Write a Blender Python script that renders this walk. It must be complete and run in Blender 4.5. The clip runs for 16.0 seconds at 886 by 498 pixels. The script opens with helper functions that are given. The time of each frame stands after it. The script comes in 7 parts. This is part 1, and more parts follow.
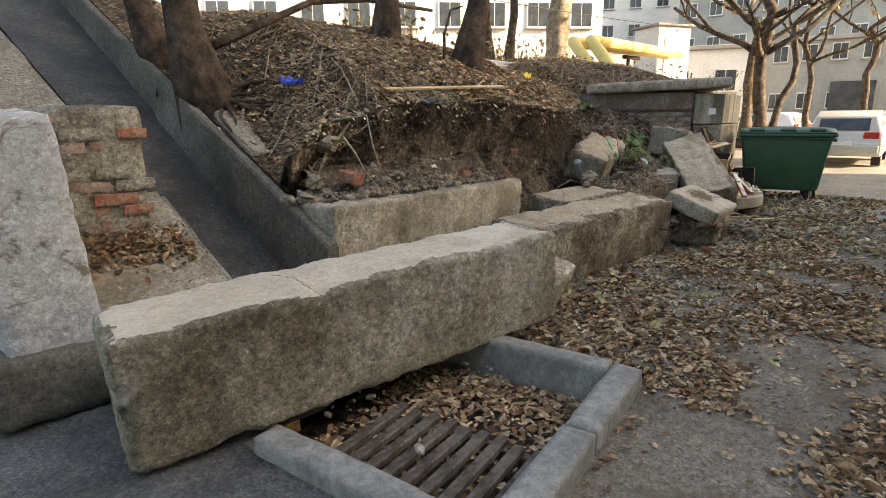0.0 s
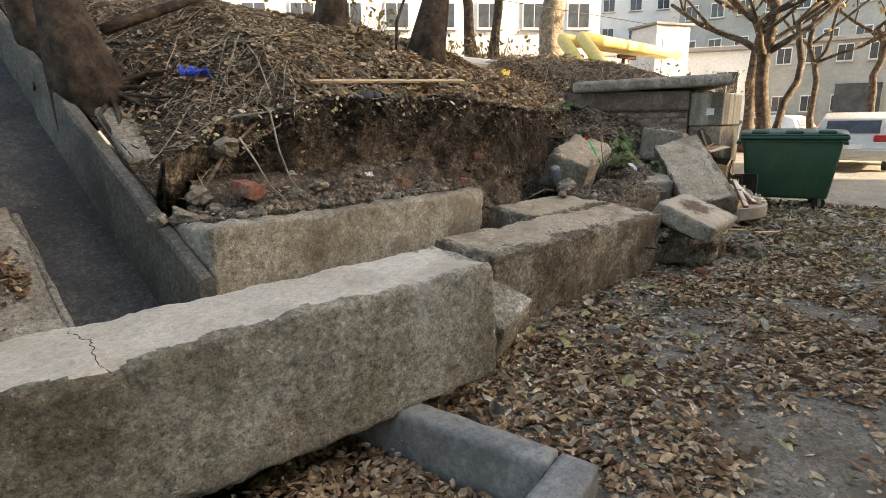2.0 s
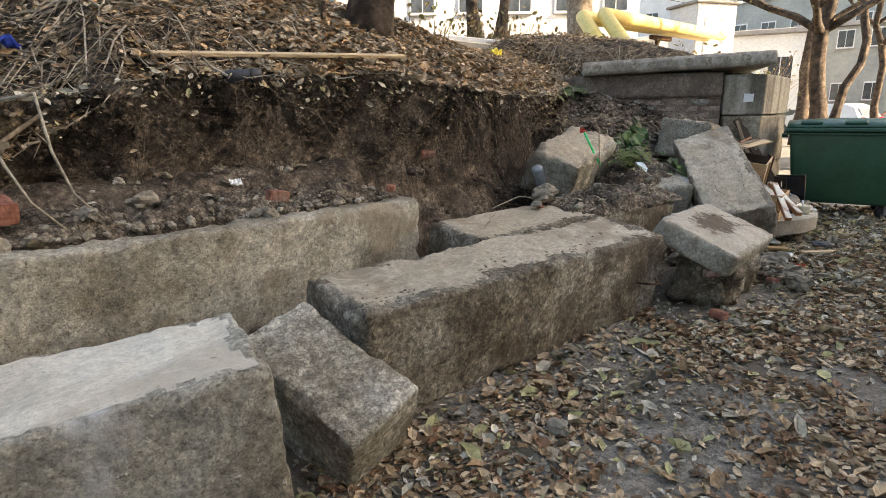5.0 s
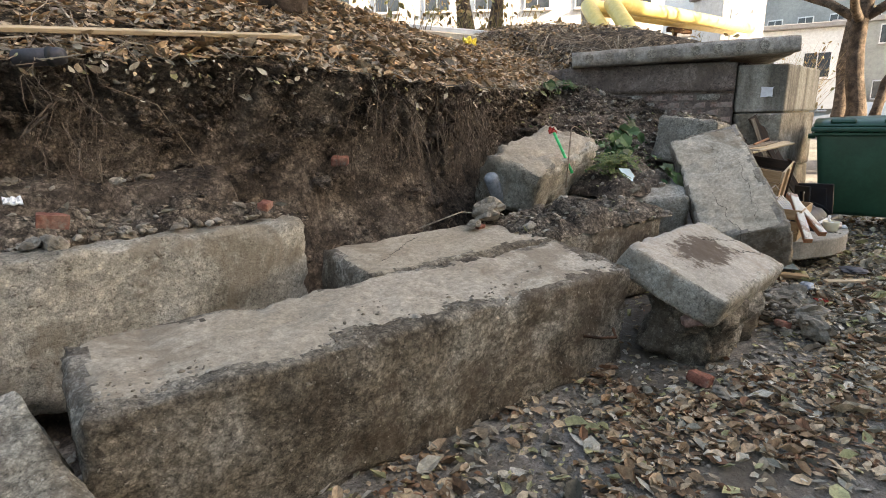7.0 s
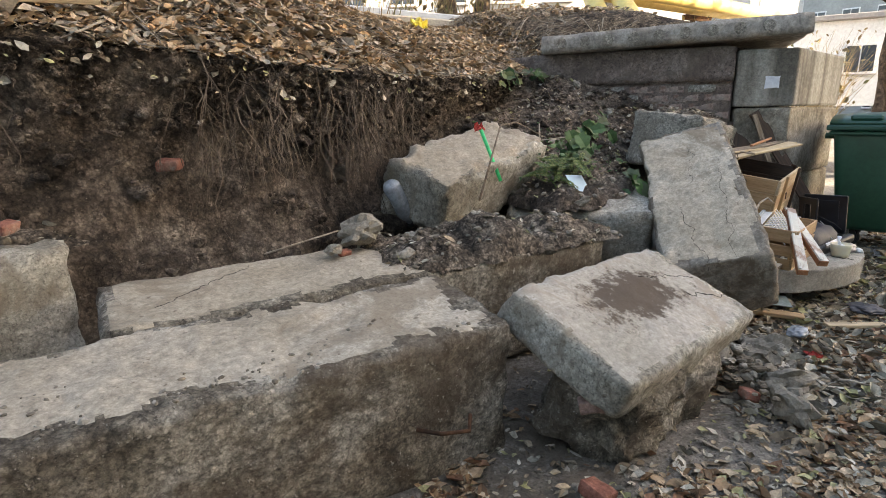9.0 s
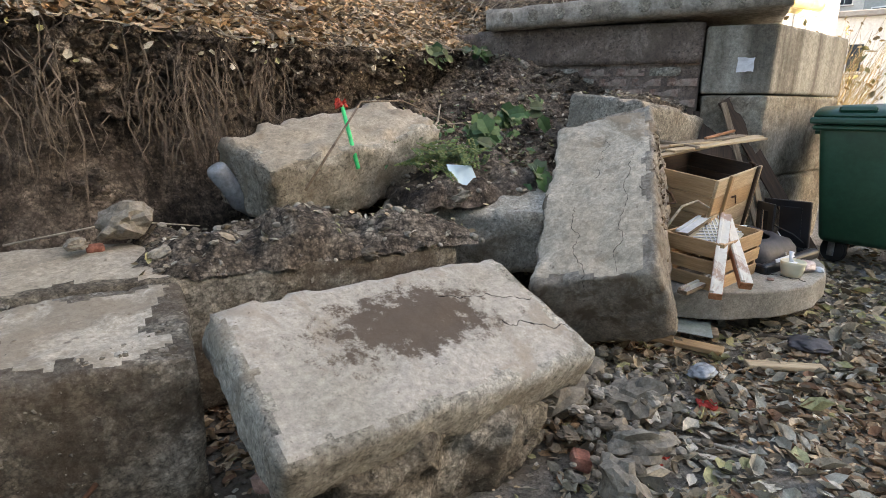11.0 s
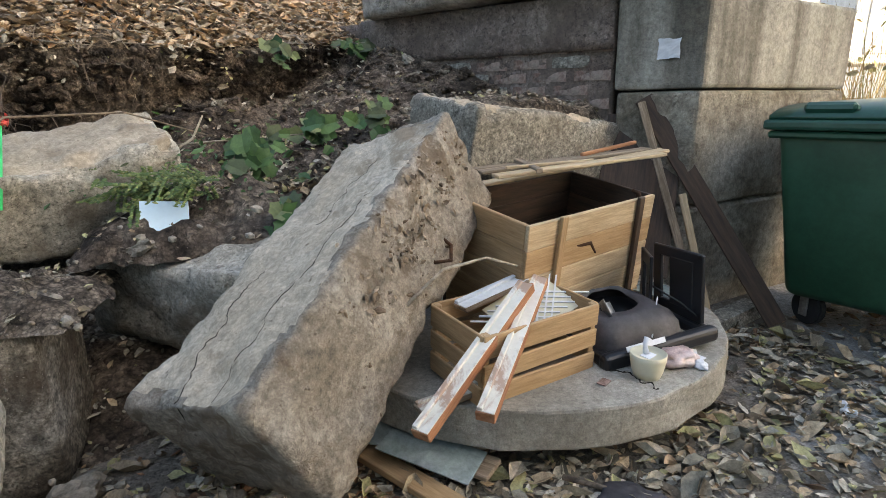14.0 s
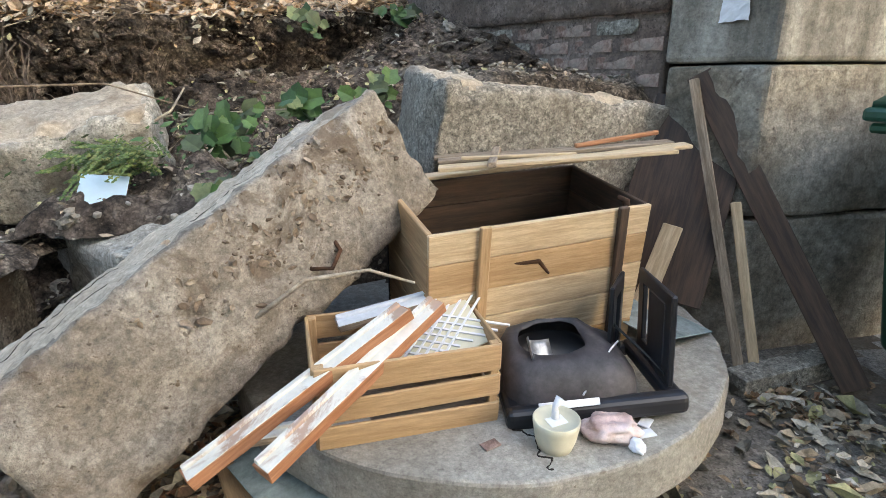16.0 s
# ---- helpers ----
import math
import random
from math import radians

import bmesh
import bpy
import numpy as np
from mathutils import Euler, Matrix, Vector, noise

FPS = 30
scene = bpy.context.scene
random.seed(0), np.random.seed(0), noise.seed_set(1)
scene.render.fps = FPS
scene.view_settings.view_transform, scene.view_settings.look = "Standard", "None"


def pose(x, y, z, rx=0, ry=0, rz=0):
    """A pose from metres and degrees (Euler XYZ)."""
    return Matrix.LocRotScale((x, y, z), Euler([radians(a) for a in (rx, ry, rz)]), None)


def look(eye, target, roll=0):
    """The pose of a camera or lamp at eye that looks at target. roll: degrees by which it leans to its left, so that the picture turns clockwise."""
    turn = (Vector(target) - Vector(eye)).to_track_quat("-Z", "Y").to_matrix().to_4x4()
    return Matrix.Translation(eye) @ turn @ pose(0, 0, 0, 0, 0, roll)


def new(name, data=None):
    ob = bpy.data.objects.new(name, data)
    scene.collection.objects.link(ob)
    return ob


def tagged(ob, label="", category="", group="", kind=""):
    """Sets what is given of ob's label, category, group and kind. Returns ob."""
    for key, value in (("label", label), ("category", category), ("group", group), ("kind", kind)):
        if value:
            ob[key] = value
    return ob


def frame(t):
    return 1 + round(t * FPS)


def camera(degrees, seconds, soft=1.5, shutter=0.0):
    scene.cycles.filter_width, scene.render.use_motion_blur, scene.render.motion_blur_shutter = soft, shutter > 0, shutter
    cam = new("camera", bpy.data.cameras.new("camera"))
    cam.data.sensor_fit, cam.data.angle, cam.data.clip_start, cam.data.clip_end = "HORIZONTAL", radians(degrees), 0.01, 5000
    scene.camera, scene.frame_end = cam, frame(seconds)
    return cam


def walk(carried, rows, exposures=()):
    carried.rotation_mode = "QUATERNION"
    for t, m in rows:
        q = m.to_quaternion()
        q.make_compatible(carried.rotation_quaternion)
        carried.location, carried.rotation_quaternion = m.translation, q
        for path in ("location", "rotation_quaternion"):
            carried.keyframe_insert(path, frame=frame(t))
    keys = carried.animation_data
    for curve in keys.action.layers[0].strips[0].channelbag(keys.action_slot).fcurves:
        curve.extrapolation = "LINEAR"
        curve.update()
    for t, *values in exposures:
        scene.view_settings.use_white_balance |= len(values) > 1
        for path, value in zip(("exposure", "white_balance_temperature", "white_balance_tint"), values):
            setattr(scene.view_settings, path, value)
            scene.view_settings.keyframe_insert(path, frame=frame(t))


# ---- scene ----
cam = camera(78.0, 16.0, soft=0.65)
PATH = [
    (0, (-0.298, -0.433, 1.407), (1.032, 0.986, 0.939), -0.7),
    (0.5, (-0.099, -0.346, 1.383), (1.23, 1.074, 0.918), -0.7),
    (1, (0.136, -0.254, 1.381), (1.464, 1.169, 0.92), -0.8),
    (1.5, (0.372, -0.194, 1.367), (1.698, 1.232, 0.909), -0.7),
    (2, (0.638, -0.141, 1.353), (1.964, 1.287, 0.901), -0.8),
    (2.5, (0.86, -0.079, 1.334), (2.185, 1.351, 0.887), -0.9),
    (3, (1.098, -0.024, 1.338), (2.41, 1.416, 0.887), -0.9),
    (3.2, (1.181, 0.004, 1.329), (2.487, 1.45, 0.878), -0.9),
    (5.3, (2.182, 0.264, 1.327), (3.387, 1.784, 0.842), -1.0),
    (5.5, (2.276, 0.28, 1.305), (3.48, 1.806, 0.832), -1.2),
    (6, (2.577, 0.338, 1.29), (3.765, 1.876, 0.815), -1.1),
    (6.5, (2.819, 0.412, 1.283), (3.983, 1.967, 0.805), -1.0),
    (7, (3.127, 0.498, 1.282), (4.263, 2.074, 0.805), -1.1),
    (7.5, (3.396, 0.542, 1.274), (4.503, 2.138, 0.796), -1.2),
    (8, (3.706, 0.597, 1.258), (4.796, 2.205, 0.782), -1.2),
    (8.5, (3.976, 0.658, 1.254), (5.05, 2.275, 0.776), -1.2),
    (9, (4.276, 0.696, 1.245), (5.321, 2.33, 0.758), -0.9),
    (9.2, (4.391, 0.695, 1.239), (5.429, 2.333, 0.751), -0.7),
    (11.3, (5.564, 0.648, 1.144), (6.48, 2.351, 0.633), 0.5),
    (11.5, (5.668, 0.657, 1.151), (6.583, 2.36, 0.64), 0.5),
    (12, (5.978, 0.711, 1.175), (6.884, 2.419, 0.665), 0.4),
    (12.5, (6.266, 0.752, 1.19), (7.16, 2.468, 0.684), 0.2),
    (13, (6.614, 0.768, 1.192), (7.464, 2.508, 0.692), -0.4),
    (13.5, (6.885, 0.793, 1.194), (7.673, 2.563, 0.696), -0.9),
    (14, (7.186, 0.872, 1.178), (7.854, 2.688, 0.671), -0.9),
    (14.5, (7.443, 0.903, 1.183), (7.968, 2.756, 0.642), -1.0),
    (15, (7.709, 0.906, 1.195), (8.082, 2.791, 0.641), -1.1),
    (15.5, (7.913, 0.967, 1.189), (8.147, 2.869, 0.618), -0.8),
    (16, (8.073, 1.044, 1.194), (8.187, 2.948, 0.593), -0.2),
]
walk(cam, [(t, look(eye, target, roll)) for t, eye, target, roll in PATH],
     exposures=[(0, 2.03, 8900, 12), (5.5, 2.19, 7950, 10.5), (9, 2.26, 7650, 11), (11.5, 2.30, 7500, 10.5), (13, 2.12, 7350, 9.5), (14.5, 2.35, 7100, 8), (16, 2.64, 6950, 7.5)])

# ---- light ----
world = bpy.data.worlds.new("sky")
scene.world = world
world.use_nodes = True
sky = world.node_tree.nodes.new("ShaderNodeTexSky")
sky.sky_type = "NISHITA"
sky.sun_disc = False
SUN_AZ, SUN_EL = radians(-58), radians(24)   # the sun stands over +x -y
sky.sun_elevation, sky.sun_rotation = SUN_EL, radians(90) - SUN_AZ
sky.dust_density = 3.0
background = world.node_tree.nodes["Background"]
background.inputs["Strength"].default_value = 0.15
world.node_tree.links.new(sky.outputs[0], background.inputs[0])
sun = new("sun", bpy.data.lights.new("sun", "SUN"))
sun.data.energy, sun.data.angle, sun.data.color = 5.0, radians(0.6), (1.0, 0.9, 0.75)
sun.matrix_world = look((30 * math.cos(SUN_AZ), 30 * math.sin(SUN_AZ), 30 * math.tan(SUN_EL)), (0, 0, 0))


# ---- materials ----
def material(name, stops, scale=4.0, fine=40.0, rough=0.9, bump=0.4, depth=0.01, metal=0.0, specks=None, random_tint=0.0, coat=0.0, stain=None, vary=0.3, gravel=None, patch=None):
    """A surface that varies at two scales: stops are colours of the broad pattern; specks adds small grains (colour, size, share)."""
    m = bpy.data.materials.new(name)
    m.use_nodes = True
    n, l = m.node_tree.nodes, m.node_tree.links
    b = n["Principled BSDF"]
    tc = n.new("ShaderNodeTexCoord")
    big = n.new("ShaderNodeTexNoise")
    big.inputs["Scale"].default_value, big.inputs["Detail"].default_value, big.inputs["Roughness"].default_value = scale, 8, 0.62
    l.new(tc.outputs["Object"], big.inputs["Vector"])
    ramp = n.new("ShaderNodeValToRGB")
    while len(ramp.color_ramp.elements) < len(stops):
        ramp.color_ramp.elements.new(0.5)
    for i, c in enumerate(stops):
        e = ramp.color_ramp.elements[i]
        e.position = 0.38 + 0.24 * i / max(1, len(stops) - 1)
        e.color = (*c, 1)
    l.new(big.outputs["Fac"], ramp.inputs["Fac"])
    colour = ramp.outputs["Color"]
    grain = n.new("ShaderNodeTexNoise")
    grain.inputs["Scale"].default_value, grain.inputs["Detail"].default_value, grain.inputs["Roughness"].default_value = fine * 0.4, 10, 0.78
    l.new(tc.outputs["Object"], grain.inputs["Vector"])
    gm = n.new("ShaderNodeMapRange")
    gm.inputs["From Min"].default_value, gm.inputs["From Max"].default_value = 0.36, 0.64
    rugged = rough >= 0.8
    span = min(0.5, vary * (1.55 if rugged else 1.0))
    gm.inputs["To Min"].default_value, gm.inputs["To Max"].default_value = 1 - span, 1 + span * 0.95
    l.new(grain.outputs["Fac"], gm.inputs["Value"])
    mul = n.new("ShaderNodeMixRGB")
    mul.blend_type, mul.inputs["Fac"].default_value = "MULTIPLY", 1.0
    l.new(colour, mul.inputs["Color1"])
    l.new(gm.outputs["Result"], mul.inputs["Color2"])
    colour = mul.outputs["Color"]
    height = grain.outputs["Fac"]
    if rugged and bump >= 0.3:                     # small dark pits and pale grains
        bare = 0.75 if gravel and gravel[1] >= 0.12 else 0.3      # trowelled faces show far fewer
        for size_, tone, edge in ((fine * 1.3, 1 - 0.55 * bare, 0.60), (fine * 0.55, 1 - 0.5 * bare, 0.63), (fine * 1.7, 1 + 0.30 * bare, 0.63)):
            pit = n.new("ShaderNodeTexNoise")
            pit.inputs["Scale"].default_value, pit.inputs["Detail"].default_value, pit.inputs["Roughness"].default_value = size_, 3, 0.55
            l.new(tc.outputs["Object"], pit.inputs["Vector"])
            pm_ = n.new("ShaderNodeMapRange")
            pm_.inputs["From Min"].default_value, pm_.inputs["From Max"].default_value = edge - 0.03, edge + 0.05
            pm_.inputs["To Min"].default_value, pm_.inputs["To Max"].default_value = 1.0, tone
            l.new(pit.outputs["Fac"], pm_.inputs["Value"])
            px_ = n.new("ShaderNodeMixRGB")
            px_.blend_type, px_.inputs["Fac"].default_value = "MULTIPLY", 1.0
            l.new(colour, px_.inputs["Color1"])
            l.new(pm_.outputs["Result"], px_.inputs["Color2"])
            colour = px_.outputs["Color"]
    if gravel:
        size, amount = gravel
        for k, (size_, part_) in enumerate(((size, 1.0), (size * 2.7, 0.8))):
            bend = n.new("ShaderNodeTexNoise")
            bend.inputs["Scale"].default_value, bend.inputs["Detail"].default_value = size_ * 0.8, 3
            l.new(tc.outputs["Object"], bend.inputs["Vector"])
            push = n.new("ShaderNodeVectorMath")
            push.operation = "MULTIPLY_ADD"
            push.inputs[1].default_value = (0.9 / size_,) * 3
            l.new(bend.outputs["Color"], push.inputs[0])
            l.new(tc.outputs["Object"], push.inputs[2])
            vo = n.new("ShaderNodeTexVoronoi")
            vo.inputs["Scale"].default_value = size_
            l.new(push.outputs[0], vo.inputs["Vector"])
            sp = n.new("ShaderNodeSeparateColor")
            l.new(vo.outputs["Color"], sp.inputs["Color"])
            mr = n.new("ShaderNodeMapRange")
            mr.inputs["To Min"].default_value, mr.inputs["To Max"].default_value = 1 - amount * part_, 1 + amount * part_
            l.new(sp.outputs[0], mr.inputs["Value"])
            mx = n.new("ShaderNodeMixRGB")
            mx.blend_type, mx.inputs["Fac"].default_value = "MULTIPLY", 1.0
            l.new(colour, mx.inputs["Color1"])
            l.new(mr.outputs["Result"], mx.inputs["Color2"])
            colour = mx.outputs["Color"]
            gap = n.new("ShaderNodeMapRange")
            gap.inputs["From Min"].default_value, gap.inputs["From Max"].default_value = 0.35, 0.75
            gap.inputs["To Min"].default_value, gap.inputs["To Max"].default_value = 1 + amount * 0.25, 1 - amount * 0.9
            l.new(vo.outputs["Distance"], gap.inputs["Value"])
            mx = n.new("ShaderNodeMixRGB")
            mx.blend_type, mx.inputs["Fac"].default_value = "MULTIPLY", 1.0
            l.new(colour, mx.inputs["Color1"])
            l.new(gap.outputs["Result"], mx.inputs["Color2"])
            colour = mx.outputs["Color"]
            su = n.new("ShaderNodeMath")
            su.operation = "MULTIPLY_ADD"
            l.new(sp.outputs[1], su.inputs[0])
            su.inputs[1].default_value = 0.8 * part_
            l.new(height, su.inputs[2])
            height = su.outputs[0]
    if stain:
        tint, size, amount, *start = stain
        start = start[0] if start else 0.50
        st = n.new("ShaderNodeTexNoise")
        st.inputs["Scale"].default_value, st.inputs["Detail"].default_value, st.inputs["Roughness"].default_value, st.inputs["Distortion"].default_value = size, 10, 0.72, 0.6
        l.new(tc.outputs["Object"], st.inputs["Vector"])
        sr = n.new("ShaderNodeMapRange")
        sr.inputs["From Min"].default_value, sr.inputs["From Max"].default_value, sr.inputs["To Max"].default_value = start, start + 0.08, amount
        l.new(st.outputs["Fac"], sr.inputs["Value"])
        mix = n.new("ShaderNodeMixRGB")
        l.new(sr.outputs["Result"], mix.inputs["Fac"])
        l.new(colour, mix.inputs["Color1"])
        mix.inputs["Color2"].default_value = (*tint, 1)
        colour = mix.outputs["Color"]
    if patch:
        tint, centre, reach = patch
        mv = n.new("ShaderNodeMapping")
        mv.vector_type = "TEXTURE"
        mv.inputs["Location"].default_value, mv.inputs["Scale"].default_value = centre, (reach[0], reach[1], 1.0)
        l.new(tc.outputs["Object"], mv.inputs["Vector"])
        far = n.new("ShaderNodeVectorMath")
        far.operation = "LENGTH"
        l.new(mv.outputs["Vector"], far.inputs[0])
        frayed = n.new("ShaderNodeTexNoise")
        frayed.inputs["Scale"].default_value, frayed.inputs["Detail"].default_value, frayed.inputs["Roughness"].default_value = 13, 9, 0.78
        l.new(tc.outputs["Object"], frayed.inputs["Vector"])
        edge = n.new("ShaderNodeMath")
        edge.operation = "MULTIPLY_ADD"
        edge.inputs[1].default_value = 3.2
        l.new(frayed.outputs["Fac"], edge.inputs[0])
        l.new(far.outputs["Value"], edge.inputs[2])
        sr = n.new("ShaderNodeMapRange")
        sr.inputs["From Min"].default_value, sr.inputs["From Max"].default_value, sr.inputs["To Min"].default_value, sr.inputs["To Max"].default_value = 2.25, 2.55, 0.9, 0.0
        l.new(edge.outputs[0], sr.inputs["Value"])
        mix = n.new("ShaderNodeMixRGB")
        l.new(sr.outputs["Result"], mix.inputs["Fac"])
        l.new(colour, mix.inputs["Color1"])
        mix.inputs["Color2"].default_value = (*tint, 1)
        colour = mix.outputs["Color"]
    mid = n.new("ShaderNodeTexNoise")
    mid.inputs["Scale"].default_value, mid.inputs["Detail"].default_value, mid.inputs["Roughness"].default_value = fine * 0.15, 8, 0.7
    l.new(tc.outputs["Object"], mid.inputs["Vector"])
    add = n.new("ShaderNodeMath")
    add.operation = "ADD"
    l.new(height, add.inputs[0])
    l.new(mid.outputs["Fac"], add.inputs[1])
    height = add.outputs[0]
    if specks:
        tint, size, share = specks
        for scale_, shift in ((size, 0.0), (size * 2.3, 7.0)):
            sp = n.new("ShaderNodeTexNoise")
            sp.inputs["Scale"].default_value, sp.inputs["Detail"].default_value, sp.inputs["Roughness"].default_value = scale_, 2, 0.6
            mv = n.new("ShaderNodeMapping")
            mv.inputs["Location"].default_value = (shift, shift, 0)
            l.new(tc.outputs["Object"], mv.inputs["Vector"])
            l.new(mv.outputs["Vector"], sp.inputs["Vector"])
            sr = n.new("ShaderNodeMapRange")
            sr.inputs["From Min"].default_value, sr.inputs["From Max"].default_value, sr.inputs["To Max"].default_value = 0.68 - 0.3 * share, 0.74 - 0.3 * share, 0.75
            l.new(sp.outputs["Fac"], sr.inputs["Value"])
            mix = n.new("ShaderNodeMixRGB")
            l.new(sr.outputs["Result"], mix.inputs["Fac"])
            l.new(colour, mix.inputs["Color1"])
            mix.inputs["Color2"].default_value = (*tint, 1)
            colour = mix.outputs["Color"]
            add = n.new("ShaderNodeMath")
            add.operation = "ADD"
            l.new(height, add.inputs[0])
            l.new(sr.outputs["Result"], add.inputs[1])
            height = add.outputs[0]
    if random_tint:
        src = n.new("ShaderNodeNewGeometry").outputs["Random Per Island"]
        hsv = n.new("ShaderNodeHueSaturation")
        r = n.new("ShaderNodeMapRange")
        r.inputs["To Min"].default_value, r.inputs["To Max"].default_value = 1 - random_tint, 1 + random_tint
        l.new(src, r.inputs["Value"])
        l.new(r.outputs["Result"], hsv.inputs["Value"])
        l.new(colour, hsv.inputs["Color"])
        colour = hsv.outputs["Color"]
    l.new(colour, b.inputs["Base Color"])
    rr = n.new("ShaderNodeMapRange")
    rr.inputs["To Min"].default_value, rr.inputs["To Max"].default_value = max(0.02, rough - 0.12), min(1, rough + 0.1)
    l.new(big.outputs["Fac"], rr.inputs["Value"])
    l.new(rr.outputs["Result"], b.inputs["Roughness"])
    b.inputs["Metallic"].default_value = metal
    b.inputs["Coat Weight"].default_value = coat
    if rough > 0.75:
        b.inputs["Specular IOR Level"].default_value = 0.25
    if bump:
        bp = n.new("ShaderNodeBump")
        bp.inputs["Strength"].default_value, bp.inputs["Distance"].default_value = bump, depth
        l.new(height, bp.inputs["Height"])
        l.new(bp.outputs["Normal"], b.inputs["Normal"])
    return m


def island_material(name, colours, rough=0.8, fine=60.0):
    """Many small pieces in one mesh, each piece with one of the colours."""
    m = material(name, [colours[0], colours[0]], 3, fine, rough, 0.3, 0.003)
    n, l = m.node_tree.nodes, m.node_tree.links
    ramp = n.new("ShaderNodeValToRGB")
    ramp.color_ramp.interpolation = "CONSTANT"
    while len(ramp.color_ramp.elements) < len(colours):
        ramp.color_ramp.elements.new(0.5)
    for i, c in enumerate(colours):
        e = ramp.color_ramp.elements[i]
        e.position = i / len(colours)
        e.color = (*c, 1)
    l.new(n.new("ShaderNodeNewGeometry").outputs["Random Per Island"], ramp.inputs["Fac"])
    mul = [x for x in n if x.type == "MIX_RGB"][0]
    l.new(ramp.outputs["Color"], mul.inputs["Color1"])
    return m


def wood_material(name, c1, c2, rough=0.7):
    m = material(name, [c1, c2], 3, 30, rough, 0.25, 0.003, vary=0.14)
    n, l = m.node_tree.nodes, m.node_tree.links
    mp = n.new("ShaderNodeMapping")
    mp.inputs["Scale"].default_value = (1.2, 14, 14)
    tc = [x for x in n if x.type == "TEX_COORD"][0]
    info = n.new("ShaderNodeObjectInfo")
    add = n.new("ShaderNodeVectorMath")
    l.new(tc.outputs["Object"], add.inputs[0])
    l.new(info.outputs["Random"], add.inputs[1])
    l.new(add.outputs[0], mp.inputs["Vector"])
    for x in n:
        if x.type == "TEX_NOISE":
            l.new(mp.outputs["Vector"], x.inputs["Vector"])
    return m


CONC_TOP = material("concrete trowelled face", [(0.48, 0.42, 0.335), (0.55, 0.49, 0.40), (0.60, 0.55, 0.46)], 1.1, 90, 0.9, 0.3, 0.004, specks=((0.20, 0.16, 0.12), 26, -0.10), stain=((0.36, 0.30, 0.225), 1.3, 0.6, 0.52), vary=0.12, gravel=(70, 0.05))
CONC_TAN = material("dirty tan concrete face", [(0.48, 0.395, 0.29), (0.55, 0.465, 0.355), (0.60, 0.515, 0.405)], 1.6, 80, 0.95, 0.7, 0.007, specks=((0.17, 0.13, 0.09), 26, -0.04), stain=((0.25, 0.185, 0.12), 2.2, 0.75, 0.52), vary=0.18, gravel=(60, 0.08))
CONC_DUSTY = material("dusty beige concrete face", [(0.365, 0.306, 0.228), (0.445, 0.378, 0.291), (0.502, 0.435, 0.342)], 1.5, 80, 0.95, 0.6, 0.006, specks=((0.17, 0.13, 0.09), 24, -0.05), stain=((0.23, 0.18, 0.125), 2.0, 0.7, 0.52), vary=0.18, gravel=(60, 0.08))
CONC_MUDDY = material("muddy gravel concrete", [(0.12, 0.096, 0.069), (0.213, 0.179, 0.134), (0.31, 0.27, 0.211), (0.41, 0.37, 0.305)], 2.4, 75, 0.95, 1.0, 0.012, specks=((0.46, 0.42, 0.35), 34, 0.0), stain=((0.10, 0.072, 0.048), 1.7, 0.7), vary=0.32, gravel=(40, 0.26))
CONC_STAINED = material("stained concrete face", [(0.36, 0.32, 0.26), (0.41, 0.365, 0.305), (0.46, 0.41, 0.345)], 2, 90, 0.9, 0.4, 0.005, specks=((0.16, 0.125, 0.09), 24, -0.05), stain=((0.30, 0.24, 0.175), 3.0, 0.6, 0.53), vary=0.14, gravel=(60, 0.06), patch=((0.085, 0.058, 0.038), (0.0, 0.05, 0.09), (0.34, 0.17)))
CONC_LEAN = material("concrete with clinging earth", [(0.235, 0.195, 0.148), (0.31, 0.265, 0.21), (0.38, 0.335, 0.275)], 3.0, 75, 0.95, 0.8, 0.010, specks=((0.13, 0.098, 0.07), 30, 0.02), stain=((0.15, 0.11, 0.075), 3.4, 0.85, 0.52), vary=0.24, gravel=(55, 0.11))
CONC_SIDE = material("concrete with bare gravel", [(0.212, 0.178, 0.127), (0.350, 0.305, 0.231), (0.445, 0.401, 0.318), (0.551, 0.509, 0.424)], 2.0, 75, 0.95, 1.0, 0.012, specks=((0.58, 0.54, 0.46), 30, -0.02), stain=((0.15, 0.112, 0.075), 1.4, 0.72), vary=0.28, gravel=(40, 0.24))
CONC_LIMED = material("gravel concrete with pale lime patches", [(0.19, 0.158, 0.112), (0.285, 0.248, 0.185), (0.37, 0.33, 0.26), (0.47, 0.435, 0.36)], 1.5, 75, 0.95, 1.0, 0.014, specks=((0.52, 0.49, 0.42), 30, -0.03), stain=((0.62, 0.605, 0.57), 1.9, 0.8, 0.585), vary=0.26, gravel=(40, 0.18))
CONC_PALE = material("pale weathered concrete", [(0.26, 0.228, 0.176), (0.36, 0.323, 0.26), (0.44, 0.402, 0.33), (0.51, 0.473, 0.40)], 2.2, 75, 0.95, 0.9, 0.010, specks=((0.22, 0.18, 0.135), 26, -0.04), stain=((0.24, 0.195, 0.14), 1.6, 0.65, 0.53), vary=0.22, gravel=(45, 0.15))
CONC_GREY = material("weathered grey concrete", [(0.29, 0.262, 0.212), (0.37, 0.337, 0.278), (0.43, 0.397, 0.335)], 2.0, 90, 0.9, 0.8, 0.008, specks=((0.18, 0.15, 0.118), 26, -0.05), stain=((0.21, 0.177, 0.138), 2.2, 0.5), vary=0.32, gravel=(70, 0.22))
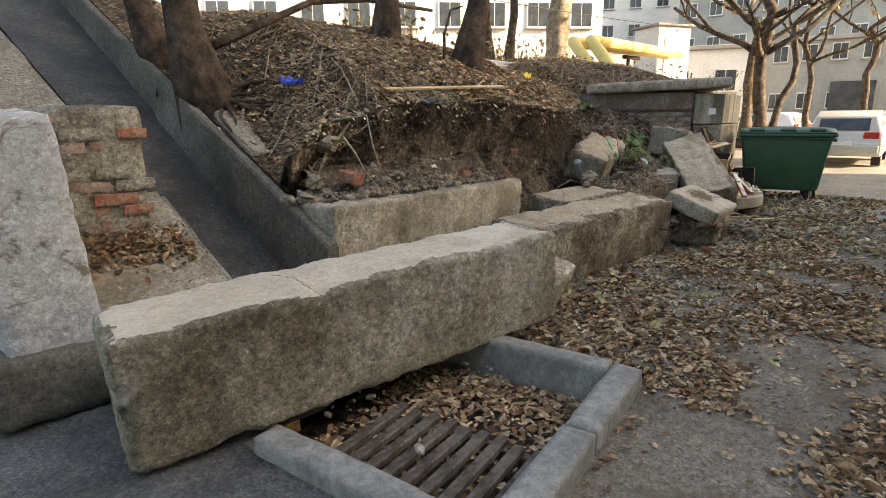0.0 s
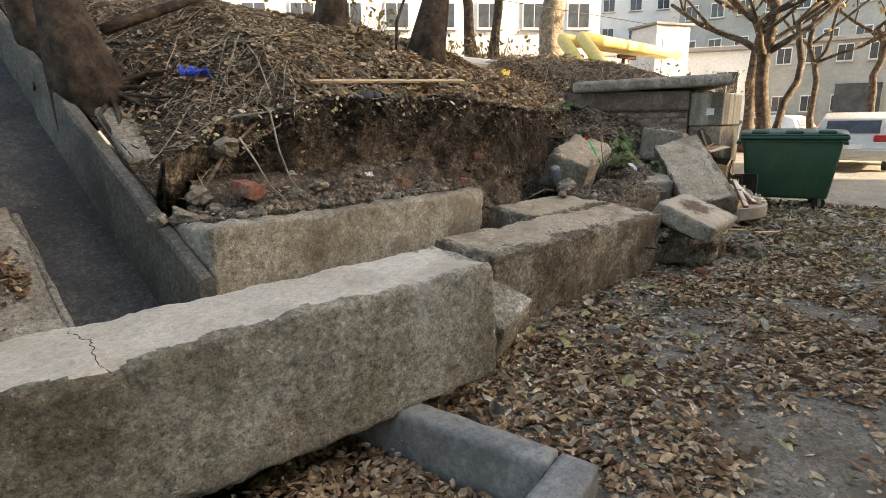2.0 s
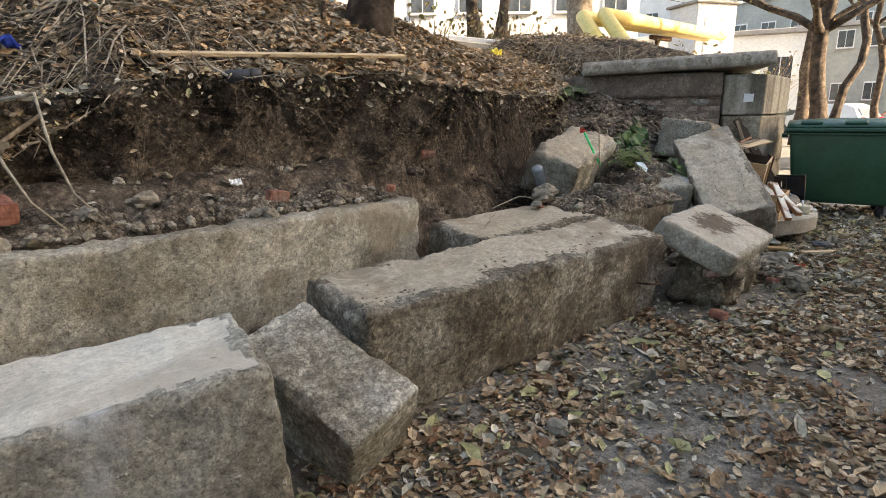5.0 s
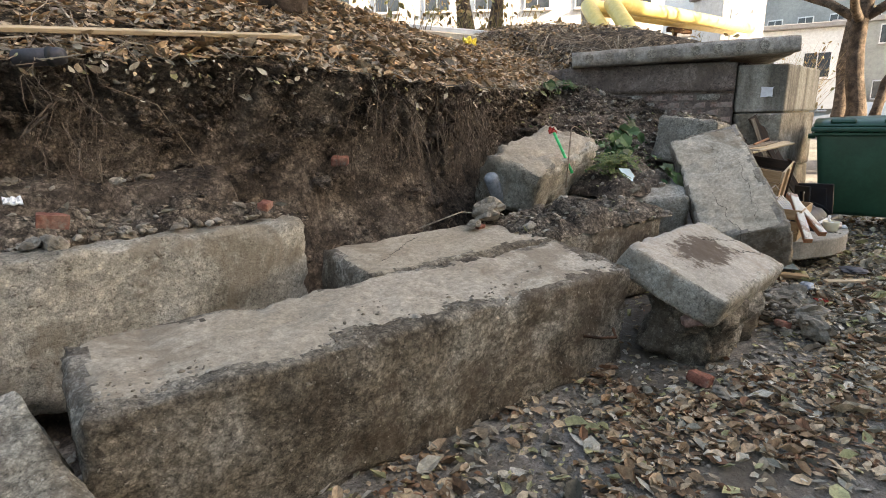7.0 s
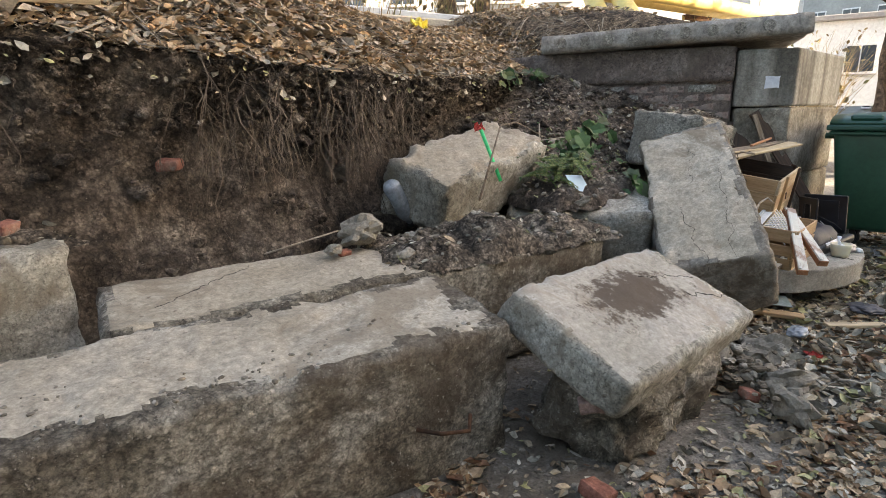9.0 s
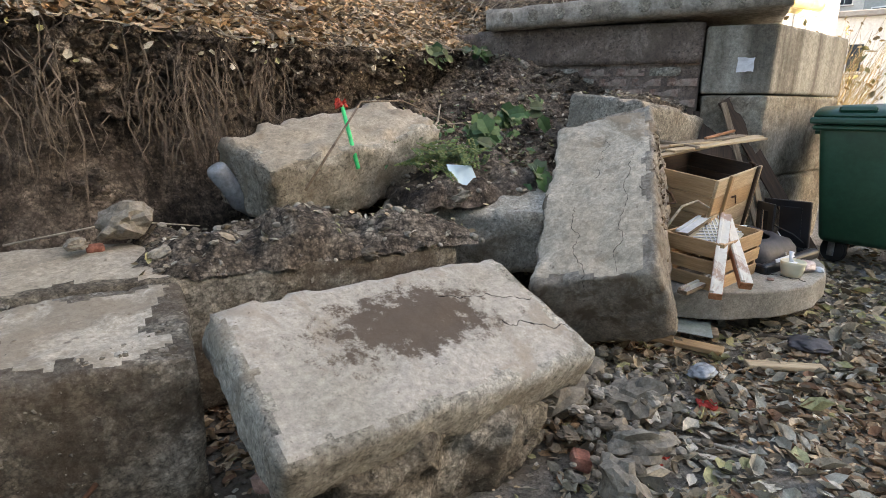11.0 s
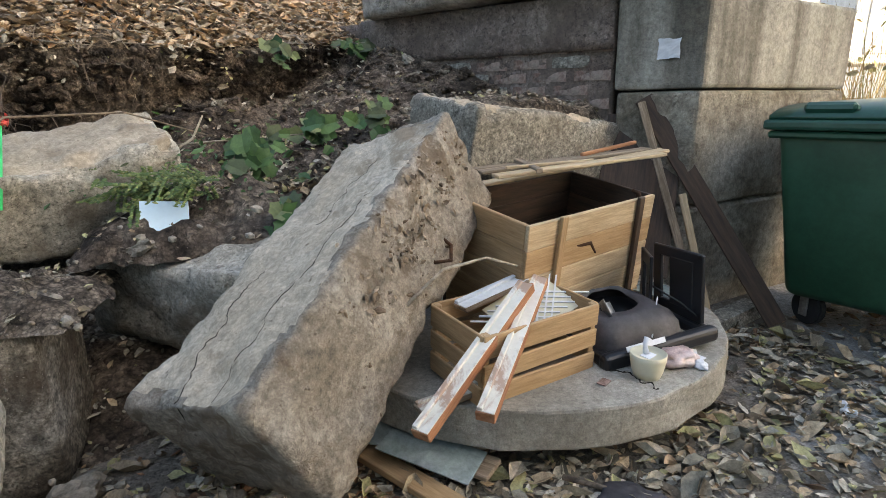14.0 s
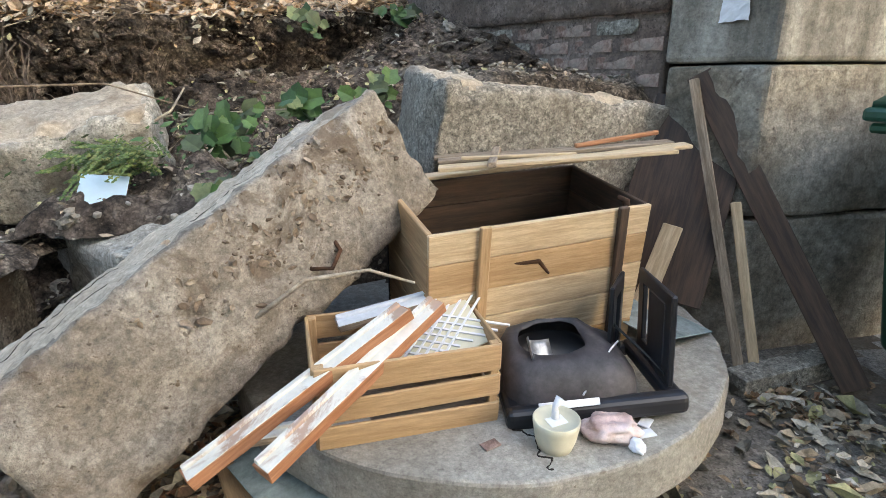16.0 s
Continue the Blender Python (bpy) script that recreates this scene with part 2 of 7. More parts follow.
CONC_COVER = material("dusty pale cover concrete", [(0.275, 0.255, 0.215), (0.345, 0.322, 0.277), (0.40, 0.375, 0.325)], 2.4, 90, 0.92, 0.5, 0.005, specks=((0.20, 0.17, 0.135), 26, -0.10), stain=((0.25, 0.215, 0.17), 2.6, 0.55, 0.54), vary=0.16, gravel=(75, 0.08))
CHUTE_FLOOR = material("dark silted chute floor", [(0.045, 0.045, 0.043), (0.07, 0.069, 0.065), (0.10, 0.098, 0.09)], 3, 60, 0.7, 0.7, 0.008, specks=((0.30, 0.28, 0.25), 34, -0.03), vary=0.3, gravel=(60, 0.25))
CONC_DARK = material("damp dark concrete", [(0.105, 0.100, 0.084), (0.145, 0.139, 0.119), (0.185, 0.178, 0.154)], 2.0, 80, 0.85, 0.5, 0.005, stain=((0.075, 0.073, 0.063), 1.5, 0.5), vary=0.25, gravel=(60, 0.12))
KERB = material("grey kerb concrete", [(0.19, 0.19, 0.183), (0.26, 0.26, 0.25), (0.33, 0.325, 0.305)], 3, 90, 0.8, 0.5, 0.004, stain=((0.13, 0.13, 0.122), 2.5, 0.5), vary=0.2)
ASPHALT = material("old wet asphalt", [(0.075, 0.077, 0.078), (0.115, 0.116, 0.116), (0.165, 0.162, 0.155)], 3, 70, 0.75, 0.7, 0.008, specks=((0.21, 0.20, 0.19), 40, 0.02), gravel=(70, 0.3))
ROAD = material("dusty grey road", [(0.15, 0.14, 0.125), (0.20, 0.19, 0.17), (0.25, 0.235, 0.21)], 0.8, 40, 0.9, 0.5, 0.008)
DUSTY = material("dusty grey asphalt", [(0.23, 0.222, 0.205), (0.30, 0.29, 0.27), (0.36, 0.348, 0.325)], 1.4, 70, 0.9, 0.7, 0.008, specks=((0.15, 0.135, 0.115), 36, 0.0), stain=((0.17, 0.15, 0.125), 1.6, 0.6, 0.53), vary=0.2, gravel=(70, 0.14))
GROUND = material("trodden earth over asphalt", [(0.172, 0.150, 0.120), (0.224, 0.196, 0.160), (0.270, 0.238, 0.197), (0.245, 0.22, 0.19)], 0.9, 60, 0.95, 0.9, 0.012, specks=((0.12, 0.096, 0.072), 40, 0.03), stain=((0.14, 0.108, 0.078), 1.1, 0.7), vary=0.22, gravel=(60, 0.16))
SOIL = material("dark crumbling soil", [(0.062, 0.048, 0.037), (0.14, 0.108, 0.082), (0.225, 0.178, 0.137), (0.31, 0.252, 0.198)], 3.0, 40, 1.0, 1.0, 0.03, specks=((0.30, 0.245, 0.19), 24, 0.0), stain=((0.07, 0.054, 0.042), 3.0, 0.5), gravel=(26, 0.32))
SOIL_TOP = material("earth under leaf litter", [(0.09, 0.065, 0.045), (0.17, 0.125, 0.083), (0.25, 0.19, 0.125)], 5, 50, 1.0, 1.0, 0.03, specks=((0.34, 0.26, 0.165), 26, 0.12), gravel=(24, 0.5))
MUD = material("crumbled mud with gravel", [(0.11, 0.085, 0.062), (0.20, 0.157, 0.117), (0.31, 0.252, 0.192)], 6, 50, 1.0, 1.0, 0.03, specks=((0.36, 0.31, 0.25), 30, 0.08), gravel=(32, 0.45))
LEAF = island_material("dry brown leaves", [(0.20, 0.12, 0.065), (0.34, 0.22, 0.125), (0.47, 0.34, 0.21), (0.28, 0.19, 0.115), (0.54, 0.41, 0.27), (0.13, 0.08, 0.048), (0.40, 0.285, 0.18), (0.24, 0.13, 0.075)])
LEAF_PALE = island_material("pale dry leaves", [(0.269, 0.179, 0.101), (0.403, 0.291, 0.179), (0.538, 0.403, 0.263), (0.515, 0.403, 0.280), (0.448, 0.370, 0.274), (0.336, 0.280, 0.213), (0.224, 0.146, 0.084), (0.493, 0.314, 0.168)])
LEAF_GREY = island_material("grey dusty leaves", [(0.26, 0.235, 0.18), (0.42, 0.375, 0.29), (0.13, 0.112, 0.082), (0.56, 0.50, 0.40), (0.32, 0.255, 0.175), (0.40, 0.37, 0.19), (0.17, 0.128, 0.085), (0.48, 0.37, 0.24)])
STONE = island_material("rubble stones", [(0.20, 0.168, 0.128), (0.28, 0.245, 0.195), (0.15, 0.122, 0.09), (0.34, 0.305, 0.25), (0.21, 0.17, 0.125), (0.24, 0.208, 0.163)], 0.95)
BRICK = material("red brick", [(0.24, 0.095, 0.065), (0.31, 0.13, 0.09), (0.28, 0.16, 0.12)], 8, 60, 0.95, 0.5, 0.005, random_tint=0.2, stain=((0.33, 0.30, 0.25), 7, 0.75, 0.54))
BRICK_OLD = material("dirty old brick", [(0.20, 0.125, 0.098), (0.26, 0.168, 0.135), (0.30, 0.228, 0.188)], 6, 60, 0.95, 0.6, 0.006, random_tint=0.15, stain=((0.30, 0.265, 0.22), 5, 0.5))
MORTAR = material("old mortar", [(0.19, 0.172, 0.135), (0.29, 0.268, 0.22), (0.38, 0.355, 0.30)], 5, 60, 0.95, 0.8, 0.012, gravel=(45, 0.18))
WHITEWASH = material("flaking whitewash", [(0.70, 0.73, 0.75), (0.77, 0.79, 0.80), (0.80, 0.82, 0.83)], 5, 60, 0.9, 1.0, 0.03, stain=((0.22, 0.20, 0.15), 5.5, 0.95, 0.535), vary=0.14, gravel=(30, 0.10))
BARK = material("rough tree bark", [(0.045, 0.033, 0.025), (0.09, 0.066, 0.05), (0.14, 0.105, 0.08)], 6, 35, 1.0, 1.0, 0.04)
BARK_PALE = material("pale tree bark", [(0.16, 0.13, 0.10), (0.26, 0.21, 0.16), (0.36, 0.30, 0.24)], 5, 35, 1.0, 1.0, 0.04)
TWIG = material("dry twig", [(0.140, 0.105, 0.077), (0.252, 0.196, 0.140)], 20, 60, 0.9, 0.2, 0.002)
TWIG_PALE = material("pale dead stem", [(0.30, 0.25, 0.19), (0.42, 0.36, 0.28)], 20, 60, 0.9, 0.2, 0.002)
ROOT = material("hanging roots", [(0.08, 0.062, 0.048), (0.16, 0.125, 0.095)], 20, 60, 1.0, 0.3, 0.002, random_tint=0.4)
YELLOW = material("yellow gas pipe paint", [(0.62, 0.47, 0.13), (0.70, 0.56, 0.20), (0.66, 0.50, 0.17)], 3, 40, 0.5, 0.1, 0.002, vary=0.1)
BIN_GREEN = material("dark green bin plastic", [(0.012, 0.058, 0.030), (0.016, 0.072, 0.038), (0.02, 0.08, 0.045)], 3, 60, 0.45, 0.08, 0.002, vary=0.1)
BIN_LID = material("green lid plastic", [(0.012, 0.060, 0.038), (0.018, 0.078, 0.05)], 3, 60, 0.38, 0.08, 0.002, vary=0.1)
RUBBER = material("black rubber", [(0.012, 0.012, 0.012), (0.025, 0.025, 0.024)], 6, 60, 0.7, 0.1, 0.002, vary=0.1)
STEEL = material("dull steel", [(0.30, 0.30, 0.30), (0.42, 0.42, 0.41)], 6, 60, 0.45, 0.1, 0.002, metal=0.8)
RUST = material("rusty iron", [(0.05, 0.028, 0.018), (0.11, 0.055, 0.03)], 12, 80, 0.9, 0.4, 0.003, metal=0.3)
IRON = material("dirty cast iron", [(0.07, 0.058, 0.048), (0.12, 0.10, 0.085), (0.16, 0.14, 0.12)], 9, 80, 0.8, 0.4, 0.004)
WOOD_NEW = wood_material("pale pine board", (0.44, 0.32, 0.19), (0.58, 0.45, 0.285))
WOOD_TAN = wood_material("tan pine board", (0.36, 0.225, 0.11), (0.46, 0.31, 0.165))
WOOD_OLD = wood_material("grey weathered wood", (0.19, 0.145, 0.10), (0.33, 0.26, 0.19), 0.9)
# colour of the dark boards; also stands for shade inside the pine box
WOOD_DARK_OR_SHADED = wood_material("dark wood and shaded box inside", (0.045, 0.028, 0.018), (0.09, 0.055, 0.035))
WOOD_RED = wood_material("bare reddish wood", (0.30, 0.12, 0.05), (0.42, 0.20, 0.10))
PAINT_CHIP = material("chipped cream paint", [(0.66, 0.62, 0.52), (0.70, 0.66, 0.57), (0.73, 0.70, 0.62)], 6, 50, 0.6, 0.2, 0.002, stain=((0.36, 0.20, 0.12), 5, 0.8), vary=0.08)
BLACK_PLASTIC = material("black plastic", [(0.012, 0.012, 0.014), (0.022, 0.022, 0.025)], 5, 60, 0.4, 0.05, 0.001, vary=0.1)
GREY_PLASTIC = material("dusty dark grey plastic", [(0.035, 0.033, 0.036), (0.075, 0.068, 0.072)], 5, 50, 0.6, 0.1, 0.002)
TUB = material("cream plastic tub", [(0.64, 0.60, 0.44), (0.68, 0.64, 0.48)], 8, 60, 0.4, 0.05, 0.001, vary=0.05)
PINK_BAG = material("pinkish plastic bag", [(0.50, 0.33, 0.29), (0.60, 0.45, 0.41), (0.64, 0.54, 0.51)], 9, 40, 0.35, 0.4, 0.008)
PAPER = material("white paper", [(0.72, 0.73, 0.75), (0.77, 0.78, 0.79)], 8, 60, 0.8, 0.1, 0.001, vary=0.05)
CARD_BLUE = material("pale blue card", [(0.52, 0.68, 0.78), (0.56, 0.71, 0.80)], 4, 60, 0.6, 0.05, 0.001, vary=0.04)
BLUE = material("blue plastic", [(0.02, 0.06, 0.45), (0.03, 0.09, 0.58)], 6, 60, 0.4, 0.2, 0.004)
GREEN_TUBE = material("bright green plastic", [(0.02, 0.55, 0.16), (0.04, 0.66, 0.22)], 6, 60, 0.45, 0.05, 0.001)
RED_CLOTH = material("red scrap", [(0.40, 0.04, 0.03), (0.50, 0.08, 0.06)], 9, 60, 0.8, 0.2, 0.003)
YELLOW_SCRAP = material("yellow plastic scrap", [(0.75, 0.55, 0.03), (0.80, 0.65, 0.08)], 9, 60, 0.5, 0.2, 0.003)
GREENLEAF = island_material("green leaves", [(0.035, 0.085, 0.02), (0.055, 0.12, 0.028), (0.085, 0.15, 0.04), (0.06, 0.08, 0.03), (0.13, 0.16, 0.06), (0.045, 0.10, 0.03)], 0.6)
SPRIG = island_material("conifer sprigs", [(0.06, 0.10, 0.02), (0.11, 0.15, 0.033), (0.18, 0.20, 0.055)], 0.7)
DRY_GRASS = island_material("dry grass", [(0.34, 0.25, 0.13), (0.42, 0.32, 0.17), (0.28, 0.20, 0.11), (0.20, 0.19, 0.09)], 0.9)
PANEL_WHITE = material("white wall paint", [(0.62, 0.64, 0.66), (0.72, 0.73, 0.74)], 0.7, 20, 0.85, 0.2, 0.01, vary=0.1)
PANEL_GREY = material("grey building panel", [(0.27, 0.29, 0.29), (0.36, 0.38, 0.375)], 0.4, 12, 0.85, 0.2, 0.01, vary=0.1)
ROOF = material("grey roof sheet", [(0.25, 0.24, 0.24), (0.34, 0.33, 0.32)], 1, 20, 0.7, 0.2, 0.01, vary=0.1)
GLASS_DARK = material("dark window glass", [(0.03, 0.04, 0.05), (0.06, 0.07, 0.085)], 2, 20, 0.12, 0.0, vary=0.1)
CAR_PAINT = material("silver beige car paint", [(0.50, 0.48, 0.43), (0.54, 0.52, 0.47)], 1, 30, 0.25, 0.0, metal=0.3, coat=0.5, vary=0.1)
CAR_RED = material("dark red car paint", [(0.10, 0.015, 0.02), (0.13, 0.02, 0.025)], 1, 30, 0.25, 0.0, metal=0.2, coat=0.5, vary=0.1)
CAR_WHITE = material("white car paint", [(0.60, 0.62, 0.64), (0.66, 0.68, 0.70)], 1, 30, 0.25, 0.0, coat=0.5, vary=0.1)
TAIL = material("red lamp glass", [(0.35, 0.02, 0.02), (0.45, 0.04, 0.03)], 9, 60, 0.2, 0.0, vary=0.1)
BOTTLE = material("dusty clear plastic", [(0.25, 0.27, 0.29), (0.36, 0.38, 0.40)], 9, 60, 0.25, 0.1, 0.002)
GLASS_PANE = material("dirty glass sheet", [(0.20, 0.25, 0.24), (0.30, 0.35, 0.34)], 6, 40, 0.1, 0.05, 0.001)


# ---- building helpers ----
def thing(name, m, label="", category="", group="", kind=""):
    ob = new(name)
    ob.matrix_world = m
    return tagged(ob, label, category, group, kind)


def mesh_of(bm, name="mesh", smooth=False):
    me = bpy.data.meshes.new(name)
    bm.to_mesh(me)
    bm.free()
    if smooth:
        me.polygons.foreach_set("use_smooth", [True] * len(me.polygons))
    return me


def part(name, bm, mat, parent=None, label="", m=None, smooth=False):
    """Links a bmesh as one mesh object under its parent."""
    me = bm if isinstance(bm, bpy.types.Mesh) else mesh_of(bm, name, smooth)
    if not me.materials:
        for one in (mat if isinstance(mat, (list, tuple)) else [mat]):
            me.materials.append(one)
    ob = new(name, me)
    if parent:
        ob.parent = parent
    if m is not None:
        ob.matrix_basis = m
    return tagged(ob, label)


def box(sx, sy, sz, bevel=0.006, m=None, seg=1):
    bm = bmesh.new()
    bmesh.ops.create_cube(bm, size=1, matrix=Matrix.Diagonal((sx, sy, sz, 1)))
    if bevel:
        bmesh.ops.bevel(bm, geom=bm.edges[:], offset=bevel, segments=seg, affect="EDGES", profile=0.5)
    if m is not None:
        bm.transform(m)
    return bm


def join(*bms):
    out = bmesh.new()
    for b in bms:
        me = bpy.data.meshes.new("tmp")
        b.to_mesh(me)
        b.free()
        out.from_mesh(me)
        bpy.data.meshes.remove(me)
    return out


def raw_mesh(name, verts, faces, smooth=False):
    me = bpy.data.meshes.new(name)
    me.from_pydata([tuple(v) for v in verts], [], [tuple(f) for f in faces])
    me.update()
    if smooth:
        me.polygons.foreach_set("use_smooth", [True] * len(me.polygons))
    return me


def tube_data(points, radii, sides=8):
    """Rings along a line of points: verts and faces of a tapered tube with closed ends."""
    pts = [Vector(p) for p in points]
    verts, faces = [], []
    for i, p in enumerate(pts):
        d = (pts[min(i + 1, len(pts) - 1)] - pts[max(i - 1, 0)]).normalized()
        a = d.orthogonal().normalized() if i == 0 else (a - d * a.dot(d)).normalized()
        b = d.cross(a)
        for k in range(sides):
            w = 2 * math.pi * k / sides
            verts.append(p + (a * math.cos(w) + b * math.sin(w)) * radii[i])
    for i in range(len(pts) - 1):
        for k in range(sides):
            q = (k + 1) % sides
            faces.append((i * sides + k, i * sides + q, (i + 1) * sides + q, (i + 1) * sides + k))
    faces.append(tuple(range(sides))[::-1])
    faces.append(tuple((len(pts) - 1) * sides + k for k in range(sides)))
    return verts, faces


class Pile:
    """Gathers the pieces of one mesh."""
    def __init__(self):
        self.v, self.f = [], []

    def add(self, data):
        n = len(self.v)
        self.v += list(data[0])
        self.f += [tuple(i + n for i in f) for f in data[1]]

    def mesh(self, name, smooth=False):
        return raw_mesh(name, self.v, self.f, smooth)


def tube(points, radii, sides=8):
    return raw_mesh("tube", *tube_data(points, radii, sides), smooth=True)


def fbm(p, octaves=4):
    return noise.fractal(Vector(p), 0.9, 2.1, octaves)


def slab_data(L, W, H, step=0.05, r=0.025, wobble=0.008, chip=0.03, seed=0, top_sag=0.0):
    """A cast block with worn, chipped edges; centre at the origin. Returns verts, faces and the face sides."""
    n = [max(2, round(s / step)) for s in (L, W, H)]
    half = (L / 2, W / 2, H / 2)
    ids, verts, faces, sides = {}, [], [], []
    off = Vector((seed * 7.13, seed * 3.7, seed * 1.9))

    def vert(i, j, k):
        key = (i, j, k)
        if key not in ids:
            p = Vector((-half[0] + L * i / n[0], -half[1] + W * j / n[1], -half[2] + H * k / n[2]))
            q = p + off
            rr = r + chip * max(0.0, fbm(q * 4.5, 3)) ** 1.3 * 1.8 + chip * 0.7 * max(0.0, noise.cell(q * 13.0)) * max(0.0, 0.3 + fbm(q * 2.2, 2))
            rr = min(rr, min(half) * 0.8)
            core = Vector([max(-h + rr, min(h - rr, c)) for c, h in zip(p, half)])
            d = p - core
            nd = d.normalized() if d.length > 1e-9 else Vector((0, 0, 1))
            p = core + nd * min(d.length, rr) + nd * (wobble * fbm(q * 7.0, 5) + wobble * 0.9 * fbm(q * 1.7, 2) - wobble * 0.8 * max(0.0, noise.noise(q * 22.0)) + wobble * 0.35 * noise.noise(q * 41.0))
            ids[key] = len(verts)
            verts.append(p)
        return ids[key]

    def side(axis, end):
        a, b = [x for x in range(3) if x != axis]
        for i in range(n[a]):
            for j in range(n[b]):
                c = []
                for di, dj in ((0, 0), (1, 0), (1, 1), (0, 1)):
                    idx = [0, 0, 0]
                    idx[axis], idx[a], idx[b] = (n[axis] if end else 0), i + di, j + dj
                    c.append(vert(*idx))
                flip = bool(end) == (axis == 1)
                faces.append(tuple(c[::-1] if flip else c))
                sides.append((axis, end))

    for axis in range(3):
        for end in (0, 1):
            side(axis, end)
    return verts, faces, sides


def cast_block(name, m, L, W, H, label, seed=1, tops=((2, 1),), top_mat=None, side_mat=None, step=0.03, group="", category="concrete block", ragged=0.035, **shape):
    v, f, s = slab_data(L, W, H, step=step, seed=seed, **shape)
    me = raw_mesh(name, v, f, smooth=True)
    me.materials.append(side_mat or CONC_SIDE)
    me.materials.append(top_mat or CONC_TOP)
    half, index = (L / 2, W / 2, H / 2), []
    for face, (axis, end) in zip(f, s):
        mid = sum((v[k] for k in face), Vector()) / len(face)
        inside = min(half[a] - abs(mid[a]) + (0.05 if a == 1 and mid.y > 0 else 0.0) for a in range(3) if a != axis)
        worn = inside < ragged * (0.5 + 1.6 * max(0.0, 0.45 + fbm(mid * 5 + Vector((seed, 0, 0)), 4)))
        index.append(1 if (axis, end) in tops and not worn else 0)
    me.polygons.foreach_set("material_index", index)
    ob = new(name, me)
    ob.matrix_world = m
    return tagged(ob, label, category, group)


def axes_pose(origin, along, up):
    """A pose whose x runs along one direction and whose z lies nearest to up."""
    x = Vector(along).normalized()
    y = Vector(up).cross(x).normalized()
    z = x.cross(y)
    return Matrix.Translation(origin) @ Matrix((x, y, z)).transposed().to_4x4()


def lerp_table(table, x):
    if x <= table[0][0]:
        return table[0][1:]
    for a, b in zip(table, table[1:]):
        if x <= b[0]:
            t = (x - a[0]) / (b[0] - a[0])
            t = t * t * (3 - 2 * t)
            return [p + (q - p) * t for p, q in zip(a[1:], b[1:])]
    return table[-1][1:]


def leaf_data(p, normal, size, rng, curl=0.35):
    """One small curled leaf with a pointed tip."""
    nrm = Vector(normal).normalized()
    a = nrm.orthogonal().normalized()
    a.rotate(Matrix.Rotation(rng.uniform(0, 6.283), 3, nrm))
    b = nrm.cross(a)
    w = size * rng.uniform(0.34, 0.56)
    c = size * curl * rng.uniform(-0.2, 1.0)
    p = Vector(p)
    lift = rng.uniform(0.2, 1.0)
    v = [p - a * size * 0.68 + nrm * c * 0.4, p - a * size * 0.22 + b * w * 0.75 + nrm * c * lift, p + a * size * 0.26 + b * w * 0.62 + nrm * c, p + a * size * 0.74 + nrm * c * 0.7,
         p + a * size * 0.22 - b * w * 0.66 + nrm * c * 0.9, p - a * size * 0.25 - b * w * 0.8 + nrm * c * (1.2 - lift), p + nrm * 0.003]
    return v, [(k, 6, (k + 1) % 6) for k in range(6)]


def lobed_leaf(p, normal, size, rng):
    """A broad leaf with a toothed edge, folded along its rib."""
    nrm = Vector(normal).normalized()
    a = nrm.orthogonal().normalized()
    a.rotate(Matrix.Rotation(rng.uniform(0, 6.283), 3, nrm))
    b = nrm.cross(a)
    p, v = Vector(p), []
    for k in range(14):
        w = 2 * math.pi * k / 14
        r = size * (0.75 + 0.3 * math.cos(w)) * (1.0 if k % 2 else 0.8) * rng.uniform(0.9, 1.1)
        v.append(p + a * r * math.cos(w) + b * r * math.sin(w) * 0.85 + nrm * (0.28 * abs(math.sin(w)) * r - 0.25 * r * max(0, math.cos(w))))
    v.append(p)
    return v, [(k, (k + 1) % 14, 14) for k in range(14)]


def stone_data(p, size, rng):
    bm = bmesh.new()
    bmesh.ops.create_icosphere(bm, subdivisions=1 if size < 0.03 else 3, radius=size)
    s = Vector((rng.uniform(0.7, 1.3), rng.uniform(0.6, 1.1), rng.uniform(0.45, 0.8)))
    rot = Euler((rng.uniform(-0.5, 0.5), rng.uniform(-0.5, 0.5), rng.uniform(0, 6.28))).to_matrix()
    o = Vector((rng.uniform(0, 50), 0, 0))
    v = []
    for x in bm.verts:
        q = Vector([c * k for c, k in zip(x.co, s)]) * (1 + 0.35 * noise.noise(x.co / size * 1.1 + o) + 0.28 * noise.cell(x.co / size * 1.6 + o) * (size >= 0.03) + 0.06 * noise.noise(x.co / size * 5 + o))
        v.append(rot @ q + Vector(p))
    f = [tuple(y.index for y in x.verts) for x in bm.faces]
    bm.free()
    return v, f


# ---- the ground, the bank and the walls ----
U, V = Vector((0.977, 0.213)), Vector((-0.213, 0.977))     # the drain's two directions
PIT = Vector((2.10, 0.90))                                 # its inner corner


def pit_place(a, b, z):
    """a metres back along the front kerb, b metres in towards the bank."""
    p = PIT - U * a + V * b
    return Vector((p.x, p.y, z))


def ground_z(x, y):
    return 0.012 * fbm((x * 1.3, y * 1.3, 0), 3) + 0.004 * fbm((x * 9, y * 9, 3), 2) - 0.01


def grid_lines(bands):
    out = []
    for a, b, step in bands:
        n = max(1, round((b - a) / step))
        out += [a + (b - a) * i / n for i in range(n)]
    return out + [bands[-1][1]]


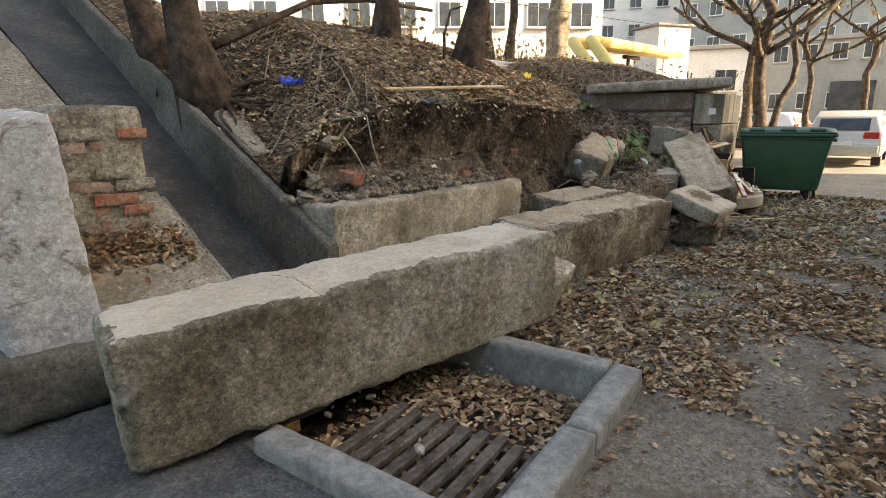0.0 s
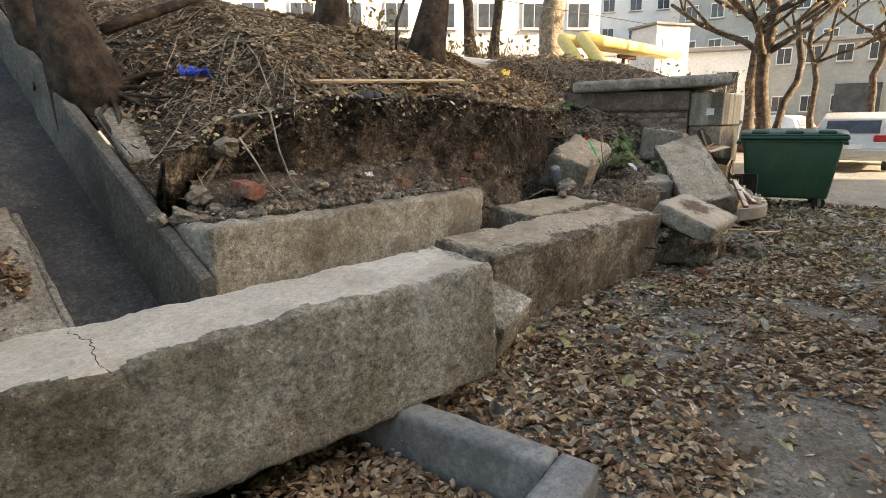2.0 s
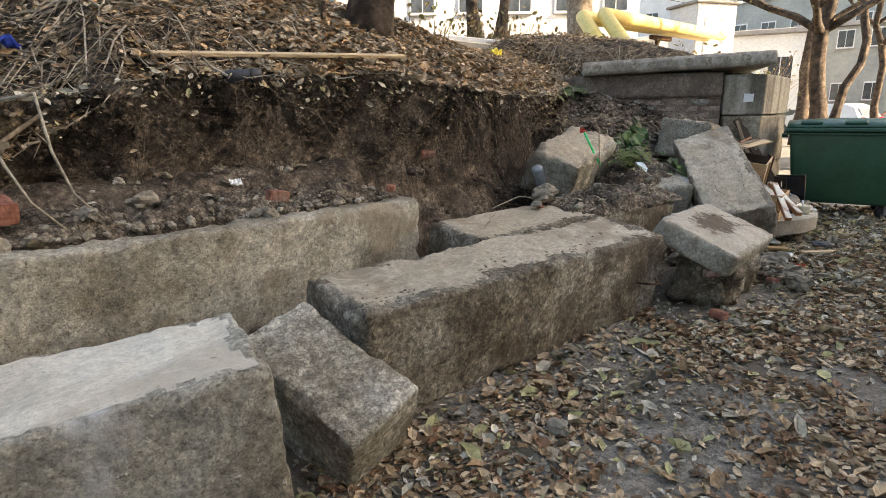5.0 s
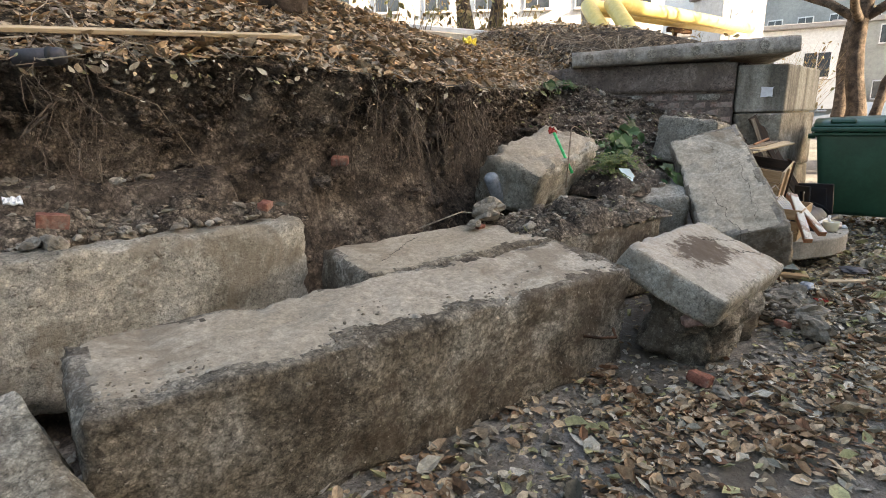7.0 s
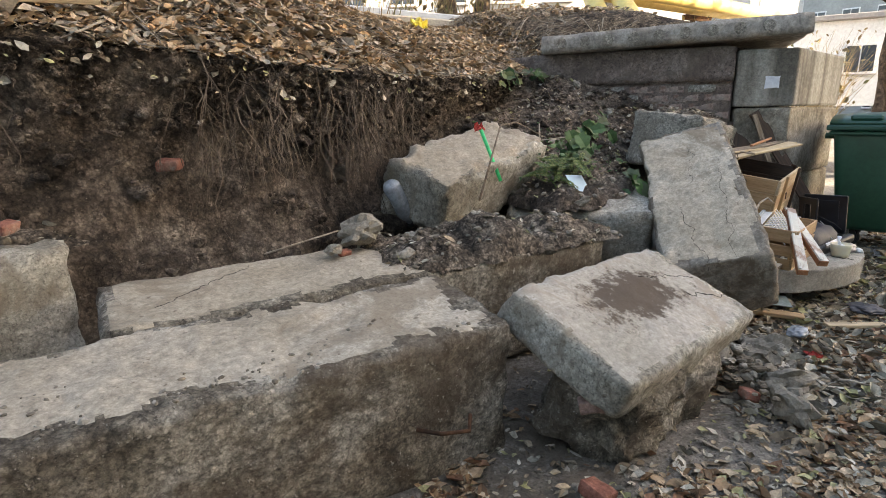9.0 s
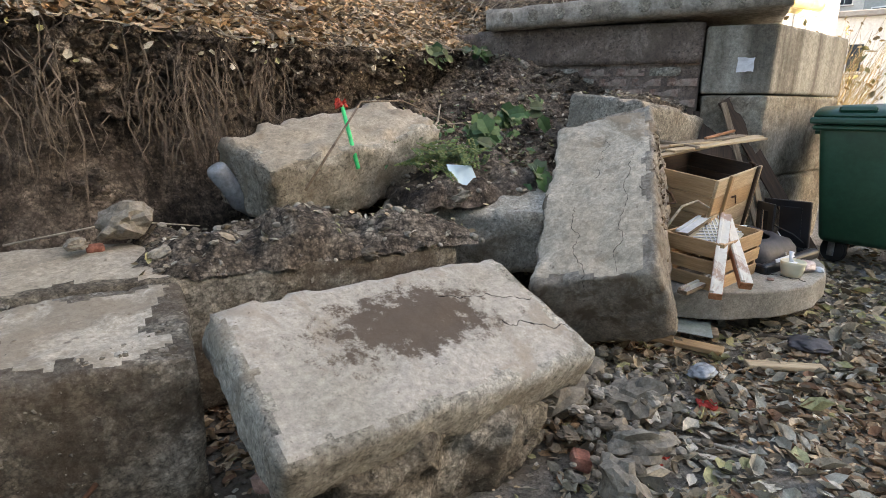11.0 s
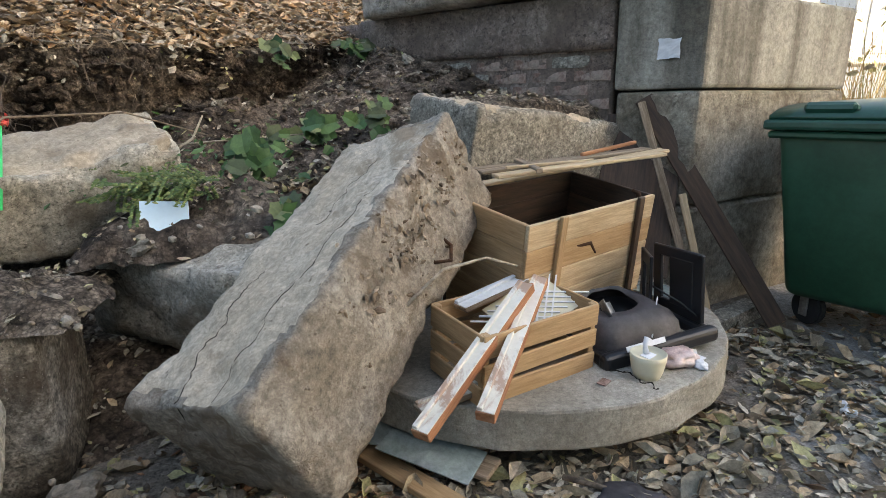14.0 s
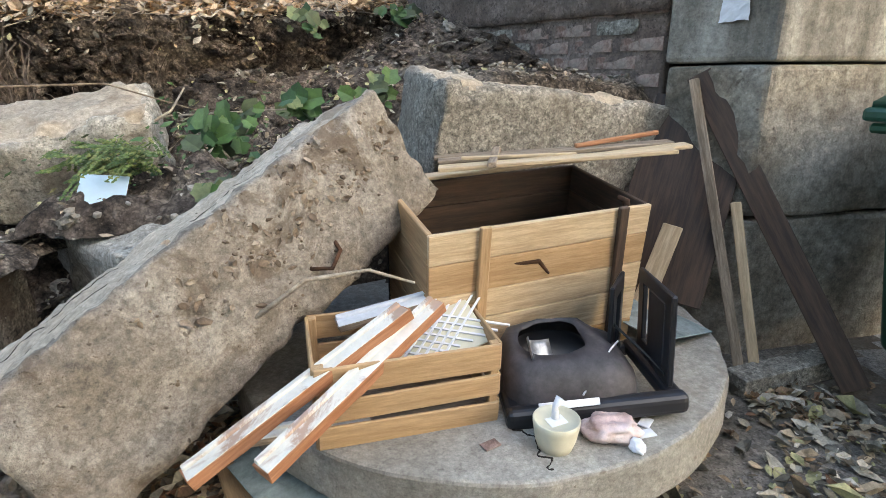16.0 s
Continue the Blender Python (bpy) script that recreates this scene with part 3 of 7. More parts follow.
def build_ground():
    xs = grid_lines([(-400, -40, 60), (-40, -4, 4), (-4, -1, 0.3), (-1, 11, 0.07), (11, 24, 0.7), (24, 60, 4), (60, 500, 70)])
    ys = grid_lines([(-400, -40, 60), (-40, -4, 4), (-4, -1, 0.3), (-1, 3.6, 0.07), (3.6, 12, 0.8), (12, 60, 6), (60, 500, 70)])
    near = lambda x, y: -4 < x < 24 and -4 < y < 12
    verts = [(x, y, ground_z(x, y) if near(x, y) else -0.01) for y in ys for x in xs]
    faces, mats = [], []
    for j in range(len(ys) - 1):
        for i in range(len(xs) - 1):
            cx, cy = (xs[i] + xs[i + 1]) / 2, (ys[j] + ys[j + 1]) / 2
            d = Vector((cx, cy)) - PIT
            a, b = -d.dot(U), d.dot(V)
            if -0.04 < a < 1.26 and -0.04 < b < 1.15 and xs[i + 1] - xs[i] < 0.2:
                continue
            k = j * len(xs) + i
            faces.append((k, k + 1, k + 1 + len(xs), k + len(xs)))
            damp = cx + 0.25 * fbm((cx * 2, cy * 2, 8), 3) < 0.72
            if cx > 8.7 + 0.9 * fbm((cx * 1.1, cy * 1.1, 5), 3) + max(0.0, cy - 1.6) and cx < 11.5 and not damp:
                mats.append(3)
                continue
            mats.append(2 if cx > 11.5 + 0.4 * fbm((cy, 2, 2), 2) else (1 if damp else 0))
    me = raw_mesh("ground", verts, faces, True)
    me.materials.append(GROUND)
    me.materials.append(ASPHALT)
    me.materials.append(ROAD)
    me.materials.append(DUSTY)
    me.polygons.foreach_set("material_index", mats)
    tagged(new("ground", me), "trodden earth and worn asphalt with scattered leaves", "ground", kind="structure")


build_ground()

LIP = [(1.5, 3.15, 1.15), (2.2, 3.36, 1.42), (3.0, 3.45, 1.55), (4.0, 3.52, 1.56), (5.0, 3.58, 1.51), (5.6, 3.76, 1.48), (6.2, 4.08, 1.47),
       (6.9, 4.42, 1.50), (7.6, 4.80, 1.56), (8.3, 5.15, 1.62), (8.8, 4.75, 1.80), (9.5, 3.85, 1.86), (10.6, 3.8, 1.80), (12, 4.6, 1.3), (16, 6.5, 0.8), (26, 11, 0.5), (60, 28, 0.4)]


def lip(x):
    return lerp_table(LIP, x)


def wall_outer(y):
    return 1.64 - 0.1 * (y - 2.64)


def chute_top(y):
    return 0.61 + 0.528 * (y - 2.64)


def bank_top(x, d):
    """The height of the bank d metres behind its lip."""
    y0, z0 = lip(x)
    a = max(0.75, min(1.3, 1.28 - 0.075 * (x - 3)))
    z = z0 + a * (1 - math.exp(-d / 1.5)) + 0.045 * fbm((x * 1.1, d * 1.1, 5), 3) + 0.015 * fbm((x * 6, d * 6, 2), 2)
    y = y0 + d
    if x < 2.6:
        t = max(0.0, min(1.0, (2.6 - x) / 1.0))
        z = z * (1 - t) + (chute_top(y) - 0.03) * t
    return min(z, 3.4)


def build_bank():
    xs = grid_lines([(1.15, 1.6, 0.08), (1.6, 9, 0.06), (9, 14, 0.25), (14, 60, 3)])
    rows = []
    fv = grid_lines([(0, 1, 0.045)])
    ds = grid_lines([(0.05, 1.2, 0.06), (1.2, 5, 0.25), (5, 40, 3)])
    for v in fv:                      # the cut face, from its foot up to the overhanging lip
        row = []
        for x in xs:
            y0, z0 = lip(x)
            under = 0.16 * math.sin(math.pi * min(1, max(0, (v - 0.35) / 0.65))) - (0.38 - 0.26 * max(0.0, min(1.0, (x - 4.0) / 0.3, (6.2 - x) / 0.4))) * (1 - v) ** 2
            rough = 0.10 * fbm((x * 2.2, v * 2.0, 1), 4) + 0.035 * fbm((x * 9, v * 9, 4), 3)
            fade = min(1, max(0.25, 1 - (x - 10) / 2))
            row.append((x, y0 + (under + rough) * fade - 0.015 * math.sin(v * 40 + x * 7) * v, z0 * v + 0.03 * fbm((x * 5, v * 5, 9), 3) * v))
        rows.append(row)
    for d in ds:
        rows.append([(x, lip(x)[0] + d + 0.10 * fbm((x * 2.2, 2.0, 1), 4) * max(0, 1 - d), bank_top(x, d)) for x in xs])
    verts = []
    for row in rows:
        for x, y, z in row:
            verts.append((max(x, wall_outer(y)) if x < 3 else x, y, z))
    n = len(xs)
    faces, mats = [], []
    for j in range(len(rows) - 1):
        for i in range(n - 1):
            faces.append((j * n + i, j * n + i + 1, (j + 1) * n + i + 1, (j + 1) * n + i))
            mats.append(0 if j < len(fv) - 1 else 1)
    me = raw_mesh("bank", verts, faces, True)
    me.materials.append(SOIL)
    me.materials.append(SOIL_TOP)
    me.polygons.foreach_set("material_index", mats)
    tagged(new("bank", me), "collapsed dark earth bank with leaf litter on top", "bank", kind="structure")


build_bank()


def mound_z(x, y):
    """Fallen earth at the foot of the bank."""
    y0, z0 = lip(min(x, 8.3))
    gap = y0 - y                                   # metres in front of the lip
    right = max(0.0, min(1.0, (x - 6.2) / 0.7))
    behind = max(0.0, min(1.0, (4.15 - x) / 0.25))
    z = 0.22 * math.exp(-max(0, gap) / 0.5)
    z += right * max(0.0, 1.16 * (1 - max(0, gap) / 1.55))
    z += behind * max(0.0, 0.86 * min(1.0, max(0.0, 1.1 - max(0, gap - 0.10) * 7)))
    z = min(z, 1.25)
    d = Vector((x - 9.48, y - 3.17))
    s, n = d.dot(Vector((-0.6, 0.8))), d.dot(Vector((-0.8, -0.6)))     # along the jutting wall and out from it
    if s > 0.3 and -0.2 < n < 1.8:
        steep = 0.62 + 2.6 * max(0.0, min(1.0, (1.30 - s) / 0.5))
        ramp = lerp_table([(0.3, 0.9), (0.55, 1.17), (1.0, 1.26), (1.5, 1.47), (2.1, 1.64), (3.0, 1.62)], s)[0] - steep * max(0.0, n - 0.02)
        z = max(z, ramp)
    return z + 0.05 * fbm((x * 3, y * 3, 2), 4) + 0.02 * fbm((x * 11, y * 11, 5), 2) + 0.012 * fbm((x * 24, y * 24, 8), 2) - 0.06


def build_mound():
    xs, ys = grid_lines([(1.75, 9.3, 0.05)]), grid_lines([(2.4, 5.3, 0.05)])
    n = len(xs)
    verts = [(x, y, mound_z(x, y)) for y in ys for x in xs]
    faces = [(j * n + i, j * n + i + 1, (j + 1) * n + i + 1, (j + 1) * n + i) for j in range(len(ys) - 1) for i in range(n - 1)
             if ys[j] < lip(xs[i])[0] + 0.3 and not (xs[i] < 4.3 and ys[j] < 2.7)]
    me = raw_mesh("fallen_earth", verts, faces, True)
    me.materials.append(SOIL)
    tagged(new("fallen_earth", me), "fallen crumbly earth at the foot of the bank", "earth", kind="structure")


build_mound()


HEAPS = []


def mud_heap(name, m, L, W, H, label, seed, mat=None):
    """A crumbled heap of earth lying on a block."""
    nx, ny = round(L / 0.03), round(W / 0.03)
    verts = []
    for j in range(ny + 1):
        for i in range(nx + 1):
            a, b = 2 * i / nx - 1, 2 * j / ny - 1
            edge = max(0.0, (1 - abs(a) ** 3) * (1 - abs(b) ** 3)) ** 0.55
            w = 1 + 0.12 * fbm((i * 0.15, j * 0.15, seed), 2)
            z = H * edge * (0.75 + 0.7 * fbm((i * 0.12 + seed, j * 0.12, seed), 4)) + 0.02 * fbm((i * 0.45, j * 0.45, seed), 3) - 0.02
            verts.append((a * L / 2 * w, b * W / 2 * w, z))
    n = nx + 1
    faces = [(j * n + i, j * n + i + 1, (j + 1) * n + i + 1, (j + 1) * n + i) for j in range(ny) for i in range(nx)]
    me = raw_mesh(name, verts, faces, True)
    me.materials.append(mat or MUD)
    HEAPS.append([m @ Vector(q) for q in verts])
    ob = new(name, me)
    ob.matrix_world = m
    return tagged(ob, label, "earth heap")


# the concrete chute that comes down the bank
def sloped_prism(x_of, z_of, width, height, y0, y1, name, mat, step=0.12, seed=0, rough=0.006):
    """A wall or floor that climbs with y: x_of and z_of give its inner top edge."""
    rows, n = [], max(2, round((y1 - y0) / step))
    verts, faces = [], []
    for i in range(n + 1):
        y = y0 + (y1 - y0) * i / n
        x, z = x_of(y), z_of(y)
        ring = [(x, z - height), (x, z - 0.02), (x + 0.012 * (1 if width > 0 else -1), z), (x + width - 0.02 * (1 if width > 0 else -1), z), (x + width, z - 0.02), (x + width, z - height)]
        for k, (a, b) in enumerate(ring):
            verts.append((a + rough * fbm((y * 4, k * 5, seed), 3), y, b + rough * fbm((y * 4, k * 9, seed + 3), 3)))
    for i in range(n):
        for k in range(6):
            q = (k + 1) % 6
            f = (i * 6 + k, i * 6 + q, (i + 1) * 6 + q, (i + 1) * 6 + k)
            faces.append(f if width < 0 else f[::-1])
    faces.append(tuple(range(6)) if width > 0 else tuple(range(6))[::-1])
    faces.append(tuple(n * 6 + k for k in range(6))[::-1] if width > 0 else tuple(n * 6 + k for k in range(6)))
    me = raw_mesh(name, verts, faces)
    me.materials.append(mat)
    return me


def right_x(y):
    return 1.53 - 0.1 * (y - 2.64)


def left_x(y):
    return 1.06 - 0.165 * (y - 3.0)


def floor_z(y):
    return 0.10 + 0.58 * (y - 2.64)


chute = thing("drain_chute", pose(0, 0, 0), "sloping grey concrete drainage chute with a dark wet floor", "drainage chute", kind="structure")
part("side_wall", sloped_prism(right_x, chute_top, 0.085, 0.9, 2.62, 9.0, "chute wall", CONC_DARK, seed=1), CONC_DARK, chute, "grey concrete side wall of the chute")
nrow = 90
fl_v, fl_f = [], []
for i in range(nrow + 1):
    y = 2.2 + (9.0 - 2.2) * i / nrow
    for a in range(9):
        x = left_x(y) - 0.05 + (right_x(y) + 0.02 - left_x(y) + 0.05) * a / 8
        fl_v.append((x, y, max(floor_z(y), 0.02) + 0.008 * fbm((x * 8, y * 8, 1), 3) - (0.05 if y < 5.05 else 0.0)))
for i in range(nrow):
    for a in range(8):
        k = i * 9 + a
        fl_f.append((k, k + 1, k + 10, k + 9))
part("chute_floor", raw_mesh("chute floor", fl_v, fl_f, True), CHUTE_FLOOR, chute, "dark wet asphalt floor of the chute")
hole = bmesh.new()
bmesh.ops.create_cone(hole, cap_ends=True, segments=16, radius1=0.035, radius2=0.03, depth=0.02, matrix=pose(right_x(4.93) - 0.004, 4.93, 1.65, 0, 90, 0))
part("drain_hole", hole, CONC_DARK, chute, "round hole in the chute wall")

# the stair wall to its other side
stair = thing("wall_stair", pose(0, 0, 0), "broken stair wall of brick and concrete with flaking whitewash", "wall", kind="structure")


def stub_top(y):
    return 0.42 + 0.45 * (y - 2.95)


part("wall_top", sloped_prism(lambda y: left_x(y) - 0.07, lambda y: floor_z(y) + 0.02, -1.6, 2.2, 4.55, 9.0, "stair slope", CONC_GREY, seed=4, rough=0.02), CONC_GREY, stair, "worn concrete slope beside the chute")
v, f, s = slab_data(0.42, 1.6, 1.45, step=0.05, r=0.03, wobble=0.012, chip=0.05, seed=21)
me = raw_mesh("white wall", v, f, True)
me.materials.append(WHITEWASH)
part("whitewashed_pier", me, WHITEWASH, stair, "pier with flaking white paint over grey render", m=pose(-0.03, 3.45, 0.735, 1, -4.5, 3))
v, f, s = slab_data(0.50, 0.30, 0.34, step=0.05, r=0.03, wobble=0.012, chip=0.04, seed=22)
part("plinth", raw_mesh("plinth", v, f, True), CONC_DARK, stair, "smooth grey concrete foot", m=pose(-0.02, 2.74, 0.17, 0, 2, 3))
part("stub_wall", sloped_prism(lambda y: 1.0 - 0.05 * (y - 2.95), stub_top, -0.78, 1.0, 2.30, 4.0, "stub", CONC_PALE, step=0.04, seed=6, rough=0.022), CONC_PALE, stair, "broken low concrete stub that slopes beside the chute")
part("stub_edge", sloped_prism(lambda y: 1.045 - 0.05 * (y - 2.95), lambda y: stub_top(y) - 0.035, -0.05, 0.6, 2.30, 4.0, "stub edge", CONC_GREY, step=0.05, seed=9, rough=0.012), CONC_GREY, stair, "thin rendered edge along the chute")
v, f, s = slab_data(0.5, 1.0, 0.95, step=0.06, r=0.04, wobble=0.015, chip=0.06, seed=24)
part("masonry_core", raw_mesh("core", v, f, True), MORTAR, stair, "old mortar core", m=pose(0.47, 3.928, 1.02, 0, 0, 3))


# the drain pit with its kerbs and grate
drain = thing("drain_pit", pose(0, 0, 0), "kerbed street drain with an iron grate full of leaves", "drain", kind="structure")
yaw = math.degrees(math.atan2(U.y, U.x))


def kerb(a0, b0, a1, b1, name_seed, w=0.15, h=0.30, top=0.105, tilt=0):
    p, q = pit_place(a0, b0, 0), pit_place(a1, b1, 0)
    d = q - p
    v, f, s = slab_data(d.length, w, h, step=0.03, r=0.006, wobble=0.003, chip=0.012, seed=name_seed)
    mid = (p + q) / 2
    part("kerbstone", raw_mesh("kerb", v, f, True), KERB, drain, m=pose(mid.x, mid.y, top - h / 2, 0, tilt, math.degrees(math.atan2(d.y, d.x))))


kerb(-0.15, -0.075, 0.56, -0.075, 31)
kerb(0.57, -0.075, 1.36, -0.075, 32, top=0.10, tilt=0.6)
kerb(-0.075, 0.01, -0.075, 1.10, 34, w=0.13, top=0.12)
kerb(1.29, 0.01, 1.29, 1.10, 35, w=0.14, top=0.07)
c = pit_place(0.6, 0.6, -0.22)
part("pit_floor", box(1.45, 1.45, 0.03, 0), SOIL, drain, "dark silted pit floor", m=pose(*c, 0, 0, yaw))
for i in range(9):
    p = pit_place(0.86 + 0.015 * math.sin(i * 2), 0.10 + 0.098 * i, -0.095)
    part("grate_bar", box(0.60, 0.055, 0.045, 0.008), IRON, drain, m=pose(p.x, p.y, p.z, 0, 0, yaw + 1.2 * math.sin(i)))
for a in (0.58, 1.15):
    p = pit_place(a, 0.48, -0.13)
    part("grate_rail", box(0.05, 0.95, 0.03, 0.006), IRON, drain, m=pose(*p, 0, 0, yaw))

# the retaining wall that juts out, with its slab, blocks and brickwork
CORNER = Vector((9.48, 3.17, 0))
BACKWARD = Vector((-0.6, 0.8, 0))
SIDE = Vector((0.985, 0.17, 0))
retaining = thing("wall_retaining", pose(0, 0, 0), "stained retaining wall of concrete blocks and red brick under a slab", "wall", kind="structure")
wall_yaw = math.degrees(math.atan2(-0.8, 0.6))


def wall_part(name, along0, along1, z0, z1, thick, mat, label, seed, out=0.0, chip=0.012, r=0.006, step=0.05):
    """A stretch of the jutting face, measured from its outer corner."""
    a, b = CORNER + BACKWARD * along0, CORNER + BACKWARD * along1
    nrm = Vector((-0.8, -0.6, 0))
    mid = (a + b) / 2 - nrm * (thick / 2 - out)
    v, f, s = slab_data((b - a).length, thick, z1 - z0, step=step, r=r, wobble=0.004, chip=chip, seed=seed)
    return part(name, raw_mesh(name, v, f, True), mat, retaining, label, m=pose(mid.x, mid.y, (z0 + z1) / 2, 0, 0, wall_yaw))


STAINED = material("streaked grey concrete", [(0.15, 0.135, 0.108), (0.25, 0.228, 0.188), (0.36, 0.333, 0.28), (0.45, 0.42, 0.36)], 3.0, 60, 0.9, 0.6, 0.006, specks=((0.16, 0.14, 0.11), 24, -0.06), vary=0.18, gravel=(50, 0.08))
EARTHY = material("earth stained rough concrete", [(0.24, 0.205, 0.155), (0.35, 0.308, 0.24), (0.43, 0.385, 0.31), (0.50, 0.455, 0.375)], 2.5, 60, 0.95, 1.0, 0.012, specks=((0.14, 0.115, 0.088), 16, -0.04), stain=((0.12, 0.095, 0.07), 1.8, 0.75, 0.55), vary=0.22, gravel=(40, 0.11))
nodes, links = STAINED.node_tree.nodes, STAINED.node_tree.links
runs = nodes.new("ShaderNodeMapping")
runs.inputs["Scale"].default_value = (1.0, 1.0, 0.12)
links.new([x for x in nodes if x.type == "TEX_COORD"][0].outputs["Object"], runs.inputs["Vector"])
links.new(runs.outputs["Vector"], [x for x in nodes if x.type == "TEX_NOISE"][0].inputs["Vector"])


def corner_block(z0, z1, seed, inset=0.0, label=""):
    """One of the big blocks at the wall's outer end, its side face running off behind the bin."""
    pts = [CORNER + BACKWARD * (0.46 - inset), CORNER + BACKWARD * inset * 0.5, CORNER + SIDE * 1.45, CORNER + SIDE * 1.45 + Vector((-0.1, 0.75, 0)), CORNER + BACKWARD * 0.46 + Vector((0.5, 0.45, 0))]
    bm = bmesh.new()
    lo = [bm.verts.new((p.x, p.y, z0)) for p in pts]
    hi = [bm.verts.new((p.x, p.y, z1)) for p in pts]
    bm.faces.new(lo[::-1])
    bm.faces.new(hi)
    for i in range(5):
        bm.faces.new((lo[i], lo[(i + 1) % 5], hi[(i + 1) % 5], hi[i]))
    bmesh.ops.bevel(bm, geom=bm.edges[:], offset=0.022, segments=2, affect="EDGES", profile=0.5)
    bmesh.ops.subdivide_edges(bm, edges=[e for e in bm.edges if e.calc_length() > 0.2], cuts=6, use_grid_fill=True)
    for x in bm.verts:
        x.co += Vector((1, 1, 0.4)) * (0.006 if seed == 1 else 0.016) * fbm(x.co * 5 + Vector((seed, 0, 0)), 4)
    part("concrete_block", bm, STAINED if seed == 1 else EARTHY, retaining, label, smooth=False)


corner_block(1.245, 1.73, 1, 0, "streaked upper concrete block")
corner_block(0.62, 1.235, 2, 0.02, "rough lower concrete block")
corner_block(-0.1, 0.61, 3, 0.03, "dirty bottom concrete block")
BROWN_RENDER = material("brown weathered render", [(0.17, 0.13, 0.107), (0.25, 0.195, 0.163), (0.32, 0.26, 0.22)], 3.5, 50, 0.95, 0.8, 0.010, stain=((0.16, 0.125, 0.10), 2.6, 0.6), vary=0.22, gravel=(36, 0.14))
wall_part("brick_backing", 0.475, 2.6, 0.2, 1.76, 0.4, BROWN_RENDER, "rendered wall backing", 41, out=-0.035)
wall_part("render_panel", 0.48, 2.3, 1.47, 1.77, 0.05, BROWN_RENDER, "flaking brownish cement render", 42, out=-0.006, chip=0.05)
# the hollow slab on top
slab_mid = CORNER + BACKWARD * 1.06 + Vector((0.8, 0.6, 0)) * 0.62 + Vector((0, 0, 1.862))
v, f, s = slab_data(2.25, 1.45, 0.17, step=0.06, r=0.012, wobble=0.004, chip=0.03, seed=44)
part("cap_slab", raw_mesh("cap", v, f, True), material("grey brown slab concrete", [(0.27, 0.24, 0.20), (0.36, 0.325, 0.28), (0.43, 0.395, 0.345)], 3, 50, 0.95, 0.5, 0.006), retaining, "hollow core concrete slab laid on the wall", m=pose(slab_mid.x, slab_mid.y, slab_mid.z, -1.5, -1.8, wall_yaw))
for i in range(9):
    core = bmesh.new()
    bmesh.ops.create_cone(core, cap_ends=True, segments=18, radius1=0.052, radius2=0.046, depth=0.010, matrix=pose(-0.93 + 0.215 * i, -0.723, 0.0, 90, 0, 0))
    part("slab_core", core, CONC_GREY, retaining, "plugged round core of the slab", m=pose(slab_mid.x, slab_mid.y, slab_mid.z, -1.5, -1.8, wall_yaw))


# ---- the fallen blocks ----
FALLEN = "fallen concrete blocks"
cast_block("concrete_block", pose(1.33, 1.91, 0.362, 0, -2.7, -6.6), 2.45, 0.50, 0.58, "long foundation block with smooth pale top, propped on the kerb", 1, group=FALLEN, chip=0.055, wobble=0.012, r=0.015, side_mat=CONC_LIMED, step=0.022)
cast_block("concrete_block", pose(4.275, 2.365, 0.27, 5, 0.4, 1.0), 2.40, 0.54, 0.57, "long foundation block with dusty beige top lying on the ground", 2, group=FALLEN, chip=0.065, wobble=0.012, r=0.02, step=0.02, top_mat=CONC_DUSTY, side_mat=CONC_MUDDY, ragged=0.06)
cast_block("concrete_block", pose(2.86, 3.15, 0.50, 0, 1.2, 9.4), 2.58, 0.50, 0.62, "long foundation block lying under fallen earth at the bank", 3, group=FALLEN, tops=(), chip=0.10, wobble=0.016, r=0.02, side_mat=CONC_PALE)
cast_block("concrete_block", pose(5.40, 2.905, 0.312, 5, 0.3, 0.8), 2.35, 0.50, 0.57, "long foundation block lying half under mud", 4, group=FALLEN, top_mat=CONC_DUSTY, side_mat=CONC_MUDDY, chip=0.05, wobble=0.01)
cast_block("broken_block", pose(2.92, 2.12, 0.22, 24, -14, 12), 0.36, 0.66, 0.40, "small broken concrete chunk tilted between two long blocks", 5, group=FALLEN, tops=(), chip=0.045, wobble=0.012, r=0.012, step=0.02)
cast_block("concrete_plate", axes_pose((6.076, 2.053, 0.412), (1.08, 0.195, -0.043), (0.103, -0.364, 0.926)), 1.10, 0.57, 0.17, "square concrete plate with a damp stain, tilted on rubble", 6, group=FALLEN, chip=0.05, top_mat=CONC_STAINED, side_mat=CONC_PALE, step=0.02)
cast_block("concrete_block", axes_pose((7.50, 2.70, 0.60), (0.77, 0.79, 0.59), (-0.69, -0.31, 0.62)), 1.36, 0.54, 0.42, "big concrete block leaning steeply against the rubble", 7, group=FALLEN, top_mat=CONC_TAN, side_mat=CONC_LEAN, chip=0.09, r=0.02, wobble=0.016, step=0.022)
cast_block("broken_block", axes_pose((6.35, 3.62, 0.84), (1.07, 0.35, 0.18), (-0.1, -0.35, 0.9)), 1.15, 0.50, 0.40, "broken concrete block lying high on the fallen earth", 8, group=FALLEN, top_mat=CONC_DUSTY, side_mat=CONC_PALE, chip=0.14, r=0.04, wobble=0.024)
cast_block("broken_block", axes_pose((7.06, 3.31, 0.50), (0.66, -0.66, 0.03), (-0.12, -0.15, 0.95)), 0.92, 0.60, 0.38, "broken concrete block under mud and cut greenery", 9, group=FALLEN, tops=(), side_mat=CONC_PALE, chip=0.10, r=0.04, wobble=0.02)
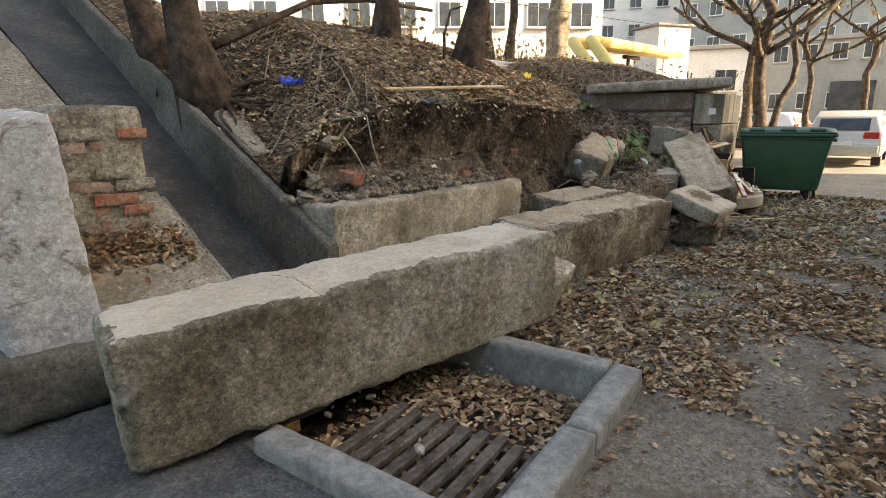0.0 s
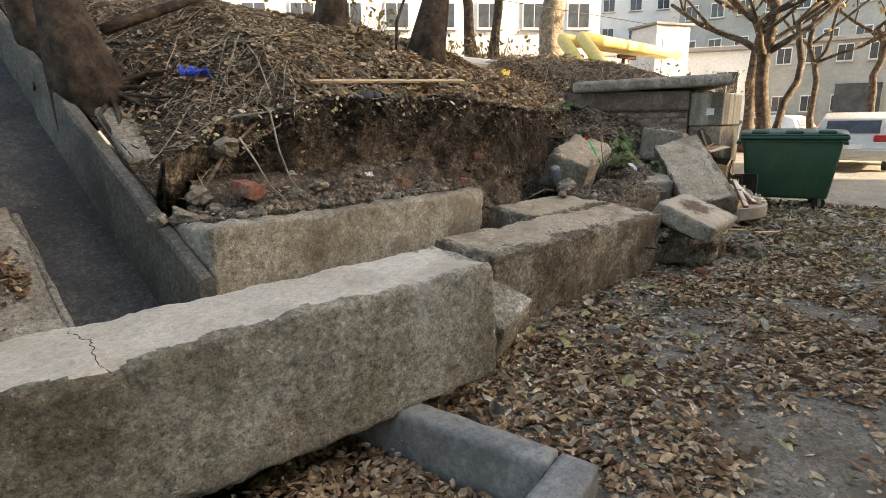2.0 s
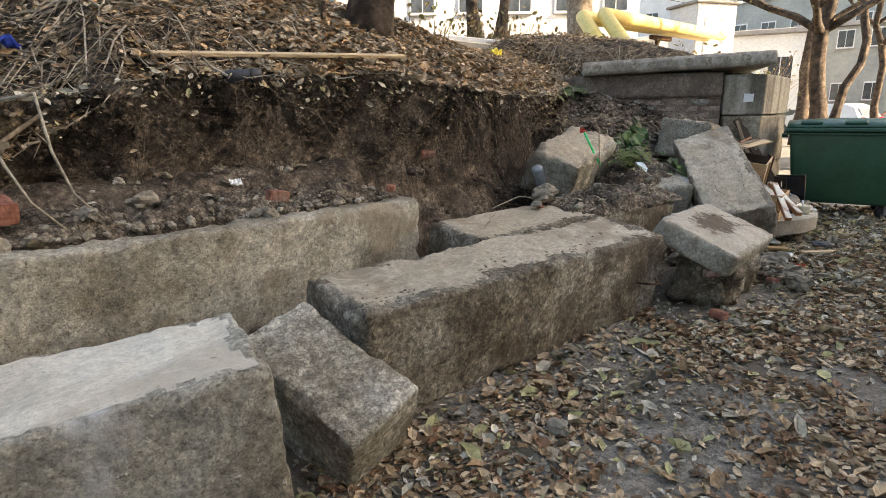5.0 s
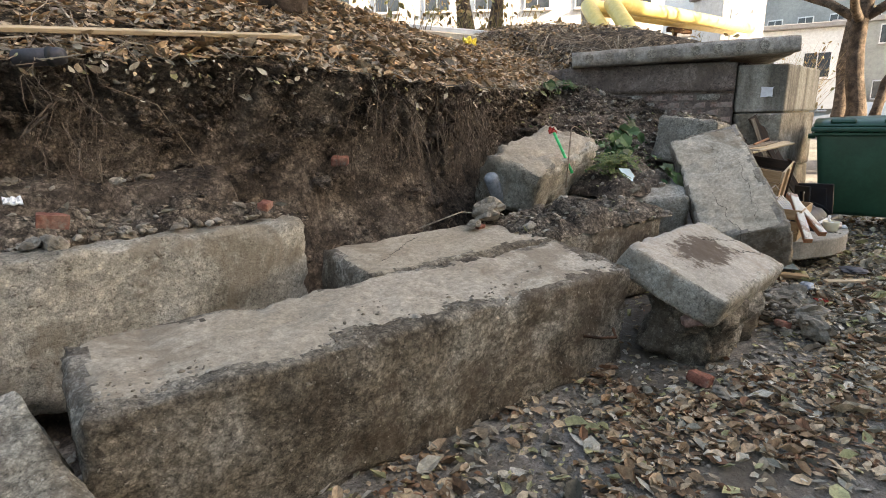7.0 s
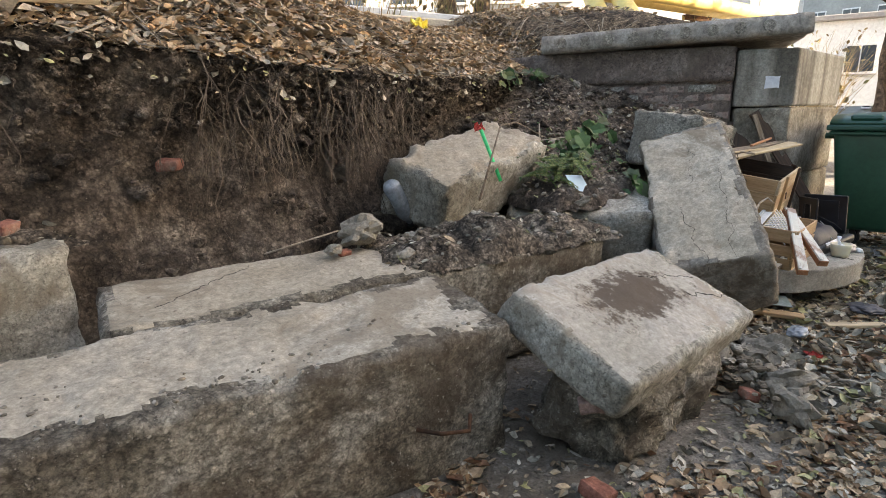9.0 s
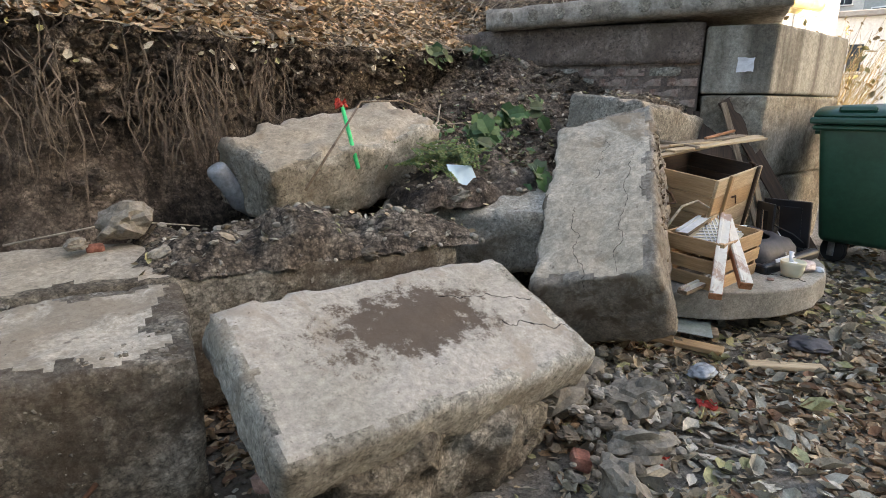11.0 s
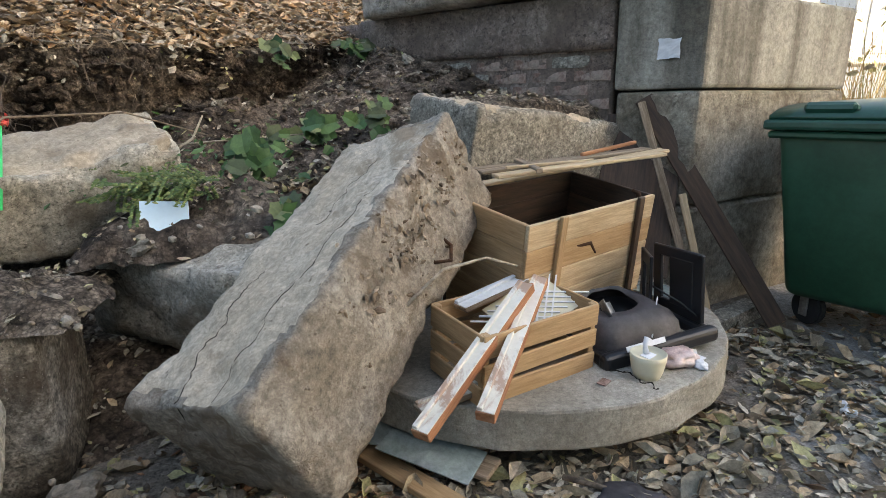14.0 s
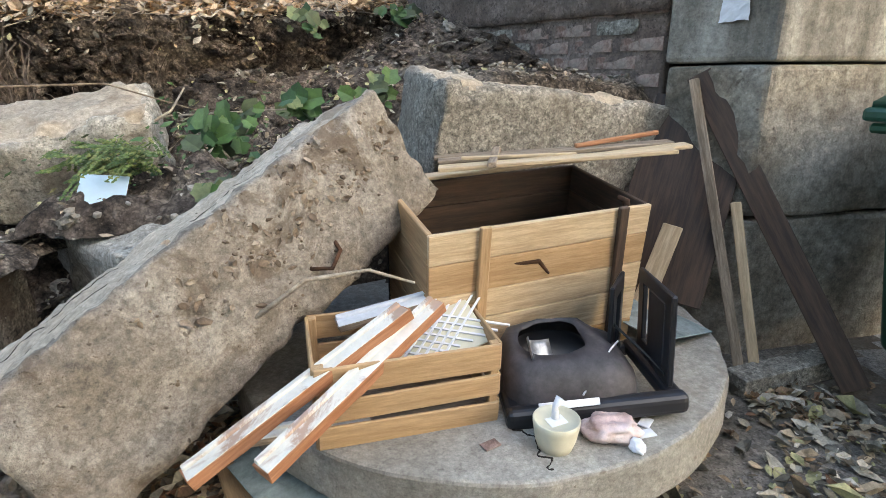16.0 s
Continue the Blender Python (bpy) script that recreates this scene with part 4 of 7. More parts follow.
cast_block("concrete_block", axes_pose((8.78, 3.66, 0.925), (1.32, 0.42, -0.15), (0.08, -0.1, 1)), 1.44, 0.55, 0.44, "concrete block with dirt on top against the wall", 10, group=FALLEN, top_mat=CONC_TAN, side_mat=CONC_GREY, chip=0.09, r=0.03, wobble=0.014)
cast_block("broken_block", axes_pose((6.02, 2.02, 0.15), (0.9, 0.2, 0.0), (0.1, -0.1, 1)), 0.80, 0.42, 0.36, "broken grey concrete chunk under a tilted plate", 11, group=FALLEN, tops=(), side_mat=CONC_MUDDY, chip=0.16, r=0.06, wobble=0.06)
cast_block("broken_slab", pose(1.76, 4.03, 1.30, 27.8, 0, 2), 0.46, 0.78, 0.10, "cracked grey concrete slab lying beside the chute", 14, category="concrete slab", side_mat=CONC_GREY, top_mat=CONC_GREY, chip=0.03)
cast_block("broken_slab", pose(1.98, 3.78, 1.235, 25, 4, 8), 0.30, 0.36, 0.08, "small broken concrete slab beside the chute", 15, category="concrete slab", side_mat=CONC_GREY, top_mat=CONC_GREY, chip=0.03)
mud_heap("mud_patch", pose(2.88, 3.24, 0.80, 0, 1.2, 9.4), 2.5, 0.42, 0.16, "dark crumbled earth and stones on a fallen block", 3)
mud_heap("mud_patch", pose(6.0, 2.93, 0.58, 0, 0, 0.8), 1.4, 0.58, 0.15, "crumbled mud with gravel on a fallen block", 7)
mud_heap("mud_patch", pose(7.05, 3.42, 0.66, 0, 0, 0), 0.95, 0.75, 0.20, "damp mud under cut greenery", 9, SOIL)
mud_heap("mud_patch", axes_pose((8.86, 3.72, 1.125), (1.32, 0.42, -0.15), (0.05, 0, 1)), 1.15, 0.46, 0.12, "dry dirt on a concrete block", 12)

CRACK = material("dark crack", [(0.02, 0.016, 0.012), (0.035, 0.028, 0.021)], 9, 60, 1.0, 0.0)


def top_of(ob, p):
    """The point of a thing's surface under a place given in its own axes."""
    found, at, _, _ = ob.ray_cast(Vector((p[0], p[1], 2.0)), Vector((0, 0, -1)))
    return at if found else Vector(p)


def crack(parent, p, q, seed, r=0.0016):
    """A fine jagged crack across a face, in the thing's own axes."""
    rg = random.Random(seed)
    p, q = Vector(p), Vector(q)
    n = 46
    pts = []
    for k in range(n):
        t = k / (n - 1)
        bend = Vector((fbm((t * 5, seed, 0), 4), fbm((t * 5, seed, 8), 4), 0)) * 0.035
        pts.append(top_of(parent, p.lerp(q, t) + bend) + Vector((0, 0, 0.0004)))
    part("crack", tube(pts, [r * rg.uniform(0.4, 1.3) * min(1, 6 * (1 - k / n)) for k in range(n)], 5), CRACK, parent)


bpy.context.view_layer.update()


blocks = {o["label"]: o for o in bpy.data.objects if o.get("group") == FALLEN}
plate = next(o for k, o in blocks.items() if "square" in k)
leaner = next(o for k, o in blocks.items() if "leaning" in k)
first = next(o for k, o in blocks.items() if "propped" in k)
covered = next(o for k, o in blocks.items() if "half under" in k)
crack(plate, (0.15, 0.12, 0.092), (0.53, 0.02, 0.088), 1)
crack(plate, (0.30, -0.05, 0.092), (0.53, -0.16, 0.088), 2)
crack(leaner, (-0.66, 0.05, 0.212), (-0.15, 0.12, 0.216), 3, 0.0016)
crack(leaner, (-0.64, -0.10, 0.212), (0.25, -0.16, 0.216), 4, 0.0012)
crack(leaner, (0.05, 0.02, 0.214), (0.45, -0.04, 0.216), 5, 0.001)
crack(first, (-0.35, -0.22, 0.291), (-0.42, 0.22, 0.291), 6)
crack(covered, (-1.0, -0.1, 0.288), (-0.6, 0.2, 0.288), 7)

# the round well cover
disc = bmesh.new()
bmesh.ops.create_cone(disc, cap_ends=True, segments=72, radius1=0.90, radius2=0.90, depth=0.15)
bmesh.ops.bevel(disc, geom=[e for e in disc.edges if abs(e.verts[0].co.z - e.verts[1].co.z) < 1e-4], offset=0.012, segments=2, affect="EDGES", profile=0.5)
bmesh.ops.subdivide_edges(disc, edges=[e for e in disc.edges if abs(e.verts[0].co.z - e.verts[1].co.z) > 0.05], cuts=3)
for x in disc.verts:
    x.co += Vector((x.co.x, x.co.y, 0)).normalized() * 0.012 * fbm(x.co * 7, 3)
well = part("well_cover", disc, [CONC_COVER], None, m=pose(8.32, 3.02, 0.185), smooth=False)
tagged(well, "round concrete well cover littered with rubbish", "well cover")

crack(well, (0.10, -0.86, 0.076), (0.02, -0.60, 0.077), 8, 0.003)
crack(well, (0.02, -0.60, 0.077), (0.06, -0.42, 0.077), 9)

# ---- the rubbish container ----
def wheelie_bin(m):
    """Local x runs along the wide front, y goes back, z up; origin at the front's foot."""
    b = thing("rubbish_container", m, "dark green plastic wheeled rubbish container with closed lid", "rubbish bin")
    bm = bmesh.new()
    lo = [(-0.53, 0.10, 0.16), (0.53, 0.10, 0.16), (0.53, 0.88, 0.16), (-0.53, 0.88, 0.16)]
    hi = [(-0.64, 0.02, 1.04), (0.64, 0.02, 1.04), (0.64, 0.98, 1.04), (-0.64, 0.98, 1.04)]
    a = [bm.verts.new(p) for p in lo]
    c = [bm.verts.new(p) for p in hi]
    bm.faces.new(a[::-1])
    bm.faces.new(c)
    for i in range(4):
        bm.faces.new((a[i], a[(i + 1) % 4], c[(i + 1) % 4], c[i]))
    bmesh.ops.bevel(bm, geom=bm.edges[:], offset=0.05, segments=4, affect="EDGES", profile=0.5)
    part("body", bm, BIN_GREEN, b, smooth=True)
    part("rim", box(1.38, 1.06, 0.05, 0.015, seg=2), BIN_LID, b, "raised rim", m=pose(0, 0.5, 1.06))
    part("rim_flange", box(1.34, 1.02, 0.035, 0.01), BIN_GREEN, b, m=pose(0, 0.5, 1.012))
    lid = bmesh.new()
    bmesh.ops.create_grid(lid, x_segments=12, y_segments=10, size=0.5)
    for x in lid.verts:
        px, py = x.co.x * 2, x.co.y * 2
        x.co = Vector((px * 0.67, py * 0.51, 0.085 * max(0, 1 - py ** 2) ** 0.6 * (1 - 0.3 * px ** 2)))
    g = bmesh.ops.extrude_face_region(lid, geom=lid.faces[:])
    for x in [e for e in g["geom"] if isinstance(e, bmesh.types.BMVert)]:
        x.co.z -= 0.02
    bmesh.ops.recalc_face_normals(lid, faces=lid.faces[:])
    part("lid", lid, BIN_LID, b, m=pose(0, 0.5, 1.105), smooth=True)
    for x in (-0.42, 0.02, 0.42):
        part("lid_grip", box(0.22, 0.10, 0.05, 0.015), BIN_LID, b, m=pose(x, 0.06, 1.135, -12, 0, 0))
    for x in (-0.24, 0.24):
        part("moulded_rib", box(0.035, 0.03, 0.70, 0.01), BIN_GREEN, b, m=pose(x, 0.955, 0.6, 3, 0, 0))
    for s in (-1, 1):
        pin = bmesh.new()
        bmesh.ops.create_cone(pin, cap_ends=True, segments=16, radius1=0.028, radius2=0.028, depth=0.07, matrix=pose(s * 0.70, 0.5, 0.97, 0, 90, 0))
        part("lifting_pin", pin, BIN_GREEN, b)
        for y in (0.20, 0.80):
            wheel = bmesh.new()
            bmesh.ops.create_cone(wheel, cap_ends=True, segments=24, radius1=0.095, radius2=0.095, depth=0.045, matrix=pose(0, 0, 0, 90, 0, 25 * s))
            bmesh.ops.bevel(wheel, geom=[e for e in wheel.edges if len(e.link_faces) == 2 and e.calc_face_angle() > 1], offset=0.008, segments=2, affect="EDGES")
            part("wheel", wheel, RUBBER, b, "black rubber castor wheel", m=pose(s * 0.43, y, 0.095))
            fork = join(box(0.05, 0.012, 0.13, 0.003, pose(0, -0.034, 0.03)), box(0.05, 0.012, 0.13, 0.003, pose(0, 0.034, 0.03)), box(0.10, 0.10, 0.012, 0.003, pose(0, 0, 0.10)))
            part("castor_fork", fork, STEEL, b, "grey steel castor fork", m=pose(s * 0.43, y, 0.085, 0, 0, 25 * s))
    return b


BIN_A, BIN_DIR = Vector((9.74, 2.96, 0)), Vector((0.30, -0.954, 0))
mid = BIN_A + BIN_DIR * 0.66
wheelie_bin(axes_pose((mid.x, mid.y, 0), BIN_DIR, (0, 0, 1)))


# ---- wooden box, crate and boards on the well cover ----
def plank(name, parent, L, W, T, m, mat, label=""):
    return part(name, box(L, W, T, min(0.003, T * 0.2)), mat, parent, label, m=m)


crate = thing("wooden_box", axes_pose((8.42, 2.945, 0.266), (0.76, 0.235, 0.03), (-0.03, -0.16, 1)), "open pine ammunition style box with broken lid", "wooden box")
bw, bd = 0.78, 0.45
# shade inside the box is put into dark back, far-end and floor boards
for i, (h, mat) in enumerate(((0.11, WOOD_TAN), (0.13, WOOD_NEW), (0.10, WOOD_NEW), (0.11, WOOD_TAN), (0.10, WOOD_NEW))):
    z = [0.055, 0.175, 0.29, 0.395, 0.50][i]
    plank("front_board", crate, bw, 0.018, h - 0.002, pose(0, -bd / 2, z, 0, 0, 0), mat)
    plank("back_board", crate, bw, 0.018, h - 0.002, pose(0, bd / 2, z, 0, 0, 0), WOOD_DARK_OR_SHADED)
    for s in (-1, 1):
        plank("end_board", crate, bd - 0.02, 0.018, h - 0.002, pose(s * (bw / 2 - 0.01), 0, z, 0, 0, 90), WOOD_TAN if s < 0 else WOOD_DARK_OR_SHADED)
plank("base_board", crate, bw - 0.02, bd - 0.02, 0.016, pose(0, 0, 0.012), WOOD_DARK_OR_SHADED)
for x, t in ((-0.22, 1), (0.285, -3)):
    plank("batten", crate, 0.55, 0.035, 0.018, pose(x, -bd / 2 - 0.018, 0.285, 0, -90 + t, 0) @ pose(0, 0, 0, 90), WOOD_DARK_OR_SHADED if x > 0 else WOOD_TAN, "vertical batten")
strap = tube([(-0.18, -0.21, 0.40), (-0.10, -0.225, 0.415), (-0.02, -0.23, 0.41), (0.02, -0.235, 0.36)], [0.01, 0.011, 0.010, 0.004], 6)
part("strap", strap, RUST, crate, "curled rusty strap")
strap = tube([(0.30, -0.205, 0.40), (0.315, -0.215, 0.50), (0.31, -0.20, 0.56), (0.29, -0.18, 0.57)], [0.012, 0.014, 0.013, 0.008], 6)
part("strap", strap, RUST, crate, "curled rusty strap")
lid = thing("splintered_panel", axes_pose((8.58, 3.0, 0.915), (0.86, -0.09, 0.075), (-0.05, -0.02, 1)), "splintered pale wooden lid lying over a box", "wooden panel")
for y, L, mat in ((-0.12, 0.80, WOOD_NEW), (-0.03, 0.96, WOOD_NEW), (0.06, 0.86, WOOD_OLD), (0.15, 0.90, WOOD_OLD)):
    plank("board", lid, L, 0.075, 0.014, pose(0.02 * (y > 0), y, 0.012 * math.sin(y * 40), 0, 2 * math.sin(y * 50), 1.5), mat)
plank("cross_batten", lid, 0.34, 0.03, 0.02, pose(-0.2, 0.0, 0.02, 0, 0, 84), WOOD_OLD)
plank("splinter", lid, 0.32, 0.022, 0.016, pose(0.26, 0.10, 0.03, 0, -3, 9), WOOD_RED, "reddish splinter")
plank("splinter", lid, 0.40, 0.018, 0.012, pose(-0.12, -0.06, 0.024, 0, 2, -4), WOOD_NEW)

fruit = thing("fruit_crate", axes_pose((8.03, 2.47, 0.262), (0.44, 0.10, 0.0), (-0.02, -0.06, 1)), "slatted wooden fruit crate holding rubbish", "crate")
for z, W in ((0.038, 0.068), (0.122, 0.066), (0.212, 0.08)):
    plank("slat", fruit, 0.50, 0.011, W, pose(0, -0.15, z, 0, 1.2 * math.sin(z * 30), 0), WOOD_TAN)
    plank("slat", fruit, 0.50, 0.011, W, pose(0, 0.15, z), WOOD_TAN)
    plank("end_slat", fruit, 0.29, 0.011, W, pose(0.25, 0, z, 0, 0, 90), WOOD_TAN)
    plank("end_slat", fruit, 0.29, 0.011, W, pose(-0.25, 0, z, 0, 0, 90), WOOD_TAN)
for x in (-0.235, 0.235):
    for y in (-0.135, 0.135):
        plank("corner_post", fruit, 0.25, 0.025, 0.025, pose(x, y, 0.127, 0, 90, 0), WOOD_TAN)
plank("base_slat", fruit, 0.49, 0.28, 0.01, pose(0, 0, 0.01), WOOD_OLD)
insert = box(0.30, 0.20, 0.006, 0.002)
mesh_panel = thing("plastic_grille", axes_pose((8.12, 2.50, 0.47), (0.9, 0.25, 0.25), (-0.3, -0.5, 0.8)), "cream plastic lattice panel thrown into a crate", "plastic panel")
part("sheet", insert, TUB, mesh_panel)
for i in range(7):
    for a in (38, -38):
        part("lattice_rib", box(0.26, 0.006, 0.006, 0), PAPER, mesh_panel, m=pose(-0.12 + 0.04 * i, 0, 0.006, 0, 0, a))


def lath(p, q, W, T, roll, label, mat=PAINT_CHIP, side=WOOD_RED):
    p, q = Vector(p), Vector(q)
    ob = thing("lath", axes_pose((p + q) / 2, q - p, roll), label, "wooden lath", "old painted laths")
    L = (q - p).length
    bm = box(L, W, T, 0.002)
    bmesh.ops.subdivide_edges(bm, edges=[e for e in bm.edges if e.calc_length() > 0.2], cuts=14, use_grid_fill=True)
    for x in bm.verts:
        x.co += Vector((0.01 if abs(x.co.x) > L * 0.47 else 0, 0.0015, 0.0015)) * fbm(x.co * 30, 2)
    part("strip", bm, side, ob, "bare reddish wood")
    part("painted_face", box(L * 0.985, W * 0.94, 0.004, 0.001), mat, ob, "chipped cream paint", m=pose(0, 0, T / 2))
    part("rebate", box(L * 0.98, W * 0.3, 0.012, 0.002), mat, ob, "chipped cream paint", m=pose(0, W * 0.3, T / 2 + 0.005))
    return ob


lath((7.56, 2.085, 0.335), (8.055, 2.42, 0.585), 0.055, 0.035, (-0.5, -0.35, 0.8), "old window lath with chipped cream paint over reddish wood")
lath((7.735, 2.06, 0.365), (8.145, 2.485, 0.575), 0.055, 0.035, (-0.35, -0.45, 0.8), "old window lath with chipped cream paint beside another")
lath((7.85, 2.52, 0.50), (8.14, 2.60, 0.545), 0.07, 0.02, (0, 0, 1), "short painted board end under the laths", PANEL_WHITE, WOOD_OLD)
lath((7.62, 2.30, 0.28), (7.95, 2.36, 0.29), 0.05, 0.02, (0, 0, 1), "short painted board end on the well cover", PAINT_CHIP, WOOD_OLD)
for p, q, W, T, mat, label in (
        ((7.46, 2.57, 0.03), (7.71, 2.105, 0.03), 0.08, 0.025, WOOD_TAN, "reddish split board lying on the ground"),
        ((7.53, 2.62, 0.055), (7.85, 2.235, 0.05), 0.11, 0.02, WOOD_OLD, "grey weathered board lying on the ground"),
        ((7.71, 1.99, 0.02), (7.98, 1.795, 0.02), 0.06, 0.02, WOOD_NEW, "pale board end lying among leaves"),
        ((9.00, 3.06, 0.27), (9.16, 3.18, 0.60), 0.08, 0.015, WOOD_NEW, "pale board standing behind the well cover"),
        ((9.10, 3.20, 0.28), (9.38, 3.46, 1.10), 0.42, 0.012, WOOD_DARK_OR_SHADED, "dark fibreboard sheet leaning behind the box"),
        ((9.40, 2.94, 0.02), (9.27, 3.38, 1.18), 0.04, 0.02, WOOD_OLD, "thin grey lath leaning on the wall"),
        ((9.47, 2.95, 0.02), (9.40, 3.16, 0.70), 0.04, 0.02, WOOD_NEW, "thin pale lath leaning on the wall"),
        ((9.78, 2.80, 0.03), (9.30, 3.40, 1.20), 0.10, 0.02, WOOD_DARK_OR_SHADED, "long dark lath leaning on the wall"),
        ((9.33, 2.87, 0.03), (9.86, 3.02, 0.035), 0.11, 0.09, CONC_GREY, "grey broken slab edge on the ground")):
    p, q = Vector(p), Vector(q)
    name = "board" if W > 0.05 else "lath"
    ob = part(name, box((q - p).length, W, T, 0.003), mat, None, m=axes_pose((p + q) / 2, q - p, (0, 0, 1) if abs(q.z - p.z) < 0.2 else (-0.5, -0.7, 0.2)))
    tagged(ob, label, "board")

# the smashed television casing
tv = thing("television_casing", axes_pose((8.585, 2.50, 0.262), (0.47, 0.0, 0.02), (0, 0, 1)), "smashed black plastic television casing lying face down", "television")
part("front_bezel", join(box(0.52, 0.055, 0.062, 0.02, pose(0, -0.15, 0.036, 0, -2, 0), 3), box(0.05, 0.36, 0.05, 0.014, pose(-0.232, 0.03, 0.03), 2), box(0.05, 0.36, 0.05, 0.014, pose(0.232, 0.03, 0.04), 2), box(0.50, 0.05, 0.04, 0.012, pose(0, 0.20, 0.03), 2)), BLACK_PLASTIC, tv)


def rounded_ring(cx, cy, z, sx, sy, n=40, power=4.0):
    """A ring of points round a rectangle with soft corners."""
    out = []
    for k in range(n):
        w = 2 * math.pi * k / n
        c_, s_ = math.cos(w), math.sin(w)
        out.append((cx + sx / 2 * abs(c_) ** (2 / power) * math.copysign(1, c_), cy + sy / 2 * abs(s_) ** (2 / power) * math.copysign(1, s_), z))
    return out


def lofted(rings, warp=0.0):
    """A skin through rings of equal count, open at both ends."""
    bm, prev = bmesh.new(), None
    for ring in rings:
        row = [bm.verts.new(Vector(q) + Vector((1, 1, 1)) * warp * fbm((q[0] * 12, q[1] * 12, q[2] * 12), 2)) for q in ring]
        if prev:
            for k in range(len(row)):
                bm.faces.new((prev[k], prev[(k + 1) % len(row)], row[(k + 1) % len(row)], row[k]))
        prev = row
    return bm


shell = lofted([rounded_ring(-0.045, 0.02, 0.05, 0.40, 0.33), rounded_ring(-0.05, 0.02, 0.10, 0.39, 0.32), rounded_ring(-0.06, 0.03, 0.14, 0.35, 0.28),
                [(a, b, z + 0.10 * (b - 0.02)) for a, b, z in rounded_ring(-0.08, 0.035, 0.168, 0.29, 0.235, power=3)], [(a, b, z + 0.16 * (b - 0.02)) for a, b, z in rounded_ring(-0.085, 0.035, 0.178, 0.21, 0.18, power=2.6)],
                [(a, b, z + 0.16 * (b - 0.02)) for a, b, z in rounded_ring(-0.085, 0.035, 0.166, 0.20, 0.17, power=2.4)]], 0.010)
part("back_shell", shell, GREY_PLASTIC, tv, "dusty grey back shell with a broken opening", smooth=True)
part("shell_inside", lofted([rounded_ring(-0.085, 0.035, 0.155, 0.21, 0.18, power=2.4), rounded_ring(-0.07, 0.035, 0.09, 0.26, 0.21), rounded_ring(-0.06, 0.03, 0.056, 0.02, 0.02)]), BLACK_PLASTIC, tv, "black hollow inside", smooth=True)
flap = bmesh.new()
bmesh.ops.create_grid(flap, x_segments=8, y_segments=5, size=0.5)
for x in flap.verts:
    x.co = Vector((x.co.x * 0.11, x.co.y * 0.07, 0.03 * (x.co.x * 2) ** 2))
bmesh.ops.solidify(flap, geom=flap.faces[:], thickness=0.003)
part("torn_flap", flap, STEEL, tv, "torn grey metal flap", m=pose(-0.15, -0.01, 0.155, 55, 25, 40), smooth=True)
part("label_strip", box(0.17, 0.004, 0.020, 0.001), PAPER, tv, "white label strip", m=pose(-0.085, -0.172, 0.075, -30, -2, 0))
part("side_panel", join(box(0.30, 0.016, 0.045, 0.004, pose(0, 0, 0.115)), box(0.30, 0.016, 0.05, 0.004, pose(0, 0, -0.115)), box(0.055, 0.016, 0.27, 0.004, pose(-0.125, 0, 0)), box(0.05, 0.016, 0.27, 0.004, pose(0.125, 0, 0)), box(0.14, 0.012, 0.20, 0.003, pose(-0.03, 0.004, 0))), BLACK_PLASTIC, tv, "upright slotted side panel", m=pose(0.235, 0.03, 0.20, 0, 4, 84))
part("inner_panel", join(box(0.06, 0.014, 0.30, 0.003, pose(-0.10, 0, 0)), box(0.05, 0.014, 0.30, 0.003, pose(0.03, 0, 0)), box(0.18, 0.014, 0.05, 0.003, pose(-0.03, 0, 0.125))), BLACK_PLASTIC, tv, "upright black inner frame", m=pose(0.155, 0.13, 0.17, 0, 3, 60))
for k in range(7):
    part("slot", box(0.012, 0.004, 0.07, 0), GREY_PLASTIC, tv, m=pose(0.235, 0.03, 0.20, 0, 4, 84) @ pose(-0.09 + 0.022 * k, -0.008, 0.04 - 0.02 * (k % 2)))
for k in range(3):
    part("rivet", box(0.012, 0.004, 0.012, 0.001), PAPER, tv, "small pale screw", m=pose(0.235, 0.03, 0.20, 0, 4, 84) @ pose(-0.125 + 0.01 * k, -0.010, 0.09 - 0.07 * k))
part("cable", tube([(-0.04, -0.15, 0.085), (0.02, -0.09, 0.13), (0.08, -0.03, 0.16), (0.11, 0.0, 0.165)], [0.003] * 4, 5), PAPER, tv, "thin pale rod")
part("cable", tube([(0.10, 0.05, 0.21), (0.17, -0.06, 0.15), (0.215, -0.10, 0.10), (0.225, -0.10, 0.06)], [0.004] * 4, 6), RUBBER, tv, "black cable")
sheet = part("glass_sheet", box(0.34, 0.22, 0.006, 0.002), GLASS_PANE, None, m=axes_pose((9.0, 2.86, 0.31), (0.5, 0.3, -0.1), (-0.2, -0.2, 0.9)))
tagged(sheet, "broken sheet of dirty glass on the well cover", "glass sheet")

